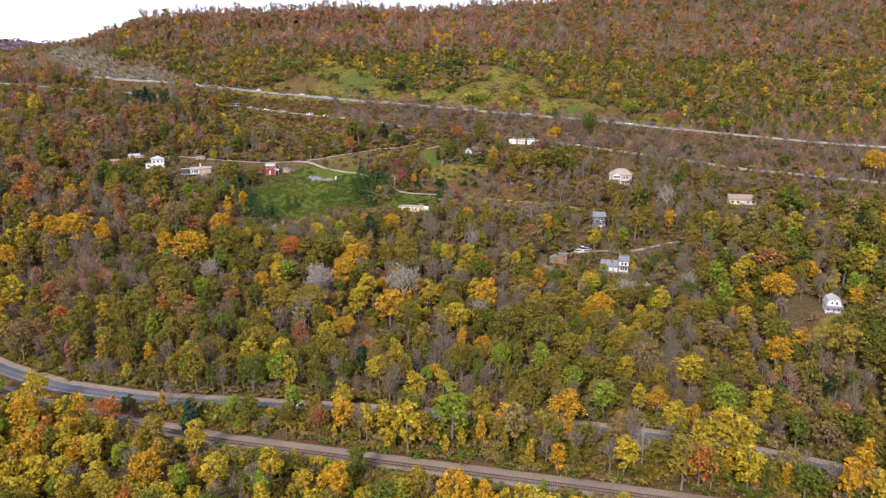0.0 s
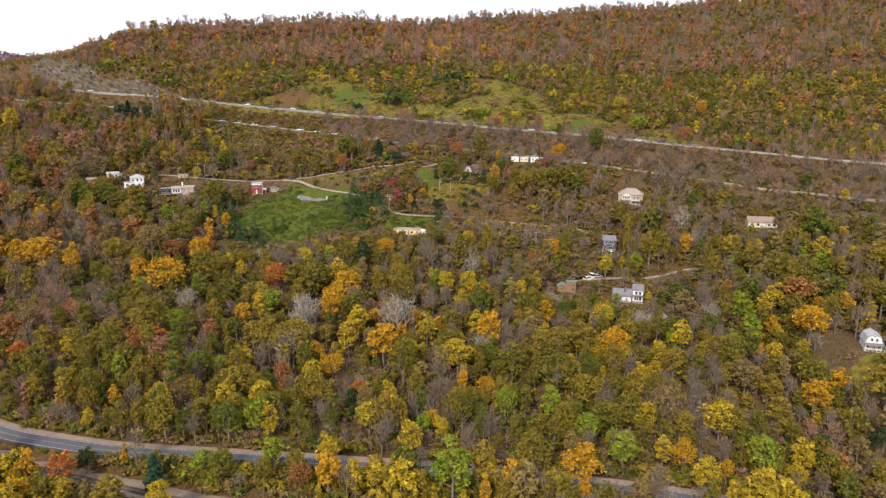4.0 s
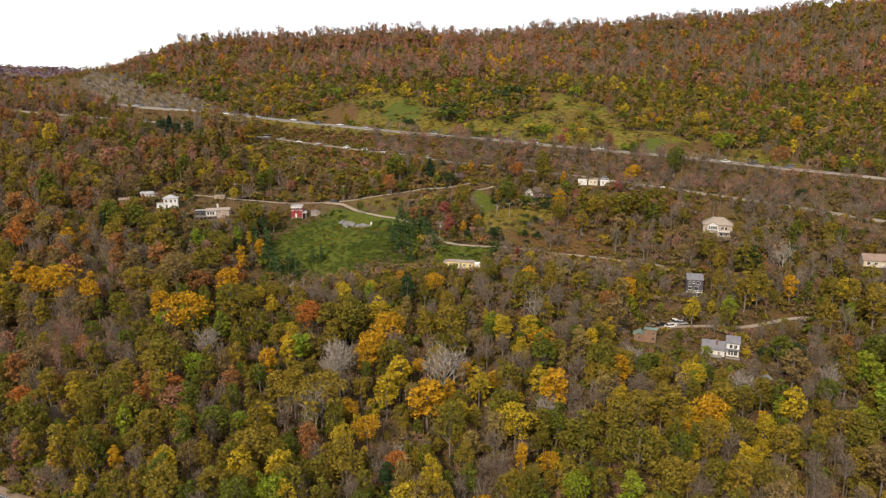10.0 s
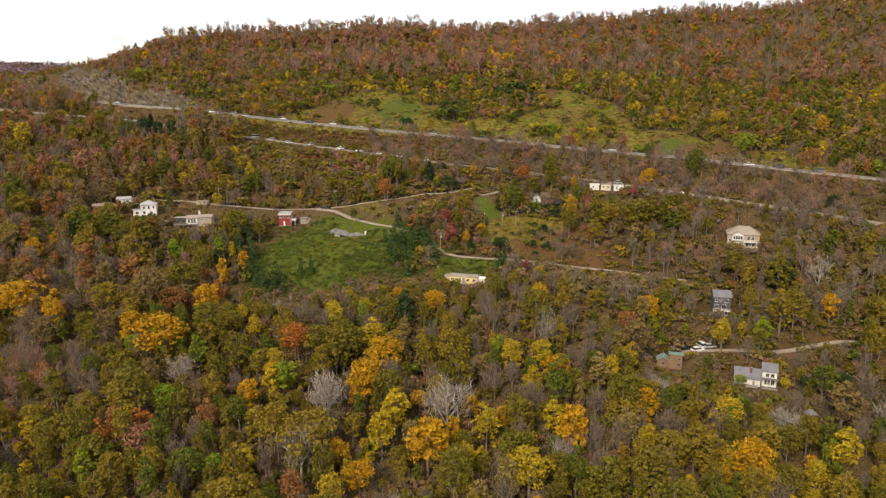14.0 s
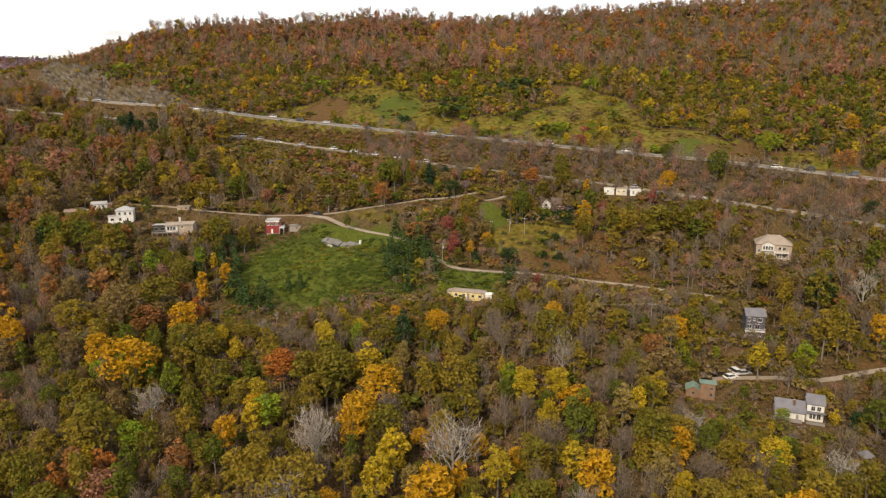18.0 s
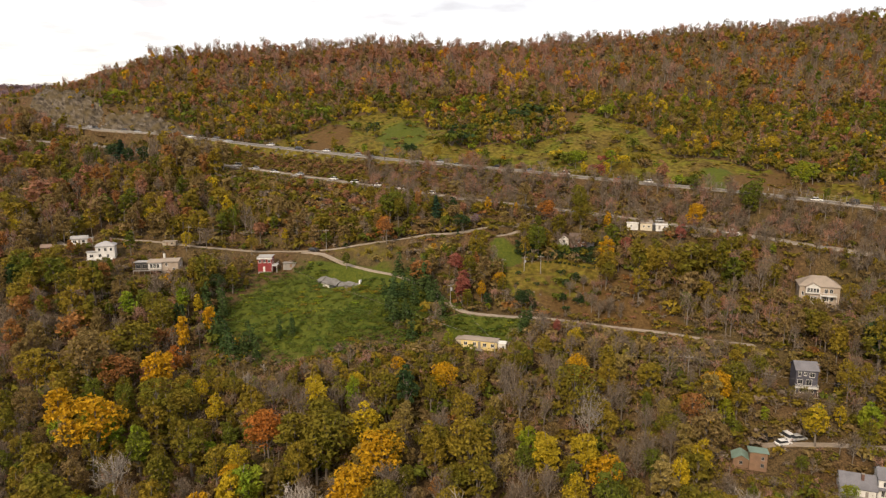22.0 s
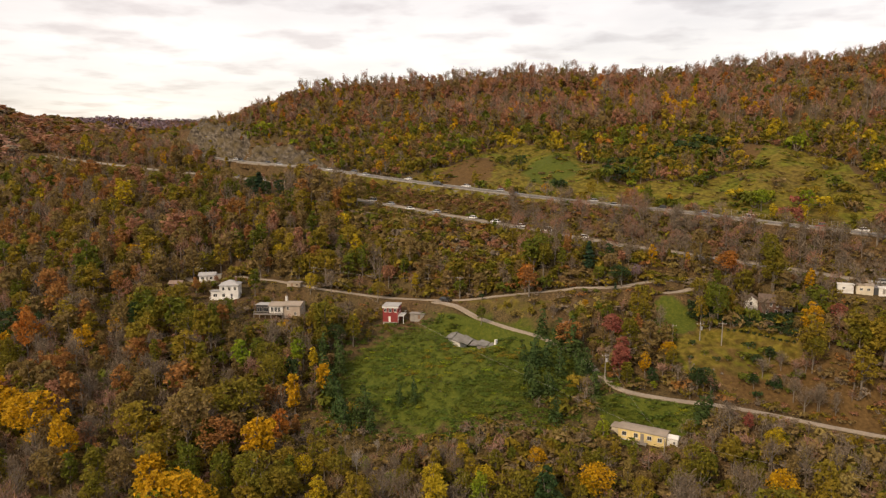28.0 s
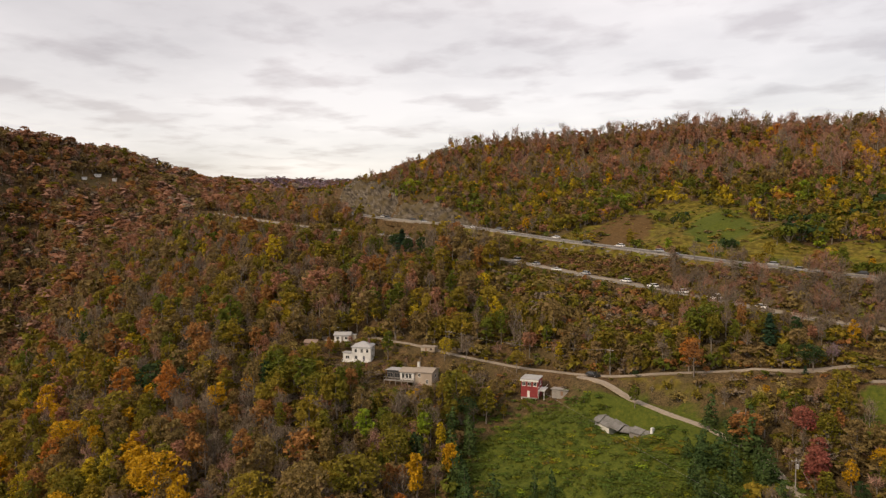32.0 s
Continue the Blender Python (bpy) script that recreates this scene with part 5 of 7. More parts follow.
    sky_line = (y > cy - 22) & (rng.random(len(x)) < 0.55)
    hue[sky_line] = np.where(rng.random(sky_line.sum()) < 0.5, "mauve", "twig")
    tall = np.where(sky_line, np.minimum(tall * 1.15, 15), np.where(y > cy - 22, np.minimum(tall, 12.5), tall))
    keep = (tall > 0.1) & (~np.isin(belt, (1, 6)) | (rng.random(len(x)) < np.where(belt == 6, 0.80, 0.88))) & ((y < ny + 40) | (y > cy - 34) | (rng.random(len(x)) < 0.68)) & ~((far_crest) & (x > -420) & (rng.random(len(x)) < 0.5)) & (y < cy + np.where(x > -330, 18, 90))
    x, y, hue, tall, wide, belt, oy = (a[keep] for a in (x, y, hue, tall, wide, belt, oy))
    # the nearest stretch of hillside stands as single trees
    single = (x > -165) & (x < 108) & (y > oy) & (y < 318)
    for k in np.where(single)[0]:
        tree(float(x[k]), float(y[k]), float(tall[k]), str(hue[k]), float(wide[k]), int(k), group="trees of the near slope")
    rest = ~single
    near = rest & (y < along(LANE, x)[0] + 6) & (x > -240)
    middle = rest & ~near & (y < along(UPPER, x)[0] + 14) & (x > -330)
    forest("woods_middle", "mixed russet, green and bare woods between the lanes and the highway", "woods", x[middle], y[middle], tall[middle], wide[middle], hue[middle], AWAY)
    forest("woods_near", "dense mixed autumn woods of green, yellow and bare trees", "woods", x[near], y[near], tall[near], wide[near], hue[near], WOODS)
    off = rest & ~near & ~middle & ((belt != 4) | (rng.random(len(x)) < 0.86))
    forest("woods_ridge", "dense russet and bare woods covering the ridge", "woods", x[off], y[off], tall[off], wide[off], hue[off], FAR)
    # undergrowth
    bx, by = scatter(rng, -300, 200, 108, 480, 4.0)
    pick = rng.random(len(bx)) < 0.5
    bx, by = bx[pick], by[pick]
    forest("undergrowth", "low tangled undergrowth between the trees", "undergrowth", bx, by, np.minimum(np.minimum(rng.uniform(2.0, 5.5, len(bx)), tallest(bx, by) + 0.3), 0.5 + road_gap(bx, by)), rng.uniform(0.8, 1.2, len(bx)), draw(rng, {"olive": 34, "green": 18, "tan": 14, "umber": 14, "ochre": 12, "straw": 8}, len(bx)), FAR, "bush")
    # thicket below the open highway, and brush along the foot of the ridge
    tx, ty = scatter(rng, -142, 200, 340, 470, 3.0)
    g2, u2 = along(LOWER, tx)[0], along(UPPER, tx)[0]
    ok = (tx < -55) & (ty > g2 - 48) & (ty < g2) | (ty > g2) & (ty < u2)
    tx, ty = tx[ok], ty[ok]
    forest("thicket", "low thicket of russet and green brush below the highway", "thicket", tx, ty, np.minimum(rng.uniform(1.6, 4.4, len(tx)), road_gap(tx, ty)), rng.uniform(0.9, 1.4, len(tx)), np.where(ty > along(LOWER, tx)[0], draw(rng, {"umber": 30, "tan": 20, "twig": 30, "olive": 16, "russet": 4}, len(tx)), draw(rng, {"rust": 9, "russet": 12, "olive": 30, "green": 10, "tan": 14, "umber": 20, "ochre": 6, "yellow": 2, "twig": 6}, len(tx))), FAR, "bush")
    tx, ty = scatter(rng, -330, 330, 430, 680, 4.6)
    ok = (ty > along(UPPER, tx)[0] + 8) & (ty < along(BENCH, tx)[0] + 34) & (tx > -256) & (ty > along(UPPER, tx)[0] + np.where(tx < -188, 25 - 0.004 * (tx + 226) ** 2, 0))
    tx, ty = tx[ok], ty[ok]
    forest("foot_brush", "green and yellow brush along the foot of the ridge woods", "brush", tx, ty, rng.uniform(2.2, 5.5, len(tx)), rng.uniform(0.8, 1.2, len(tx)), draw(rng, {"olive": 34, "green": 16, "yellow": 8, "ochre": 15, "tan": 14, "russet": 10, "lime": 3}, len(tx)), FAR, "bush")
    tx = rng.uniform(-330, 520, 2600)
    ty = along(CREST, tx)[0] + rng.uniform(-26, 10, 2600)
    forest("crest_brush", "dense brown brush under the trees of the ridge top", "brush", tx, ty, rng.uniform(4, 7.5, 2600), rng.uniform(0.9, 1.4, 2600), draw(rng, {"russet": 40, "umber": 30, "olive": 12, "rust": 10, "tan": 8}, 2600), FAR, "bush")
    # bare brush that fills the gaps of the near slope
    bx, by = scatter(rng, -250, 110, 150, 380, 4.6)
    pick = (rng.random(len(bx)) < 0.8) & (by > along(ROAD, bx)[0])
    bx, by = bx[pick], by[pick]
    forest("bare_brush", "grey-brown leafless brush between the trees of the slope", "brush", bx, by, np.minimum(rng.uniform(3.0, 6.0, len(bx)), tallest(bx, by) + 0.3), rng.uniform(1.2, 1.9, len(bx)), draw(rng, {"twig": 52, "mauve": 36, "umber": 6, "olive": 6}, len(bx)), FAR, "bare")
    # scrub on the meadow, in clusters, on the verge and on the rock cuttings
    k = 2000
    sx = rng.uniform(-420, 165, k)
    sy = along(UPPER, sx)[0] + rng.uniform(11, 130, k)
    m = open_land(sx, sy)[0]
    knot = waves(sx, sy, 30, 61) + 0.6 * waves(sx, sy, 11, 62)
    ok = ((m > 0.3) & ((knot > 0.85) | (rng.random(k) < 0.05))) | ((sx < -180) & (rng.random(k) < np.where(sx < -255, 0.6, 0.42)))
    sx, sy, knot = sx[ok], sy[ok], knot[ok]
    big = np.where(knot > 0.55, rng.uniform(1.5, 5.0, len(sx)), rng.uniform(0.6, 2.2, len(sx)))
    forest("meadow_scrub", "scattered low scrub and brambles on the steep meadow", "scrub", sx, sy, big, rng.uniform(1.0, 1.7, len(sx)), draw(rng, {"olive": 36, "green": 18, "tan": 14, "yellow": 9, "ochre": 9, "lime": 5, "umber": 9}, len(sx)), FAR, "bush")
    k = 3000
    sx = rng.uniform(-300, 20, k)
    g2, u2 = along(LOWER, sx)[0], along(UPPER, sx)[0]
    sy = g2 + 8 + (u2 - g2 - 18) * rng.random(k)
    forest("verge_scrub", "thin brown scrub on the bank between the carriageways", "scrub", sx, sy, np.minimum(rng.uniform(0.7, 2.6, k), road_gap(sx, sy)), rng.uniform(1.0, 1.7, k), np.where(sx < -140, draw(rng, {"olive": 50, "green": 20, "umber": 20, "tan": 10}, k), draw(rng, {"tan": 30, "russet": 20, "umber": 20, "olive": 20, "straw": 10}, k)), FAR, "bush")
    # thin bare trees on the banks along the highways
    k = 760
    sx = rng.uniform(-70, 235, k)
    g2, u2 = along(LOWER, sx)[0], along(UPPER, sx)[0]
    sy = np.where(rng.random(k) < 0.74, g2 + 6.5 + np.maximum(u2 - g2 - 15, 1) * rng.random(k), g2 - rng.uniform(6, 16, k))
    hue = draw(rng, {"twig": 50, "mauve": 24, "olive": 9, "umber": 12, "ochre": 5}, k)
    thin = np.isin(hue, ["twig", "mauve"])
    forest("bank_trees", "thin bare and olive trees on the banks along the highways", "trees", sx, sy, np.where(thin, rng.uniform(4.5, 9.0, k), rng.uniform(2.0, 4.2, k)), np.where(thin, rng.uniform(0.9, 1.4, k), rng.uniform(1.0, 1.5, k)), hue, AWAY)
    mx, my = scatter(rng, -430, -190, 470, 680, 4.0)
    g2, u2 = along(LOWER, mx)[0], along(UPPER, mx)[0]
    ok = (my > g2) & (my < u2)
    mx, my = mx[ok], my[ok]
    wood = mx < -256
    forest("median_woods", "bare and russet woods and brush between the carriageways", "woods", mx, my, np.where(wood, rng.uniform(6.5, 10.5, len(mx)), rng.uniform(0.8, 2.4, len(mx))), np.where(wood, 1.1, 2.2), np.where(wood, draw(rng, {"mauve": 34, "twig": 20, "umber": 22, "russet": 16, "olive": 8}, len(mx)), draw(rng, {"tan": 30, "umber": 25, "olive": 35, "green": 10}, len(mx))), AWAY)
    # rough grass of the meadow
    k = 3600
    sx = rng.uniform(-180, 165, k)
    sy = along(UPPER, sx)[0] + rng.uniform(10, 135, k)
    ok = (open_land(sx, sy)[0] > 0.35) & (waves(sx, sy, 16, 72) + 0.5 * rng.normal(size=k) > 0.1)
    sx, sy = sx[ok], sy[ok]
    forest("meadow_grass", "tufts of rough green and straw-coloured meadow grass", "grass", sx, sy, rng.uniform(0.35, 0.9, len(sx)), rng.uniform(1.8, 3.6, len(sx)), np.where(waves(sx, sy, 40, 71) + rng.normal(size=len(sx)) * 0.35 > 0, draw(rng, {"kudzu": 55, "lime": 25, "straw": 20}, len(sx)), draw(rng, {"straw": 12, "tan": 30, "umber": 20, "ochre": 22, "olive": 16}, len(sx))), DISTANT, "tuft")
    # brush on the ground beside the lanes and the gardens
    k = 17000
    sx, sy = rng.uniform(-175, 240, k), rng.uniform(250, 490, k)
    ok = (sy > along(MID, sx)[0] - 22 + 30 * (sx < 40)) & (sy < along(UPPER, sx)[0] - 6.4) & (np.abs(sy - along(LOWER, sx)[0]) > 5.2)
    for knots in LANE_KNOTS:
        q = np.array(knots, float)
        ok &= np.abs(sy - np.interp(sx, q[:, 0], q[:, 1], left=1e6, right=1e6)) > 3.0
    for px, py, pz, pr in PADS:
        ok &= np.hypot(sx - px, sy - py) > pr * 0.8
    m, lu, dr = open_land(sx, sy)
    ok &= (lu < 0.2) & (m < 0.4 + 0.5 * (waves(sx, sy, 18, 81) > 0.5)) & ((dr < 0.5) | (rng.random(k) < 0.8)) & (waves(sx, sy, 14, 82) > -0.9)
    sx, sy = sx[ok], sy[ok]
    forest("lane_brush", "low brown and olive brush beside the lanes", "brush", sx, sy, np.minimum(np.minimum(rng.uniform(0.8, 3.2, len(sx)), tallest(sx, sy)), road_gap(sx, sy)), rng.uniform(1.1, 1.9, len(sx)), draw(rng, {"tan": 8, "umber": 36, "twig": 14, "olive": 30, "ochre": 8, "rust": 3, "green": 5}, len(sx)), WOODS, "bush")
    # brush along the railway and the river road
    k = 4200
    sx = rng.uniform(-190, 150, k)
    ry, oy = along(RAIL, sx)[0], along(ROAD, sx)[0]
    sy = ry + rng.uniform(-20, 40, k)
    ok = (np.abs(sy - ry - 0.7) > 4.6) & (np.abs(sy - oy - 1.2) > 5.6) & (sy < oy + 14)
    sx, sy = sx[ok], sy[ok]
    forest("bank_brush", "low olive and brown brush along the railway and the road", "brush", sx, sy, np.minimum(rng.uniform(0.7, 3.4, len(sx)), 0.6 + 0.35 * np.minimum(np.abs(sy - along(RAIL, sx)[0]), np.abs(sy - along(ROAD, sx)[0]))), rng.uniform(1.1, 1.9, len(sx)), draw(rng, {"olive": 34, "umber": 18, "tan": 14, "green": 10, "ochre": 12, "straw": 6, "kudzu": 8}, len(sx)), FAR, "bush")
    # dense bushes between the railway and the river road
    k = 900
    sx = rng.uniform(-190, 150, k)
    ry, oy = along(RAIL, sx)[0], along(ROAD, sx)[0]
    sy = oy - rng.uniform(5.2, 11.5, k)
    ok = (sy > ry + 6.5) & (waves(sx, sy, 26, 91) > -0.75)
    sx, sy = sx[ok], sy[ok]
    forest("roadside_bushes", "dense olive and green bushes between the railway and the road", "bushes", sx, sy, rng.uniform(2.2, 4.3, len(sx)), rng.uniform(0.9, 1.4, len(sx)), draw(rng, {"olive": 44, "green": 22, "ochre": 14, "lime": 6, "umber": 8, "dark": 6}, len(sx)), WOODS, "bush")
    # far hills
    fx, fy = scatter(rng, -1400, -420, 330, 690, 10.0)
    keep = fx < -450
    fx, fy = fx[keep], fy[keep]
    forest("woods_hill", "brown and russet woods on the western hill", "woods", fx, fy, np.minimum(rng.uniform(8, 13, len(fx)), tallest(fx, fy)), rng.uniform(1.4, 2.0, len(fx)), draw(rng, BELT_FAR, len(fx)), DISTANT)
    # the plum hue paints distance haze over these woods
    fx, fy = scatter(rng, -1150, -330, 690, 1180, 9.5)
    forest("woods_far_hills", "distant woods on the far hills, tinted plum for haze", "woods", fx, fy, rng.uniform(6, 10, len(fx)), rng.uniform(1.2, 1.7, len(fx)), draw(rng, {"plum": 90, "mauve": 10}, len(fx)), DISTANT)


build_woods()


# ---------------------------------------------------------------- houses
def window(parent, face, u, z, w, h, W, D, frame_mat=None, bars=True):
    """A window on a wall of a W x D block: u along the wall from its middle, z its sill."""
    fm = frame_mat or WHITE
    g, p, c = Geo(), Geo(), Geo()
    t, o = 0.10, 0.06

    def put(geo, u0, z0, u1, z1, d0, d1):
        if face == "f":
            geo.box(u0, -D / 2 - d1, z0, u1, -D / 2 - d0, z1)
        elif face == "b":
            geo.box(u0, D / 2 + d0, z0, u1, D / 2 + d1, z1)
        elif face == "l":
            geo.box(-W / 2 - d1, u0, z0, -W / 2 - d0, u1, z1)
        else:
            geo.box(W / 2 + d0, u0, z0, W / 2 + d1, u1, z1)

    a, b = u - w / 2, u + w / 2
    put(g, a - t, z - t, a, z + h + t, -0.03, o)
    put(g, b, z - t, b + t, z + h + t, -0.03, o)
    put(g, a, z + h, b, z + h + t, -0.03, o)
    put(g, a, z - t, b, z, -0.03, o)
    if bars:
        put(g, u - 0.03, z, u + 0.03, z + h, -0.03, o - 0.01)
    win = part("window", g, fm, parent)
    put(p, a, z, b, z + h, -0.03, 0.015)
    part("pane", p, GLASS, win)
    put(c, a - t - 0.05, z - t - 0.06, b + t + 0.05, z - t, -0.03, o + 0.06)
    part("sill", c, fm, win)
    return win


def door(parent, face, u, W, D, z=0.0, mat=None, h=2.05):
    d = Geo()
    s = 1 if face in "br" else -1
    a, b = u - 0.46, u + 0.46
    if face in "fb":
        d.box(a, s * D / 2 - 0.03, z, b, s * D / 2 + 0.05, z + h)
    else:
        d.box(s * W / 2 - 0.03, a, z, s * W / 2 + 0.05, b, z + h)
    o = part("door", d, mat or WHITE, parent)
    k = Geo()
    if face in "fb":
        k.box(b - 0.14, s * D / 2 + (0.05 if s > 0 else -0.11), z + 1.0, b - 0.06, s * D / 2 + (0.11 if s > 0 else -0.05), z + 1.1)
    else:
        k.box(s * W / 2 + (0.05 if s > 0 else -0.11), b - 0.14, z + 1.0, s * W / 2 + (0.11 if s > 0 else -0.05), b - 0.06, z + 1.1)
    part("handle", k, STEEL, o)
    return o


def gable_roof(W, D, z, rise, over=0.45, thick=0.18, along_x=True):
    """Two slabs that meet in a ridge."""
    g = Geo()
    a, b = (W / 2 + over, D / 2 + over) if along_x else (D / 2 + over, W / 2 + over)
    drop = rise / (b - over) * over
    for s in (1, -1):
        low, top = (s * b, z - drop), (0.0, z + rise)
        ring = [(-a, low[0], low[1]), (a, low[0], low[1]), (a, top[0], top[1]), (-a, top[0], top[1])]
        if not along_x:
            ring = [(q[1], q[0], q[2]) for q in ring]
        g.hull(ring, [(x, y, w + thick) for x, y, w in ring])
    return g


def gable_ends(W, D, z, rise, along_x=True):
    g = Geo()
    a, b = (W / 2, D / 2) if along_x else (D / 2, W / 2)
    ring = [[(s, -b, z), (s, b, z), (s, 0, z + rise)] for s in (-a, a)]
    if not along_x:
        ring = [[(q[1], q[0], q[2]) for q in r] for r in ring]
    return g.hull(ring[0], ring[1])


def hip_roof(W, D, z, rise, over=0.5, thick=0.15):
    a, b = W / 2 + over, D / 2 + over
    r = max(a - b, 0.4)
    low = [(-a, -b, z - 0.15), (a, -b, z - 0.15), (a, b, z - 0.15), (-a, b, z - 0.15)]
    g = Geo()
    up = [(x, y, w + thick) for x, y, w in low]
    g.poly(low + up + [(-r, 0, z + rise), (r, 0, z + rise)], [(3, 2, 1, 0), (0, 1, 5, 4), (1, 2, 6, 5), (2, 3, 7, 6), (3, 0, 4, 7), (4, 5, 9, 8), (5, 6, 9), (6, 7, 8, 9), (7, 4, 8)])
    return g


def shed_roof(W, D, z, rise, over=0.4, thick=0.18):
    a, b = W / 2 + over, D / 2 + over
    ring = [(-a, -b, z + rise), (a, -b, z + rise), (a, b, z), (-a, b, z)]
    return Geo().hull(ring, [(x, y, w + thick) for x, y, w in ring])


def chimney(parent, x, y, z0, z1, mat=None, s=0.42):
    c = part("chimney", Geo().box(x - s, y - s, z0, x + s, y + s, z1), mat or BRICK, parent)
    part("chimney_cap", Geo().box(x - s - 0.08, y - s - 0.08, z1, x + s + 0.08, y + s + 0.08, z1 + 0.14), CONCRETE, c)


def wing(parent, cx, cy, W, D, h, wall, roof, rise=1.6, style="gable", along_x=True, base=0.0, windows=(), doors=(), over=0.45, trim=None):
    """A block of a house, with its own walls, roof, windows and doors, in a frame shifted to (cx, cy)."""
    def moved(o):
        o.location = (cx, cy, 0)
        return o
    w = moved(part("wall", Geo().box(-W / 2, -D / 2, base - (1.6 if base <= 0 else 0), W / 2, D / 2, base + h), wall, parent))
    if style == "gable":
        r = gable_roof(W, D, base + h, rise, over, along_x=along_x)
        moved(part("gable", gable_ends(W, D, base + h - 0.01, rise - 0.02, along_x), wall, parent))
    elif style == "hip":
        r = hip_roof(W, D, base + h, rise, over)
    elif style == "shed":
        r = shed_roof(W, D, base + h, rise, over)
        moved(part("upper_wall", Geo().hull([(-W / 2, -D / 2, base + h), (W / 2, -D / 2, base + h), (W / 2, D / 2, base + h), (-W / 2, D / 2, base + h)],
                                            [(-W / 2, -D / 2, base + h + rise), (W / 2, -D / 2, base + h + rise), (W / 2, D / 2, base + h + 0.02), (-W / 2, D / 2, base + h + 0.02)]), wall, parent))
    else:
        r = Geo().box(-W / 2 - 0.25, -D / 2 - 0.25, base + h, W / 2 + 0.25, D / 2 + 0.25, base + h + 0.28)
    moved(part("roof", r, roof, parent))
    for q in windows:
        moved(window(parent, *q, W, D, trim))
    for q in doors:
        moved(door(parent, q[0], q[1], W, D, *q[2:]))
    return w


def deck(parent, x0, y0, x1, y1, z, mat=None, ground=-1.8, rail=True, step=2.2):
    """A raised deck with posts to the ground and a balustrade along its front and ends."""
    mat = mat or GREYWOOD
    part("deck", Geo().box(x0, y0, z - 0.2, x1, y1, z), mat, parent)
    n = max(2, int((x1 - x0) / step) + 1)
    for i in range(n):
        x = x0 + 0.1 + (x1 - x0 - 0.2) * i / (n - 1)
        part("post", Geo().box(x - 0.09, y0 + 0.01, ground, x + 0.09, y0 + 0.19, z - 0.2), mat, parent)
    if rail:
        for a, b, c, d in ((x0, y0, x1, y0 + 0.08), (x0, y0 + 0.08, x0 + 0.08, y1), (x1 - 0.08, y0 + 0.08, x1, y1)):
            part("handrail", Geo().box(a, b, z + 0.92, c, d, z + 1.02), mat, parent)
        k = int((x1 - x0) / 0.36)
        bar = Geo().box(0, 0.02, 0, 0.05, 0.07, 0.92).mesh("baluster")
        for i in range(k + 1):
            part("baluster", bar, mat, parent).location = (x0 + (x1 - x0 - 0.05) * i / k, y0, z)


def site(name, label, x, y, turn, category="house", size=(0.82, 0.86, 0.95)):
    e = thing(name, label, category, (x, y, h1(x, y)), turn)
    e.scale = size
    return e


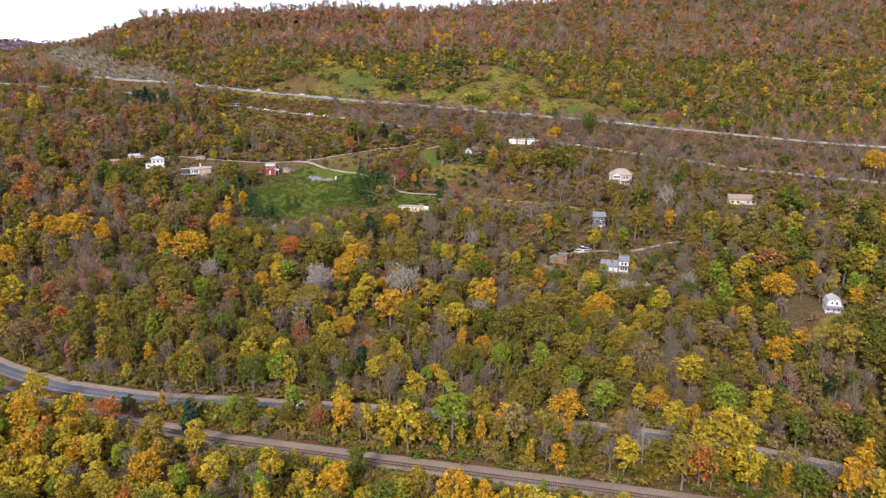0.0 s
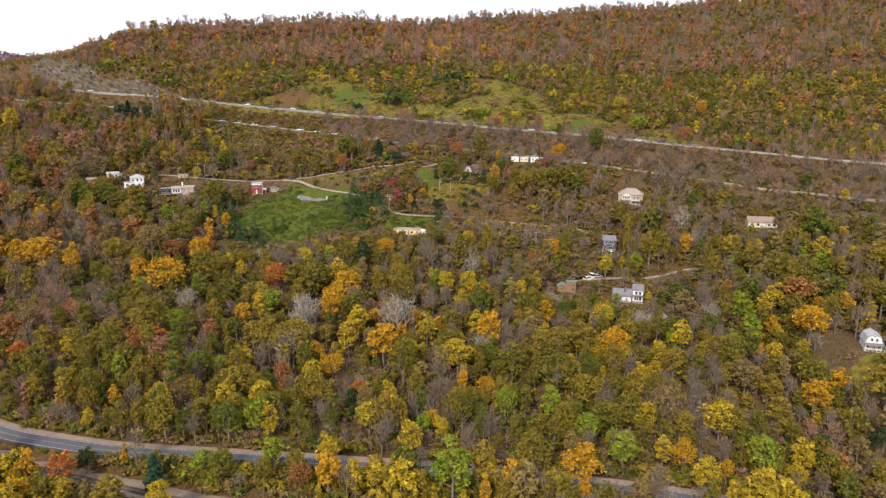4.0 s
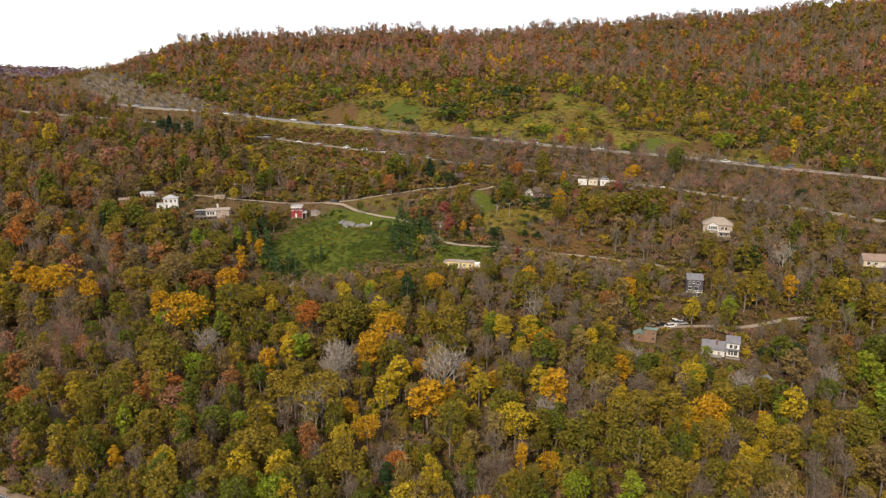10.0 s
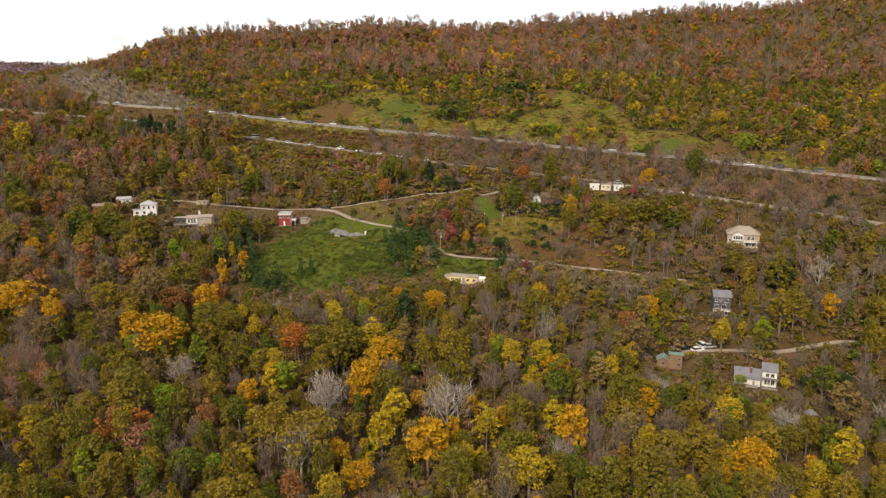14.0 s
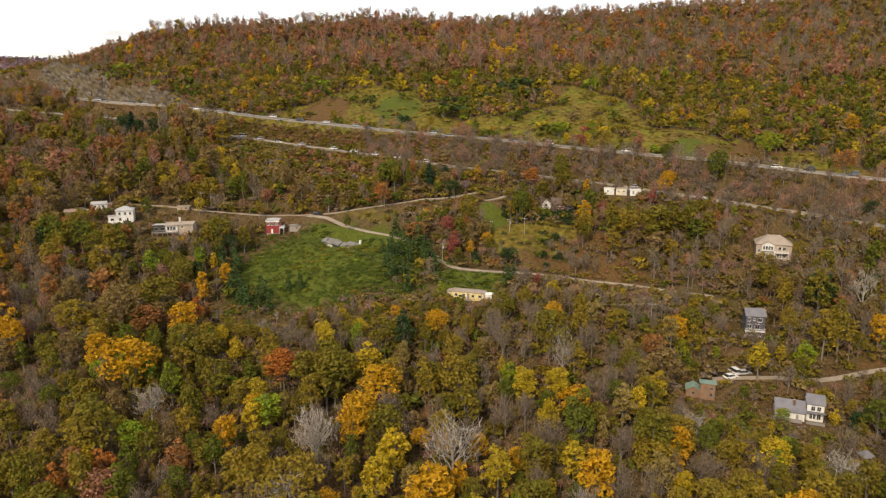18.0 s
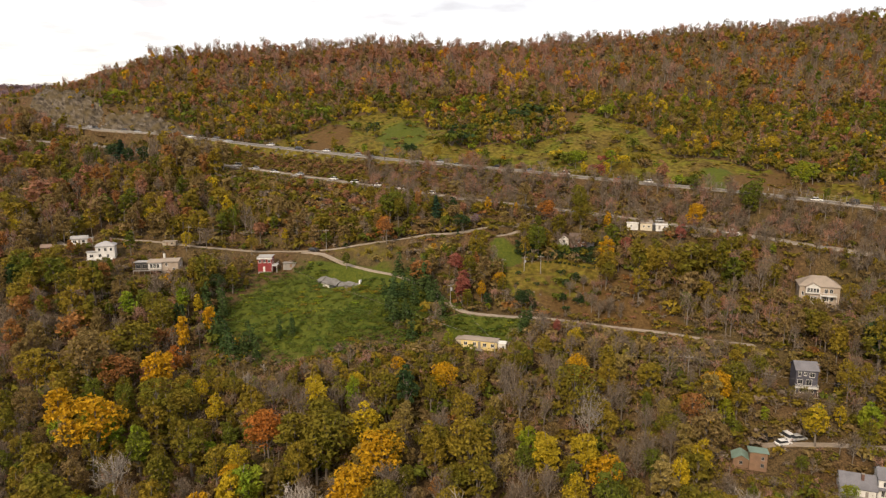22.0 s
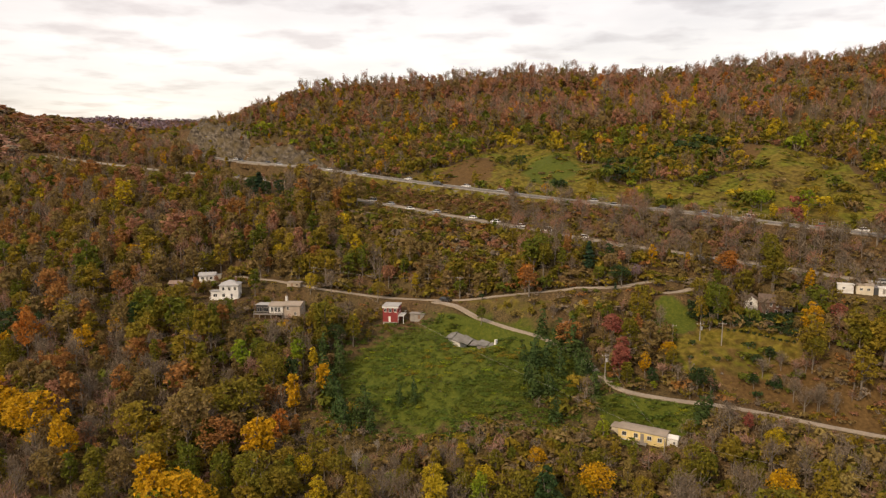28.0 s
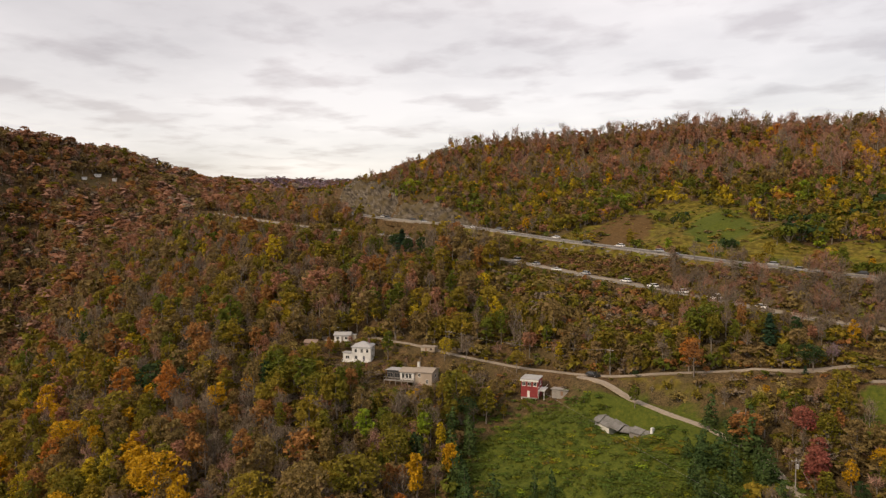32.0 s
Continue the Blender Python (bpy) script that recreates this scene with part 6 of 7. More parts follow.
def build_houses():
    # white house on the western spur
    e = site("white_house", "white two-storey house with a low grey hip roof among trees", -165, 388.5, 22, size=(0.8, 0.86, 0.92))
    wing(e, 1, 0, 8.5, 7.5, 5.6, WHITE, SHINGLE_PALE, 1.7, "hip", windows=[("f", -2.5, 3.5, 1.0, 1.3), ("f", 0.2, 3.5, 1.0, 1.3), ("f", 2.7, 3.5, 1.0, 1.3), ("f", -2.4, 0.9, 1.2, 1.3), ("r", 0, 3.5, 1.0, 1.3), ("r", 0, 0.9, 1.0, 1.3)], doors=[("f", 1.2, 0.0, NAVY)])
    wing(e, -5.3, -1.2, 4.0, 5.0, 2.8, WHITE, SHINGLE_PALE, 0.5, "shed", windows=[("f", 0, 1.0, 1.6, 1.1)])
    deck(e, -7.3, -5.8, 4.5, -3.76, 0.2, WHITE, -2.4)
    chimney(e, 3.4, 1.0, 6.0, 8.3)
    # tan house with porch
    e = site("tan_house", "long cream house with low pale roof and grey porch", -139.5, 383, 12, size=(0.87, 0.95, 0.98))
    wing(e, 5.2, 0.4, 7.0, 7.5, 4.6, TAN, SHINGLE_TAN, 0.7, "gable", windows=[("f", 1.6, 0.9, 0.8, 1.2), ("r", 0, 2.4, 1.0, 1.2), ("f", -1.5, 3.0, 0.8, 1.0)])
    wing(e, -1.1, -0.3, 5.6, 7.0, 2.7, WHITE, SHINGLE_TAN, 0.8, "gable", base=1.7, windows=[("f", -1.5, 2.4, 1.0, 1.5), ("f", -0.1, 2.4, 1.0, 1.5), ("f", 1.3, 2.4, 1.0, 1.5)])
    wing(e, -7.2, 0.6, 5.6, 5.6, 2.4, PLASTIC_DARK, SHINGLE_PALE, 0.5, "shed", base=1.5, windows=[("f", -1.4, 2.0, 1.9, 1.4), ("f", 1.4, 2.0, 1.9, 1.4)], trim=GREYWOOD)
    deck(e, -10.0, -5.2, 2.0, -3.84, 1.6, GREYWOOD, -2.2)
    chimney(e, 1.9, 0.8, 4.8, 7.2, WHITE)
    # small white cottage at the spur's end
    e = site("white_cottage", "small white cottage with a shallow pale roof beside a driveway", -183.5, 402, 28)
    wing(e, 0, 0, 7.5, 5.0, 2.7, WHITE, SHINGLE_PALE, 0.9, "gable", windows=[("f", -2.2, 1.0, 1.2, 1.0), ("f", 1.8, 1.0, 1.2, 1.0)], doors=[("f", 0, 0.0, GREYWOOD)])
    wing(e, 5.0, 0.5, 2.4, 3.4, 2.3, CREAM, SHINGLE_PALE, 0.4, "shed")
    # brown shed below the driveway loop
    e = site("brown_shed", "low weathered brown shed below the curved driveway", -190.5, 391.5, 24, "shed", size=(0.72, 0.8, 0.8))
    wing(e, 0, 0, 6.5, 4.4, 2.2, BROWNWOOD, ROOF_BROWN, 1.1, "gable", windows=[("f", 1.6, 0.9, 0.8, 0.8)], doors=[("f", -1.2, 0.0, GREYWOOD)])
    # stone outbuilding by the lane
    e = site("stone_outbuilding", "low tan fieldstone outbuilding with a flat roof beside the lane", -142.5, 398.5, 8, "outbuilding", size=(0.7, 0.7, 0.62))
    wing(e, 0, 0, 7.5, 4.0, 2.4, STONE, SHINGLE_TAN, 0.4, "flat", windows=[("f", 1.8, 0.9, 0.9, 0.9)], doors=[("f", -1.0, 0.0, BROWNWOOD)], trim=BROWNWOOD)
    # red house
    e = site("red_house", "tall red house with white trim above the green field", -97.5, 384, 8)
    wing(e, 0, 0, 6.4, 6.6, 6.2, RED, SHINGLE_PALE, 0.5, "flat", windows=[("f", -2.1, 4.3, 1.1, 1.1), ("f", 0, 4.3, 1.1, 1.1), ("f", 2.1, 4.3, 1.1, 1.1), ("r", 0.5, 4.2, 1.1, 1.1), ("r", -1.5, 1.2, 1.0, 1.2)], doors=[("f", -0.3, 0.6, WHITE)])
    part("fascia", Geo().box(-3.5, -3.62, 5.7, 3.5, -3.48, 6.2), WHITE, e)
    deck(e, 3.2, -3.3, 5.6, 2.5, 3.0, WHITE, -1.4)
    for x in (-2.6, 0, 2.6):
        part("pier", Geo().box(x - 0.2, -4.3, -1.5, x + 0.2, -3.9, 0.5), WHITE, e)
    part("stoop", Geo().box(-3.0, -4.4, 0.42, 3.0, -3.33, 0.6), GREYWOOD, e)
    e = site("tin_shed", "low weathered grey shed beside the red house", -87.5, 382.5, 4, "shed", size=(0.8, 0.8, 0.62))
    wing(e, 0, 0, 6.0, 4.0, 2.3, GREYWOOD, GREYWOOD, 0.5, "shed", doors=[("f", 0.8, 0.0, BROWNWOOD)])
    # overgrown ruin in the field
    e = site("overgrown_ruin", "overgrown roofed ruin with grey shingles and a white end chimney", -65, 371, -18, "ruin", size=(1, 1, 1.05))
    xs = [-9.2, -6.4, -3.4, -0.6, 2.4, 5.6, 9.0]
    ridge, eave = [3.0, 3.7, 3.2, 2.2, 2.5, 2.2, 3.0], [2.1, 2.4, 1.7, 1.2, 1.5, 1.4, 2.0]
    for k in range(6):
        for side in (-1, 1):
            deep = 3.4 if k < 3 else 2.4
            low = [(xs[k], side * deep, eave[k]), (xs[k + 1], side * deep * 0.95, eave[k + 1]), (xs[k + 1], 0, ridge[k + 1]), (xs[k], 0, ridge[k])]
            drop = (0.0, 0.3, -0.1, 0.25, -0.15, 0.1)[k] + (0.15 if side > 0 else 0)
            low = [(x, y, z - drop) for x, y, z in low]
            part("roof_slab", Geo().hull(low, [(x, y, z + 0.14) for x, y, z in low]), RUIN_ROOF, e)
    part("wall", Geo().box(-8.6, -2.9, -1.2, -3.6, 2.6, 1.65), WHITE, e)
    part("wall", Geo().box(2.0, -2.0, -1.2, 8.2, 1.9, 1.3), GREYWOOD, e)
    part("end_wall", Geo().box(8.2, -2.0, -1.0, 8.75, -0.9, 3.9), WHITE, e)
    part("porch_post", Geo().box(-7.6, -3.4, -1.0, -7.4, -3.2, 2.2), WHITE, e)
    # yellow trailer home
    e = site("yellow_trailer_home", "long pale yellow trailer home with a flat roof and steps", -13.5, 335, -14, size=(0.95, 1, 1))
    wing(e, 0, 0, 12.0, 4.0, 2.8, YELLOW, SHINGLE_TAN, 0.35, "gable", over=0.25, windows=[("f", -4.4, 1.2, 1.0, 0.9), ("f", -1.4, 1.2, 0.9, 1.0), ("f", 2.0, 1.2, 1.0, 0.9), ("f", 4.6, 1.2, 1.0, 0.9)], doors=[("f", 0.2, 0.4, GREYWOOD)])
    deck(e, -1.6, -3.6, 1.6, -2.02, 0.4, GREYWOOD, -1.6)
    wing(e, -7.0, 0.4, 2.0, 3.0, 2.3, CREAM, SHINGLE_TAN, 0.2, "flat")
    part("skirting", Geo().box(-6.05, -2.06, -1.2, -1.7, -2.01, 0.3), WHITE, e)
    e = site("white_shed", "small white shed at the end of the trailer home", -6.6, 333.2, -14, "shed")
    wing(e, 0, 0, 3.0, 2.8, 2.1, WHITE, WHITE, 0.5, "gable", windows=[("f", 0.5, 0.8, 0.6, 0.6)], over=0.15)
    # large tan house
    e = site("large_tan_house", "large tan three-level house with a hip roof and white bay", 100.4, 368, -15, size=(0.76, 0.8, 0.88))
    wing(e, 0, 0, 16.0, 10.5, 8.2, TAN, SHINGLE_TAN, 3.3, "hip", over=0.6, windows=[("f", -6.6, 4.4, 0.8, 1.4), ("f", 2.2, 2.6, 1.0, 1.5), ("f", 3.6, 2.6, 1.0, 1.5), ("f", 5.0, 2.6, 1.0, 1.5), ("f", 2.6, 5.7, 1.2, 1.5), ("f", 4.6, 5.7, 1.2, 1.5), ("r", -2, 5.4, 1.0, 1.4), ("r", 2, 5.4, 1.0, 1.4), ("l", 0, 5.4, 1.0, 1.4)])
    wing(e, -2.8, -5.9, 5.6, 1.3, 2.6, WHITE, SHINGLE_TAN, 1.5, "gable", along_x=False, base=5.4, over=0.3, windows=[("f", -1.8, 6.0, 0.9, 1.5), ("f", -0.6, 6.0, 0.9, 1.5), ("f", 0.6, 6.0, 0.9, 1.5), ("f", 1.8, 6.0, 0.9, 1.5)])
    wing(e, -2.8, -5.7, 5.2, 0.9, 2.4, TAN, SHINGLE_TAN, 0.1, "flat", base=2.4, windows=[("f", -1.2, 3.0, 0.9, 1.4), ("f", 0.0, 3.0, 0.9, 1.4), ("f", 1.2, 3.0, 0.9, 1.4)])
    deck(e, 0.3, -7.3, 6.6, -5.28, 5.0, WHITE, -1.0)
    deck(e, -9.0, -8.9, 0.2, -6.6, 1.9, WHITE, -1.6)
    part("pillar", Geo().box(0.1, -6.9, -1.5, 0.6, -6.5, 5.6), WHITE, e)
    # slate-blue house
    e = site("slate_blue_house", "tall slate-blue house with white windows and a balcony", 79.8, 326, -7, size=(0.74, 0.78, 0.86))
    wing(e, 0, 0, 7.8, 7.0, 8.4, NAVY, SHINGLE_GREY, 2.0, "gable", windows=[("f", -2.6, 6.3, 1.0, 1.3), ("f", -0.6, 6.6, 0.9, 0.9), ("f", 1.8, 6.1, 1.7, 1.4), ("f", -2.3, 3.6, 1.7, 1.4), ("f", 0.9, 3.2, 1.9, 1.9), ("f", -2.0, 0.6, 1.2, 1.6), ("f", 0.2, 0.6, 1.4, 1.8), ("f", 2.2, 0.6, 1.2, 1.6), ("r", 0, 4.0, 0.9, 1.3)])
    deck(e, -4.2, -5.2, 3.9, -3.52, 2.7, WHITE, -1.0)
    chimney(e, 4.3, -1.0, -1.0, 9.9, BRICK, 0.4)
    part("garden_wall", Geo().box(-5.0, -7.6, -2.5, 5.5, -7.1, 0.3), STONE, e)
    # grey-roofed white house
    e = site("grey_roofed_house", "white house with a long grey shingle roof and two-storey wing", 79.8, 288, -17, size=(0.69, 0.78, 0.84))
    wing(e, -3.6, 0, 10.6, 8.0, 2.9, WHITE, SHINGLE_GREY, 2.6, "gable", windows=[("f", -3.6, 1.0, 1.2, 1.1), ("f", -0.8, 1.0, 1.2, 1.1), ("l", 0, 1.0, 1.4, 1.2)], doors=[("f", 2.6, 0.0, GREYWOOD)])
    wing(e, 5.4, 1.0, 6.0, 7.0, 6.0, WHITE, SHINGLE_GREY, 2.0, "gable", windows=[("f", -0.9, 3.7, 1.3, 1.4), ("f", 1.2, 3.7, 1.3, 1.4), ("f", -1.4, 0.8, 0.9, 1.8), ("f", -0.2, 0.8, 0.9, 1.8), ("f", 1.4, 0.8, 1.3, 1.8), ("r", 0, 3.7, 1.0, 1.4)])
    wing(e, 5.4, -3.1, 6.2, 1.1, 0.25, GREYWOOD, SHINGLE_GREY, 0.5, "flat", base=2.9, over=0.1)
    deck(e, -9.6, -6.9, 0.6, -4.02, 0.5, GREYWOOD, -2.4)
    deck(e, 2.2, -5.6, 8.8, -3.66, 0.1, GREYWOOD, -2.4)
    chimney(e, -2.2, -1.6, 3.4, 6.2)
    e = site("small_hip_shed", "small shed with a grey pyramid roof below the white house", 89, 270, 10, "shed")
    wing(e, 0, 0, 3.0, 3.0, 2.2, BROWNWOOD, SHINGLE_GREY, 1.4, "hip")
    # green-roofed cabin
    e = site("green_roofed_cabin", "brown timber cabin with green metal roofs beside parked cars", 55.9, 297.5, -14, "cabin", size=(0.75, 0.8, 0.86))
    wing(e, 2.2, 0, 5.4, 5.0, 4.8, BROWNWOOD, ROOF_GREEN, 0.8, "shed", windows=[("f", 1.3, 1.2, 0.9, 1.0), ("f", 1.3, 3.4, 0.8, 0.9)], trim=GREYWOOD)
    wing(e, -3.0, 0.6, 5.0, 4.6, 2.6, BROWNWOOD, ROOF_GREEN, 1.2, "gable", along_x=False, windows=[("f", 0, 1.0, 0.9, 0.9)], trim=GREYWOOD)
    deck(e, -5.5, -4.2, 2.0, -2.55, -0.3, BROWNWOOD, -2.2)
    # brick house above the terrace
    e = site("brick_house", "red-brown brick house behind trees above a dark terrace", 20, 393, -6, size=(0.62, 0.75, 0.82))
    wing(e, 3.5, 0, 10.5, 8.0, 4.9, BRICK, ROOF_UMBER, 2.2, "gable", windows=[("f", -2.8, 3.4, 1.0, 1.3), ("f", 0.2, 3.4, 1.0, 1.3), ("f", 2.8, 3.4, 1.0, 1.3), ("f", -1.4, 0.7, 1.2, 1.5), ("f", 2.4, 0.7, 1.2, 1.5)])
    wing(e, -5.2, 0.8, 6.0, 6.0, 3.0, WHITE, ROOF_UMBER, 1.5, "gable", along_x=False, base=1.8, windows=[("f", 0.0, 2.9, 1.2, 1.2), ("f", 0.0, 5.0, 0.7, 0.7)])
    wing(e, 10.9, -1.0, 4.0, 5.0, 2.5, GREYWOOD, SHINGLE_GREY, 0.5, "shed", windows=[("f", 0, 0.9, 1.6, 1.2)])
    deck(e, -8.2, -5.0, -2.2, -2.22, 1.8, GREYWOOD, -1.5)
    # white trailers under the lower carriageway
    e = site("white_trailer_row", "row of white and cream trailer units below the highway", 47.3, 396, -9, "trailer", size=(0.78, 0.8, 0.70))
    wing(e, -5.6, 0, 5.4, 3.4, 3.0, WHITE, WHITE, 0.2, "flat", windows=[("f", -0.6, 1.2, 0.8, 0.8)], over=0.1)
    wing(e, 0.8, 0, 5.6, 3.6, 3.3, CREAM, SHINGLE_TAN, 0.5, "gable", windows=[("f", -1.2, 1.2, 0.9, 0.9), ("f", 1.2, 1.2, 0.9, 0.9)], over=0.2)
    wing(e, 4.4, 0.3, 1.5, 3.2, 2.5, PLASTIC_DARK, SHINGLE_GREY, 0.2, "flat", over=0.1)
    wing(e, 8.6, 0, 6.6, 3.4, 2.6, WHITE, WHITE, 0.2, "flat", windows=[("f", 0.9, 1.1, 0.8, 0.8)], doors=[("f", -1.6, 0.2, GREYWOOD)], over=0.1)
    # long brown-roofed house
    e = site("brown_roofed_house", "long cream house with a brown roof in deep shade", 154, 334.5, -12, size=(0.86, 0.86, 0.9))
    wing(e, 0, 0, 15.0, 8.0, 3.0, CREAM, ROOF_BROWN, 2.2, "gable", windows=[("f", -5.4, 1.0, 1.3, 1.2), ("f", -2.4, 1.0, 1.3, 1.2), ("f", 3.2, 1.0, 1.3, 1.2), ("f", 5.8, 1.0, 1.3, 1.2)], doors=[("f", 0.6, 0.0, WHITE)])
    deck(e, -1.0, -7.0, 8.0, -4.02, 0.0, PLASTIC_DARK, -2.4)
    # white gambrel house
    e = site("gambrel_house", "white gambrel-roofed house with a long veranda above a lawn", 150, 236.5, -18, size=(0.72, 0.72, 0.8))
    wing(e, 0, 0, 7.6, 9.0, 2.9, WHITE, SHINGLE_PALE, 0.2, "flat", windows=[("f", -2.4, 0.9, 1.0, 1.4), ("f", 2.4, 0.9, 1.0, 1.4)], doors=[("f", 0, 0.0, GREYWOOD)])
    prof = [(-3.9, 3.1), (-2.9, 5.6), (0, 7.0), (2.9, 5.6), (3.9, 3.1)]
    part("gable", Geo().hull([(x * 0.93, -4.4, z) for x, z in prof], [(x * 0.93, 4.4, z) for x, z in prof]), WHITE, e)
    for (x0, z0), (x1, z1) in zip(prof[:-1], prof[1:]):
        r = [(x0, -4.9, z0), (x1, -4.9, z1), (x1, 4.9, z1), (x0, 4.9, z0)]
        part("roof", Geo().hull(r, [(x * 1.04, y, z + 0.18) for x, y, z in r]), SHINGLE_PALE, e)
    for u in (-1.1, 1.1):
        window(e, "f", u, 3.9, 0.9, 1.3, 7.6, 8.84)
    window(e, "f", 0, 5.7, 0.7, 0.6, 7.6, 8.84)
    part("veranda_roof", Geo().hull([(-4.2, -7.0, 2.5), (4.2, -7.0, 2.5), (4.2, -4.52, 3.0), (-4.2, -4.52, 3.0)], [(-4.2, -7.0, 2.65), (4.2, -7.0, 2.65), (4.2, -4.52, 3.15), (-4.2, -4.52, 3.15)]), SHINGLE_GREY, e)
    for i in range(6):
        x = -4.0 + 1.6 * i
        part("veranda_post", Geo().box(x - 0.09, -6.9, -1.0, x + 0.09, -6.72, 2.5), WHITE, e)
    deck(e, -4.2, -7.0, 4.2, -4.52, -0.05, WHITE, -1.2)
    e = site("garden_shed", "small grey garden shed beside the gambrel house", 160, 241, -18, "shed")
    wing(e, 0, 0, 3.6, 3.0, 2.2, GREYWOOD, SHINGLE_PALE, 0.5, "shed")
    # houses on the far western hill
    for (x, y), w in zip(HILL_SITES, (12, 9, 8)):
        e = site("hill_house", "pale low house in a clearing on the far hill", x, y, 60, size=(0.45, 0.5, 0.45))
        wing(e, 0, 0, w, 7, 3, WHITE, SHINGLE_PALE, 1.4, "gable", windows=[("f", -2.5, 1.0, 1.3, 1.2), ("f", 2.5, 1.0, 1.3, 1.2)], doors=[("f", 0, 0.0)])


build_houses()


# ---------------------------------------------------------------- vehicles
CAR_MESH = {}


def car(x, y, z, turn, colour="white", van=False, label=None, group=""):
    """A parked or waiting car: body, glasshouse, four wheels with rims, lamps."""
    key = (colour, van)
    if key not in CAR_MESH:
        L, Wd, top = (2.35, 0.92, 1.95) if van else (2.2, 0.88, 1.45)
        waist = 1.0 if van else 0.88
        body = Geo()
        side = [(-L, 0.35), (-L, waist - 0.1), (-L + 0.25, waist), (L - 1.1, waist), (L - 0.1, waist - 0.2), (L, 0.5), (L - 0.05, 0.3), (-L + 0.1, 0.28)]
        body.hull([(a, -Wd, b) for a, b in side], [(a, Wd, b) for a, b in side])
        cab = [(-L + 0.25, waist), (L - 1.15, waist), (L - 1.7, top), (-L + (0.35 if van else 0.8), top)]
        inner = Geo().hull([(a, -Wd + 0.06, b) for a, b in cab[:2]] + [(a, -Wd + 0.18, b) for a, b in cab[2:]], [(a, Wd - 0.06, b) for a, b in cab[:2]] + [(a, Wd - 0.18, b) for a, b in cab[2:]])
        roof = Geo().hull([(cab[3][0], -Wd + 0.16, top), (cab[2][0], -Wd + 0.16, top), (cab[2][0], Wd - 0.16, top), (cab[3][0], Wd - 0.16, top)],
                          [(cab[3][0] + 0.1, -Wd + 0.24, top + 0.07), (cab[2][0] - 0.1, -Wd + 0.24, top + 0.07), (cab[2][0] - 0.1, Wd - 0.24, top + 0.07), (cab[3][0] + 0.1, Wd - 0.24, top + 0.07)])
        parts = [("body", body, PAINTS[colour], (0, 0, 0)), ("glasshouse", inner, GLASS, (0, 0, 0)), ("roof", roof, PAINTS[colour], (0, 0, 0))]
        for sx in (-1.35, 1.35):
            for sy in (-1, 1):
                parts.append(("wheel", Geo().rod((0, -0.11, 0), (0, 0.11, 0), 0.33, sides=12), RUBBER, (sx, sy * (Wd - 0.08), 0.33)))
                parts.append(("rim", Geo().rod((0, 0.0, 0), (0, sy * 0.125, 0), 0.19, sides=10), CHROME, (sx, sy * (Wd - 0.08), 0.33)))
        for sy in (-0.62, 0.62):
            parts.append(("headlight", Geo().box(L - 0.1, sy - 0.16, 0.55, L + 0.01, sy + 0.16, 0.68), CHROME, (0, 0, 0)))
            parts.append(("tail_light", Geo().box(-L - 0.015, sy - 0.14, 0.6, -L + 0.05, sy + 0.14, 0.76), LAMP_RED, (0, 0, 0)))
        made = []
        for pn, g, mat, at in parts:
            m = g.mesh(pn)
            m.materials.append(mat)
            made.append((pn, m, at))
        CAR_MESH[key] = made
    e = thing("van" if van else "car", label or (f"{colour} van on the pale highway" if van else f"{colour} car on the pale highway"), "van" if van else "car", (x, y, z), turn, group)
    wheel = None
    for pn, m, at in CAR_MESH[key]:
        o = new(pn, m)
        o.parent, o.location = e, at
        if pn == "wheel":
            wheel = o
        if pn == "rim":
            o.parent, o.location = wheel, (0, 0, 0)
    return e


def traffic():
    rng = np.random.default_rng(8)
    colours = ["white", "silver", "black", "grey", "red", "blue", "white", "silver", "white", "grey"]
    for line, lanes, x0, x1, count in ((upper_line, (-4.2, -1.6, 2.2, 4.6), -290, 150, 26), (lower_line, (-2.0, 1.8), -260, -30, 17), (lower_line, (-2.0, 1.8), 0, 150, 4)):
        for k in range(count):
            x = x0 + (x1 - x0) * (k + rng.uniform(0.1, 0.9)) / count
            i = int(np.argmin(np.abs(line[:, 0] - x)))
            i = min(max(i, 1), len(line) - 2)
            d = lanes[int(rng.integers(0, len(lanes)))]
            p = offset(line[i - 1:i + 2], d)[1]
            t = line[i + 1] - line[i - 1]
            turn = math.degrees(math.atan2(t[1], t[0])) + (180 if d > 0 else 0)
            car(p[0], p[1], p[2] + 0.30, turn, colours[int(rng.integers(0, 10))], rng.random() < 0.2, group="highway traffic")


traffic()
i = int(np.argmin(np.abs(river_line[:, 0] + 48)))
car(*river_line[i][:2], river_line[i][2] + 0.25, 172, "white", label="white car on the dark river road")
for x, y, turn, c, v in ((66, 303, 20, "white", False), (68, 306.5, 110, "white", True), (63.5, 307, 35, "black", False), (70.5, 305, 15, "silver", False)):
    car(x, y, h1(x, y) + 0.12, turn, c, v, f"{c} {'van' if v else 'car'} parked beside the green-roofed cabin", "cars parked by the cabin")
car(-80, 389.6, h1(-80, 389.6) + 0.05, -20, "black", label="dark car parked beside the gravel lane")
car(89, 322, h1(89, 322) + 0.05, -15, "black", label="black car parked beside the slate-blue house")
car(85, 376, h1(85, 376) + 0.05, 40, "grey", label="grey car parked on the forecourt of the tan house")
car(166, 246, h1(166, 246) + 0.05, 60, "silver", label="silver car parked beside the gambrel house")
for x, y, turn, c in ((-197, 409.5, 10, "white"), (-193, 411.2, 160, "silver")):
    car(x, y, h1(x, y) + 0.05, turn, c, label=f"{c} car parked behind the white cottage")


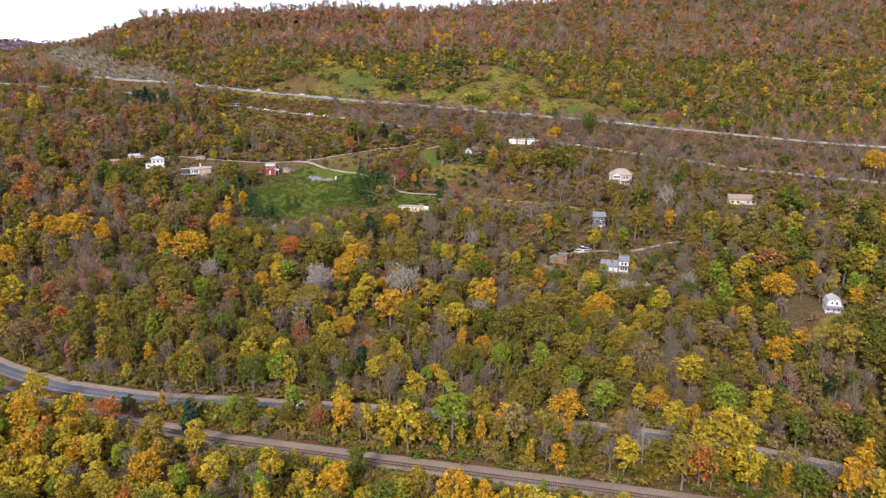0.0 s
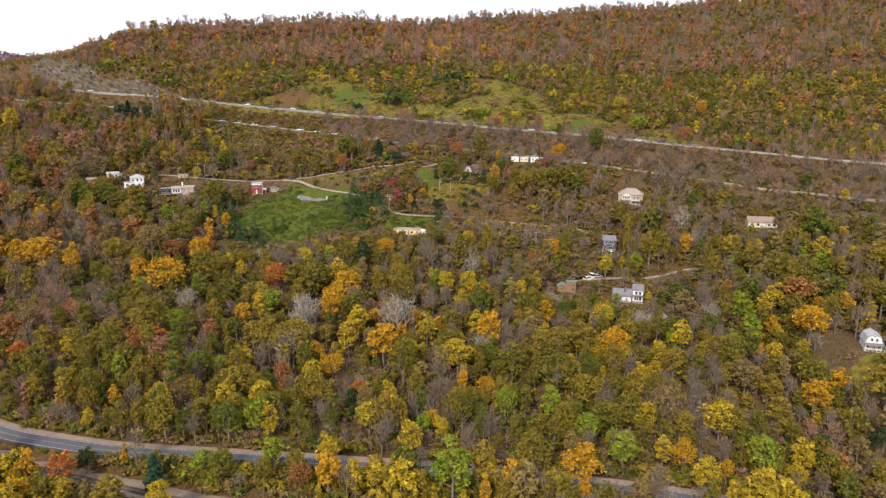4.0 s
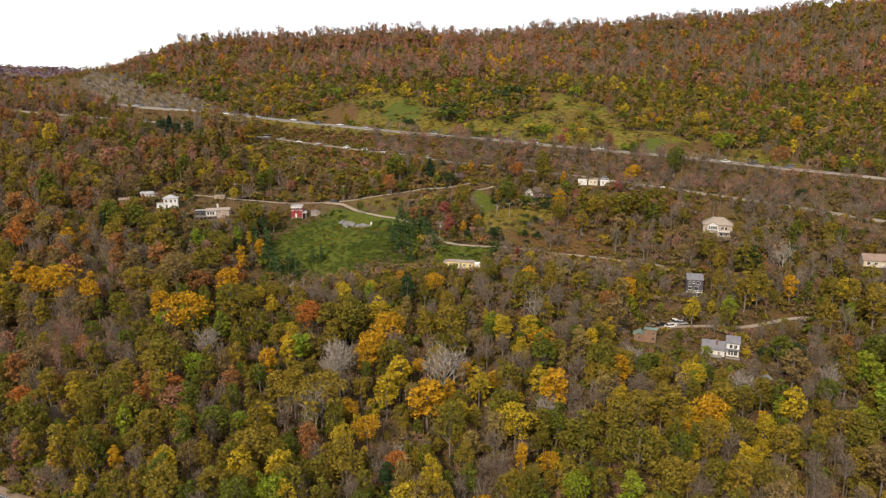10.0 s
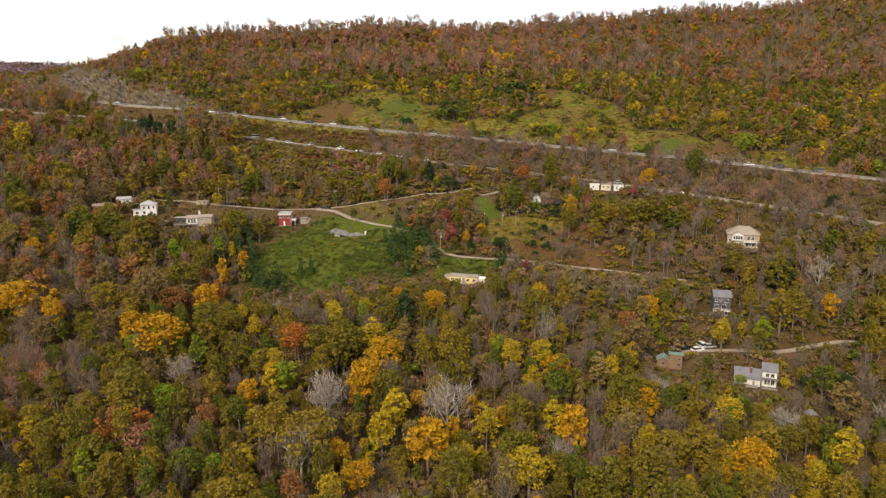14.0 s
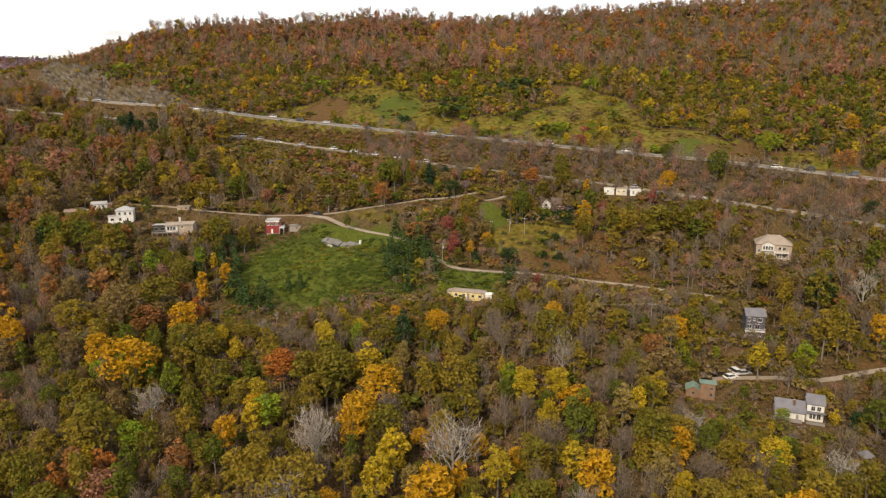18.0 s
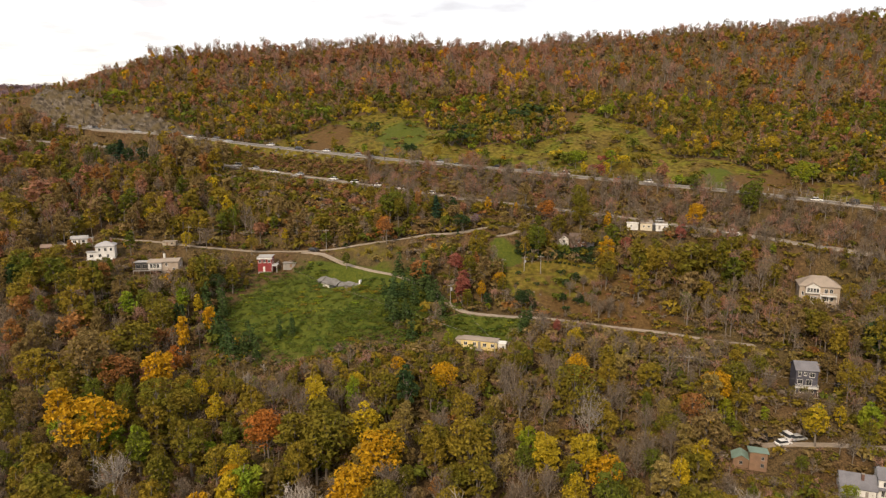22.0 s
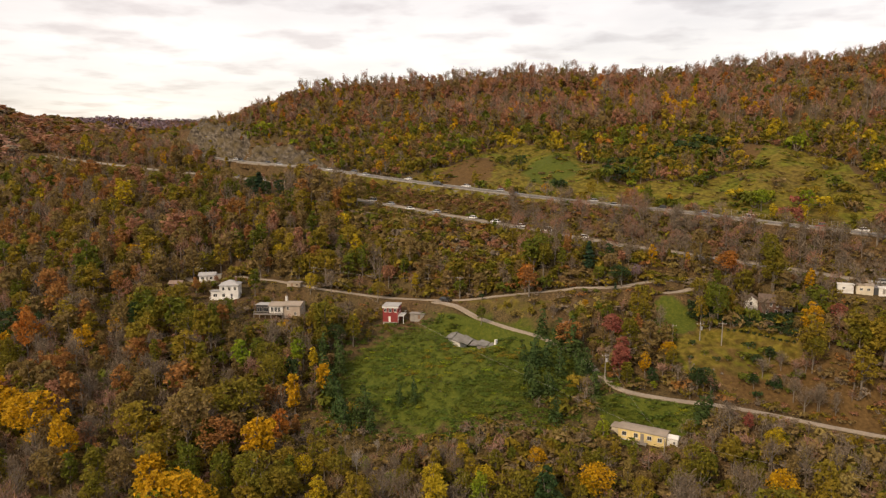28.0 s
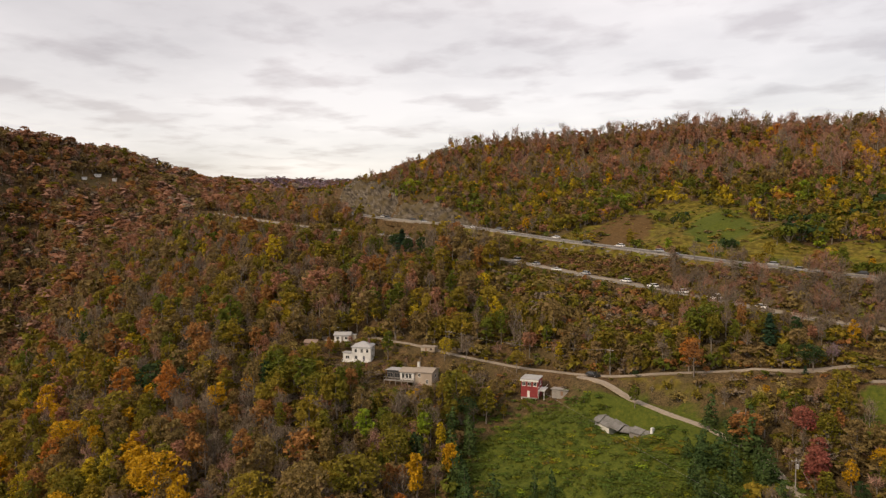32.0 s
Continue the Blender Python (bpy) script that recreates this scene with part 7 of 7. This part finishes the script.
# ---------------------------------------------------------------- poles and wires
def pole(x, y, tall=9.5, turn=0.0, box=False):
    e = thing("utility_pole", "weathered timber utility pole with a crossarm" + (" and transformer" if box else ""), "utility pole", (x, y, h1(x, y)), turn, "utility poles")
    part("mast", Geo().rod((0, 0, -0.6), (0, 0, tall), 0.15, 0.10, 8), GREYWOOD, e)
    arm = part("crossarm", Geo().box(-1.1, -0.16, tall - 0.7, 1.1, -0.04, tall - 0.55), GREYWOOD, e)
    for u in (-0.95, 0.0, 0.95):
        part("insulator", Geo().rod((u, -0.1, tall - 0.55), (u, -0.1, tall - 0.35), 0.05, 0.03), WHITE, arm)
    if box:
        part("transformer", Geo().rod((0.38, 0, tall - 2.4), (0.38, 0, tall - 1.4), 0.25, sides=10), SHINGLE_PALE, e)
    return Vector((x, y, h1(x, y) + tall - 0.35))


def wire(a, b, sag, r=0.022):
    g = Geo()
    pts = [a.lerp(b, k / 14) - Vector((0, 0, sag * 4 * (k / 14) * (1 - k / 14))) for k in range(15)]
    side = Vector((b - a)).cross(Vector((0, 0, 1))).normalized() * r
    up = Vector((0, 0, r))
    ring = [p + o for p in pts for o in (side, up, -side, -up)]
    g.poly(ring, [(4 * i + j, 4 * i + (j + 1) % 4, 4 * i + 4 + (j + 1) % 4, 4 * i + 4 + j) for i in range(len(pts) - 1) for j in range(4)])
    tagged(part("power_line", g, STEEL), "thin sagging power line between utility poles", "power line", "power lines")


tops = [pole(-133.6, 397, 9, 10), pole(-76, 393.5, 8, 0), pole(-6.6, 367.1, 7, 20), pole(1.0, 372.3, 5.5, 15, True), pole(6.8, 371.7, 7, 0), pole(-24, 351.5, 7.5, 30, True), pole(-9, 322, 8.5, -30), pole(95, 307, 9, 5, True), pole(128, 298, 9, 0), pole(45, 318, 9, 0)]
for a, b in ((0, 1), (0, 6), (2, 5), (5, 6), (6, 9), (9, 7), (7, 8), (3, 4)):
    wire(tops[a], tops[b], 1.8)


# ---------------------------------------------------------------- meadow fence, rocks, field
fence = thing("meadow_fence", "tall thin post fence along the top of the highway cutting", "fence", (0, 0, 0), kind="structure")
fl = offset(upper_line, 12.5)
fl = fl[(fl[:, 0] > -5) & (fl[:, 0] < 130)]
fm = Geo().box(-0.07, -0.07, -0.4, 0.07, 0.07, 2.3).mesh("post")
fm.materials.append(GREYWOOD)
for a, b in zip(fl[:-1], fl[1:]):
    for k in (0.0, 0.5):
        q = a * (1 - k) + b * k
        o = new("post", fm)
        o.parent, o.location = fence, (q[0], q[1], h1(q[0], q[1]))
fl[:, 2] = height(fl[:, 0], fl[:, 1])
for z in (0.8, 1.5, 2.2):
    part("wire", ribbon(fl, 0.02, -0.02, z, 0.04), STEEL, fence)


def rock_mesh(seed):
    r = np.random.default_rng(seed)
    b = bmesh.new()
    bmesh.ops.create_icosphere(b, subdivisions=2, radius=1.0)
    for v in b.verts:
        d = v.co.normalized()
        k = 0.75 + 0.5 * noise.noise(d * 1.7 + Vector((seed, 0, 0))) + 0.15 * noise.noise(d * 5 + Vector((0, seed, 0)))
        v.co = Vector((d.x * k, d.y * k * 0.8, d.z * k * 0.75))
    m = bpy.data.meshes.new("rock")
    b.to_mesh(m)
    b.free()
    m.materials.append(ROCK)
    return m


ROCKS = [rock_mesh(k) for k in range(6)]


def rocks(name, label, rows, group=""):
    for k, (x, y, s, h) in enumerate(rows):
        o = new(name, ROCKS[k % 6])
        o.matrix_basis = Matrix.LocRotScale((x, y, h1(x, y) + h * 0.15), Euler((0.2 * (k % 3), 0.15 * (k % 4), k * 1.3)), (s, s, h))
        tagged(o, label, "rock", group)


def rock_belt(name, label, line, x0, x1, d0, d1, count, s0, s1, seed):
    """Outcrops strewn over a cutting: one mesh of many stones."""
    r = np.random.default_rng(seed)
    vs, fs, base = [], [], 0
    for _ in range(count):
        x = r.uniform(x0, x1)
        y = float(along(line, x)[0]) + r.uniform(d0, d1)
        m = ROCKS[int(r.integers(0, 6))]
        v = np.empty(len(m.vertices) * 3)
        m.vertices.foreach_get("co", v)
        v = v.reshape(-1, 3)
        f = np.empty(len(m.polygons) * 3, int)
        m.polygons.foreach_get("vertices", f)
        s, a = r.uniform(s0, s1), r.uniform(0, 6.28)
        w = np.stack([(v[:, 0] * math.cos(a) - v[:, 1] * math.sin(a)) * s * 1.4, (v[:, 0] * math.sin(a) + v[:, 1] * math.cos(a)) * s, v[:, 2] * s * r.uniform(0.5, 0.9)], 1) + (x, y, h1(x, y) - 0.25 * s)
        vs.append(w)
        fs.append(f.reshape(-1, 3) + base)
        base += len(v)
    m = raw_mesh(name, np.concatenate(vs), np.concatenate(fs))
    m.materials.append(ROCK)
    tagged(new(name, m), label, "rock face", kind="stuff")


rock_belt("rock_cutting", "blocky tan rock cutting between the two carriageways", LOWER, -140, 20, 8.5, 20, 420, 0.4, 1.3, 3)
rock_belt("cliff_rubble", "broken grey boulders at the foot of the rock face", UPPER, -400, -195, 8, 20, 420, 0.4, 1.3, 4)


def cliff(name, label, x0, x1, near, far, high, seed):
    """A ledged rock face draped over the slope above the upper carriageway, its rim running out under the soil."""
    gx, u = np.arange(x0, x1, 1.1), np.linspace(0, 1, 56)
    X = np.repeat(gx[:, None], len(u), 1)
    top = np.interp(X, [x0, (x0 + x1) / 2, x1], far)
    Y = along(UPPER, X)[0] + near + (top - near) * u[None]
    rim = ease(np.minimum(X - x0, x1 - X) / 14) * ease(np.minimum(u, 1 - u)[None] / 0.14)
    ledge = np.abs(waves(X + 0.6 * Y, Y, 13, seed)) + 0.55 * np.abs(waves(X, Y - X, 5.5, seed + 1)) + 0.3 * np.abs(waves(X, Y, 2.6, seed + 2))
    r = np.random.default_rng(seed)
    Z = height(X, Y) - 1.0 + rim * (0.75 + high * (np.round(ledge * 3.2) / 3.2 * 0.6 + ledge * 0.4)) + r.uniform(-0.12, 0.12, X.shape)
    idx = np.arange(X.size).reshape(X.shape)
    q = np.stack([idx[:-1, :-1], idx[1:, :-1], idx[1:, 1:], idx[:-1, 1:]], -1).reshape(-1, 4)
    m = raw_mesh(name, np.stack([X, Y, Z], -1).reshape(-1, 3), q)
    m.materials.append(ROCK_FACE)
    tagged(new(name, m), label, "rock face", kind="stuff")


cliff("nose_cliff", "bare grey ledged rock slope on the nose of the ridge", -335, -254, 7, (30, 46, 20), 2.6, 5)
cliff("road_cliff", "pale grey rock face beside the upper carriageway", -262, -186, 7.5, (20, 31, 14), 2.4, 9)
rocks("boulder", "pale boulder lying in the dry yard", [(1, 359, 0.7, 0.6), (4, 360, 0.5, 0.4), (6, 359, 0.6, 0.5), (-1, 361, 0.5, 0.4), (-38, 376, 0.9, 0.8), (-35, 378, 0.7, 0.7), (-42, 379, 0.6, 0.6)], "boulders in the yard")


def build_field():
    r = np.random.default_rng(31)
    # vine mounds over the field
    x = -66 + r.uniform(-56, 56, 4600)
    y = 354 + r.uniform(-42, 42, 4600)
    k = (blob(x, y, -66, 356, 32, 23) > 0.06) & (np.hypot((x + 65) / 10, (y - 371.5) / 5) > 1) & (y < np.interp(x, [-92, -81, -68.6, -59.5, -47.7, -38, -29.5], [384, 381, 375, 372, 366, 361, 357]))
    x, y = np.concatenate([x[k], r.uniform(-28, 2, 160), r.uniform(-62, -24, 420)]), np.concatenate([y[k], r.uniform(337.5, 344, 160), r.uniform(322, 346, 420)])
    sunny = np.minimum(np.hypot((x + 60) / 13, (y - 358) / 6), np.hypot((x + 76) / 9, (y - 352) / 4)) < r.uniform(0.5, 1.35, len(x))
    forest("field_vines", "carpet of green vines and weeds over the open field", "vines", x, y, r.uniform(0.3, 0.9, len(x)), r.uniform(1.6, 3.6, len(x)), np.where(sunny & (r.random(len(x)) < 0.75), draw(r, {"ochre": 34, "kudzu": 30, "lime": 26, "olive": 10}, len(x)), draw(r, {"kudzu": 82, "green": 14, "lime": 4}, len(x))), WOODS, "bush", r)
    # vine-wrapped trunks round the field
    spots = [(-109.6, 354.8, 7), (-103.6, 353.6, 8), (-101.3, 342.3, 8), (-98.2, 339.3, 8), (-91.2, 328.6, 7), (-86, 327, 6), (-85.6, 331.6, 7), (-94, 333, 8), (-106, 348, 8), (-78.1, 338.2, 6), (-74.5, 340.1, 6.5), (-111.4, 360.3, 7), (-88.5, 325, 7), (-82, 326.5, 6),
             (-43, 350, 6), (-40, 353, 7), (-36, 350, 7), (-31, 354, 7), (-34, 359, 8), (-38, 363, 8), (-34, 366, 8), (-44, 370, 7), (-47, 356, 5), (-30, 348, 6), (-26, 341, 6), (2, 343, 4), (-43.4, 344.2, 6), (-41.2, 338.9, 7)]
    for k, (x, y, t) in enumerate(spots):
        tree(x, y, t * 1.25, "ivy", 0.8 if k in (9, 10) else 1.15 if k % 3 else 1.4, k, group="vine-wrapped trunks")
    # shrubs of the meadow
    rows = [(-81.4, 533.7, 6, "dark"), (-54.7, 488.4, 5, "dark"), (-31.0, 517.0, 6, "dark"), (-36.5, 519.2, 5, "green"), (-24.8, 520.3, 6, "dark"), (-13.4, 517.6, 6, "green"), (-17.6, 517.5, 5, "dark"), (-8.0, 530.7, 7, "dark"), (-2.7, 530.2, 6, "green"), (4.2, 556.6, 7, "green"), (11.7, 553.9, 8, "dark"), (18.2, 553.0, 8, "green"), (23.6, 555.7, 6, "dark"),
            (7.6, 498.8, 4, "dark"), (29.8, 473.3, 6, "lime"), (24.5, 469.8, 5, "lime"), (120.5, 436.1, 8, "green"), (125.5, 440.1, 7, "lime"), (146.3, 452.0, 7, "dark"), (150.3, 445.1, 6, "green"), (92.1, 486.9, 5, "yellow"), (85.4, 487.5, 5, "yellow"), (98.8, 478.2, 5, "ochre"), (43.1, 467.5, 6, "crimson"), (73.1, 432.4, 5, "green"),
            (-121.2, 562.4, 6, "green"), (-115.1, 569.6, 6, "green"), (-96.2, 569.6, 6, "yellow"), (-65.2, 543.4, 4, "olive"), (-102.6, 526.3, 4, "olive")]
    upper = [(-14.6, 509.7, 9, "olive"), (-9.6, 510.2, 9, "ochre"), (-17.6, 530.3, 8.9, "ochre"), (-2.8, 531.1, 9, "olive"), (2.7, 537.5, 9, "dark"), (10.1, 526.5, 9, "green"), (17, 532, 9, "dark"), (7.5, 554.7, 9, "green"), (-5.1, 558.7, 8, "olive"), (-29.7, 551.6, 7.9, "lime"), (-39.1, 560.6, 6.5, "orange"), (-49.1, 568.3, 9, "green"), (-58.1, 593.4, 9, "olive"), (-122.5, 546.3, 9, "green"), (-116.3, 554.2, 9, "lime"), (-112.2, 564.5, 8.4, "olive"), (-102, 572, 8.5, "ochre"), (-88.5, 557.9, 7.2, "yellow"), (-84.8, 579.3, 8.6, "green"), (-73.1, 558.5, 6.5, "olive"), (-61.2, 528.8, 4.5, "green"), (54.5, 547.1, 9, "lime"), (-132.8, 516.8, 7.6, "olive"), (-125.7, 524.4, 7.7, "green"), (-147.8, 522.6, 9, "olive"), (23.9, 553.9, 7, "yellow"), (61, 516.2, 7, "ochre"), (-206.7, 556.5, 9, "green"), (-199.1, 548.5, 7.7, "green"), (-218.7, 577.2, 7.5, "yellow"), (-280.7, 601.3, 8.4, "lime"), (-255.9, 570.5, 9, "lime"), (-275.7, 619.8, 9, "green"), (-24, 516.6, 7.5, "green")]
    lower = [(-29.6, 498.8, 9, "dark"), (-33, 491.6, 9, "green"), (-22.1, 503.1, 8.8, "green"), (4.7, 492, 5.9, "green"), (25.5, 463.4, 8.4, "green"), (30.6, 470.3, 6, "lime"), (19.1, 472.5, 5.1, "yellow"), (36.2, 453.3, 6, "crimson"), (23.6, 495.9, 4.3, "tan"), (37.8, 491.9, 4.9, "tan"), (53.9, 502.2, 5.6, "olive"), (59, 485.1, 7, "green"), (47, 476.3, 5.7, "ochre"), (57.6, 460.4, 7.4, "olive"), (49.4, 462.3, 5.9, "yellow"), (-38.3, 493.8, 5.4, "green")]
    for k, (x, y, t, hue) in enumerate(rows + upper + lower):
        tree(x, y, t, hue, (1.0, 1.35, 1.15)[k % 3], k, "meadow_shrub", "rounded leafy shrub standing in the meadow", "bush", "shrubs of the meadow")
    # clipped shrubs of the yard, in rows
    for k in range(16):
        a = k / 15
        tree(0.5 + 25 * a, 381 - 9.6 * a + 1.6 * a * a - 0.9 * math.sin(a * 3.1), 1.0, "dark", 1.0, k, "yard_shrub", "small dark clipped shrub in a row across the lawn", "bush", "row of yard shrubs")
    for k, (x, y, t) in enumerate([(2, 365, 1.6), (5, 364, 1.5), (8, 366, 1.7), (-1, 369, 1.6), (12, 368, 2.6), (15, 367, 3.0), (18, 369, 2.8), (14, 371, 2.4), (21, 368, 2.2), (-2, 363, 1.2), (12.2, 358.6, 3.2), (18.7, 357.8, 2.9), (24.4, 361.6, 2.9), (14.2, 354.3, 2.2)]):
        tree(x, y, t, "dark" if k % 2 else "green", 1.3, k, "yard_shrub", "rounded dark shrub on the dry lawn", "bush", "yard shrubs")
    # thin bare trees on the dry ground beside the yard
    for k in range(26):
        x, y = r.uniform(16, 47), r.uniform(349.5, 366)
        tree(x, y, r.uniform(2.5, 6.0), "twig" if k % 4 else "mauve", r.uniform(0.9, 1.4), k, group="bare trees by the yard")
    for k in range(70):
        x, y = r.uniform(12, 50), r.uniform(349.5, 369)
        tree(x, y, r.uniform(0.6, 1.5), ("tan", "umber", "olive", "russet")[k % 4], 1.4, k, "dry_shrub", "low brown shrub on the dry ground beside the yard", "bush", "shrubs on the dry ground")
    # dark evergreen planting that fills the terrace below the brick house
    for k in range(64):
        a, d = (k % 16) / 15, k // 16
        x, y = -0.5 + 26 * a + r.uniform(-0.6, 0.6), 383.5 - 8.5 * a ** 0.8 + d * (1.0 + 2.0 * a) + r.uniform(-0.5, 0.5)
        tree(x, y, r.uniform(1.8, 3.0), "dark", 1.35, k, "terrace_hedge", "dense dark evergreen hedge plant below the brick house", "bush", "terrace hedge")



build_field()
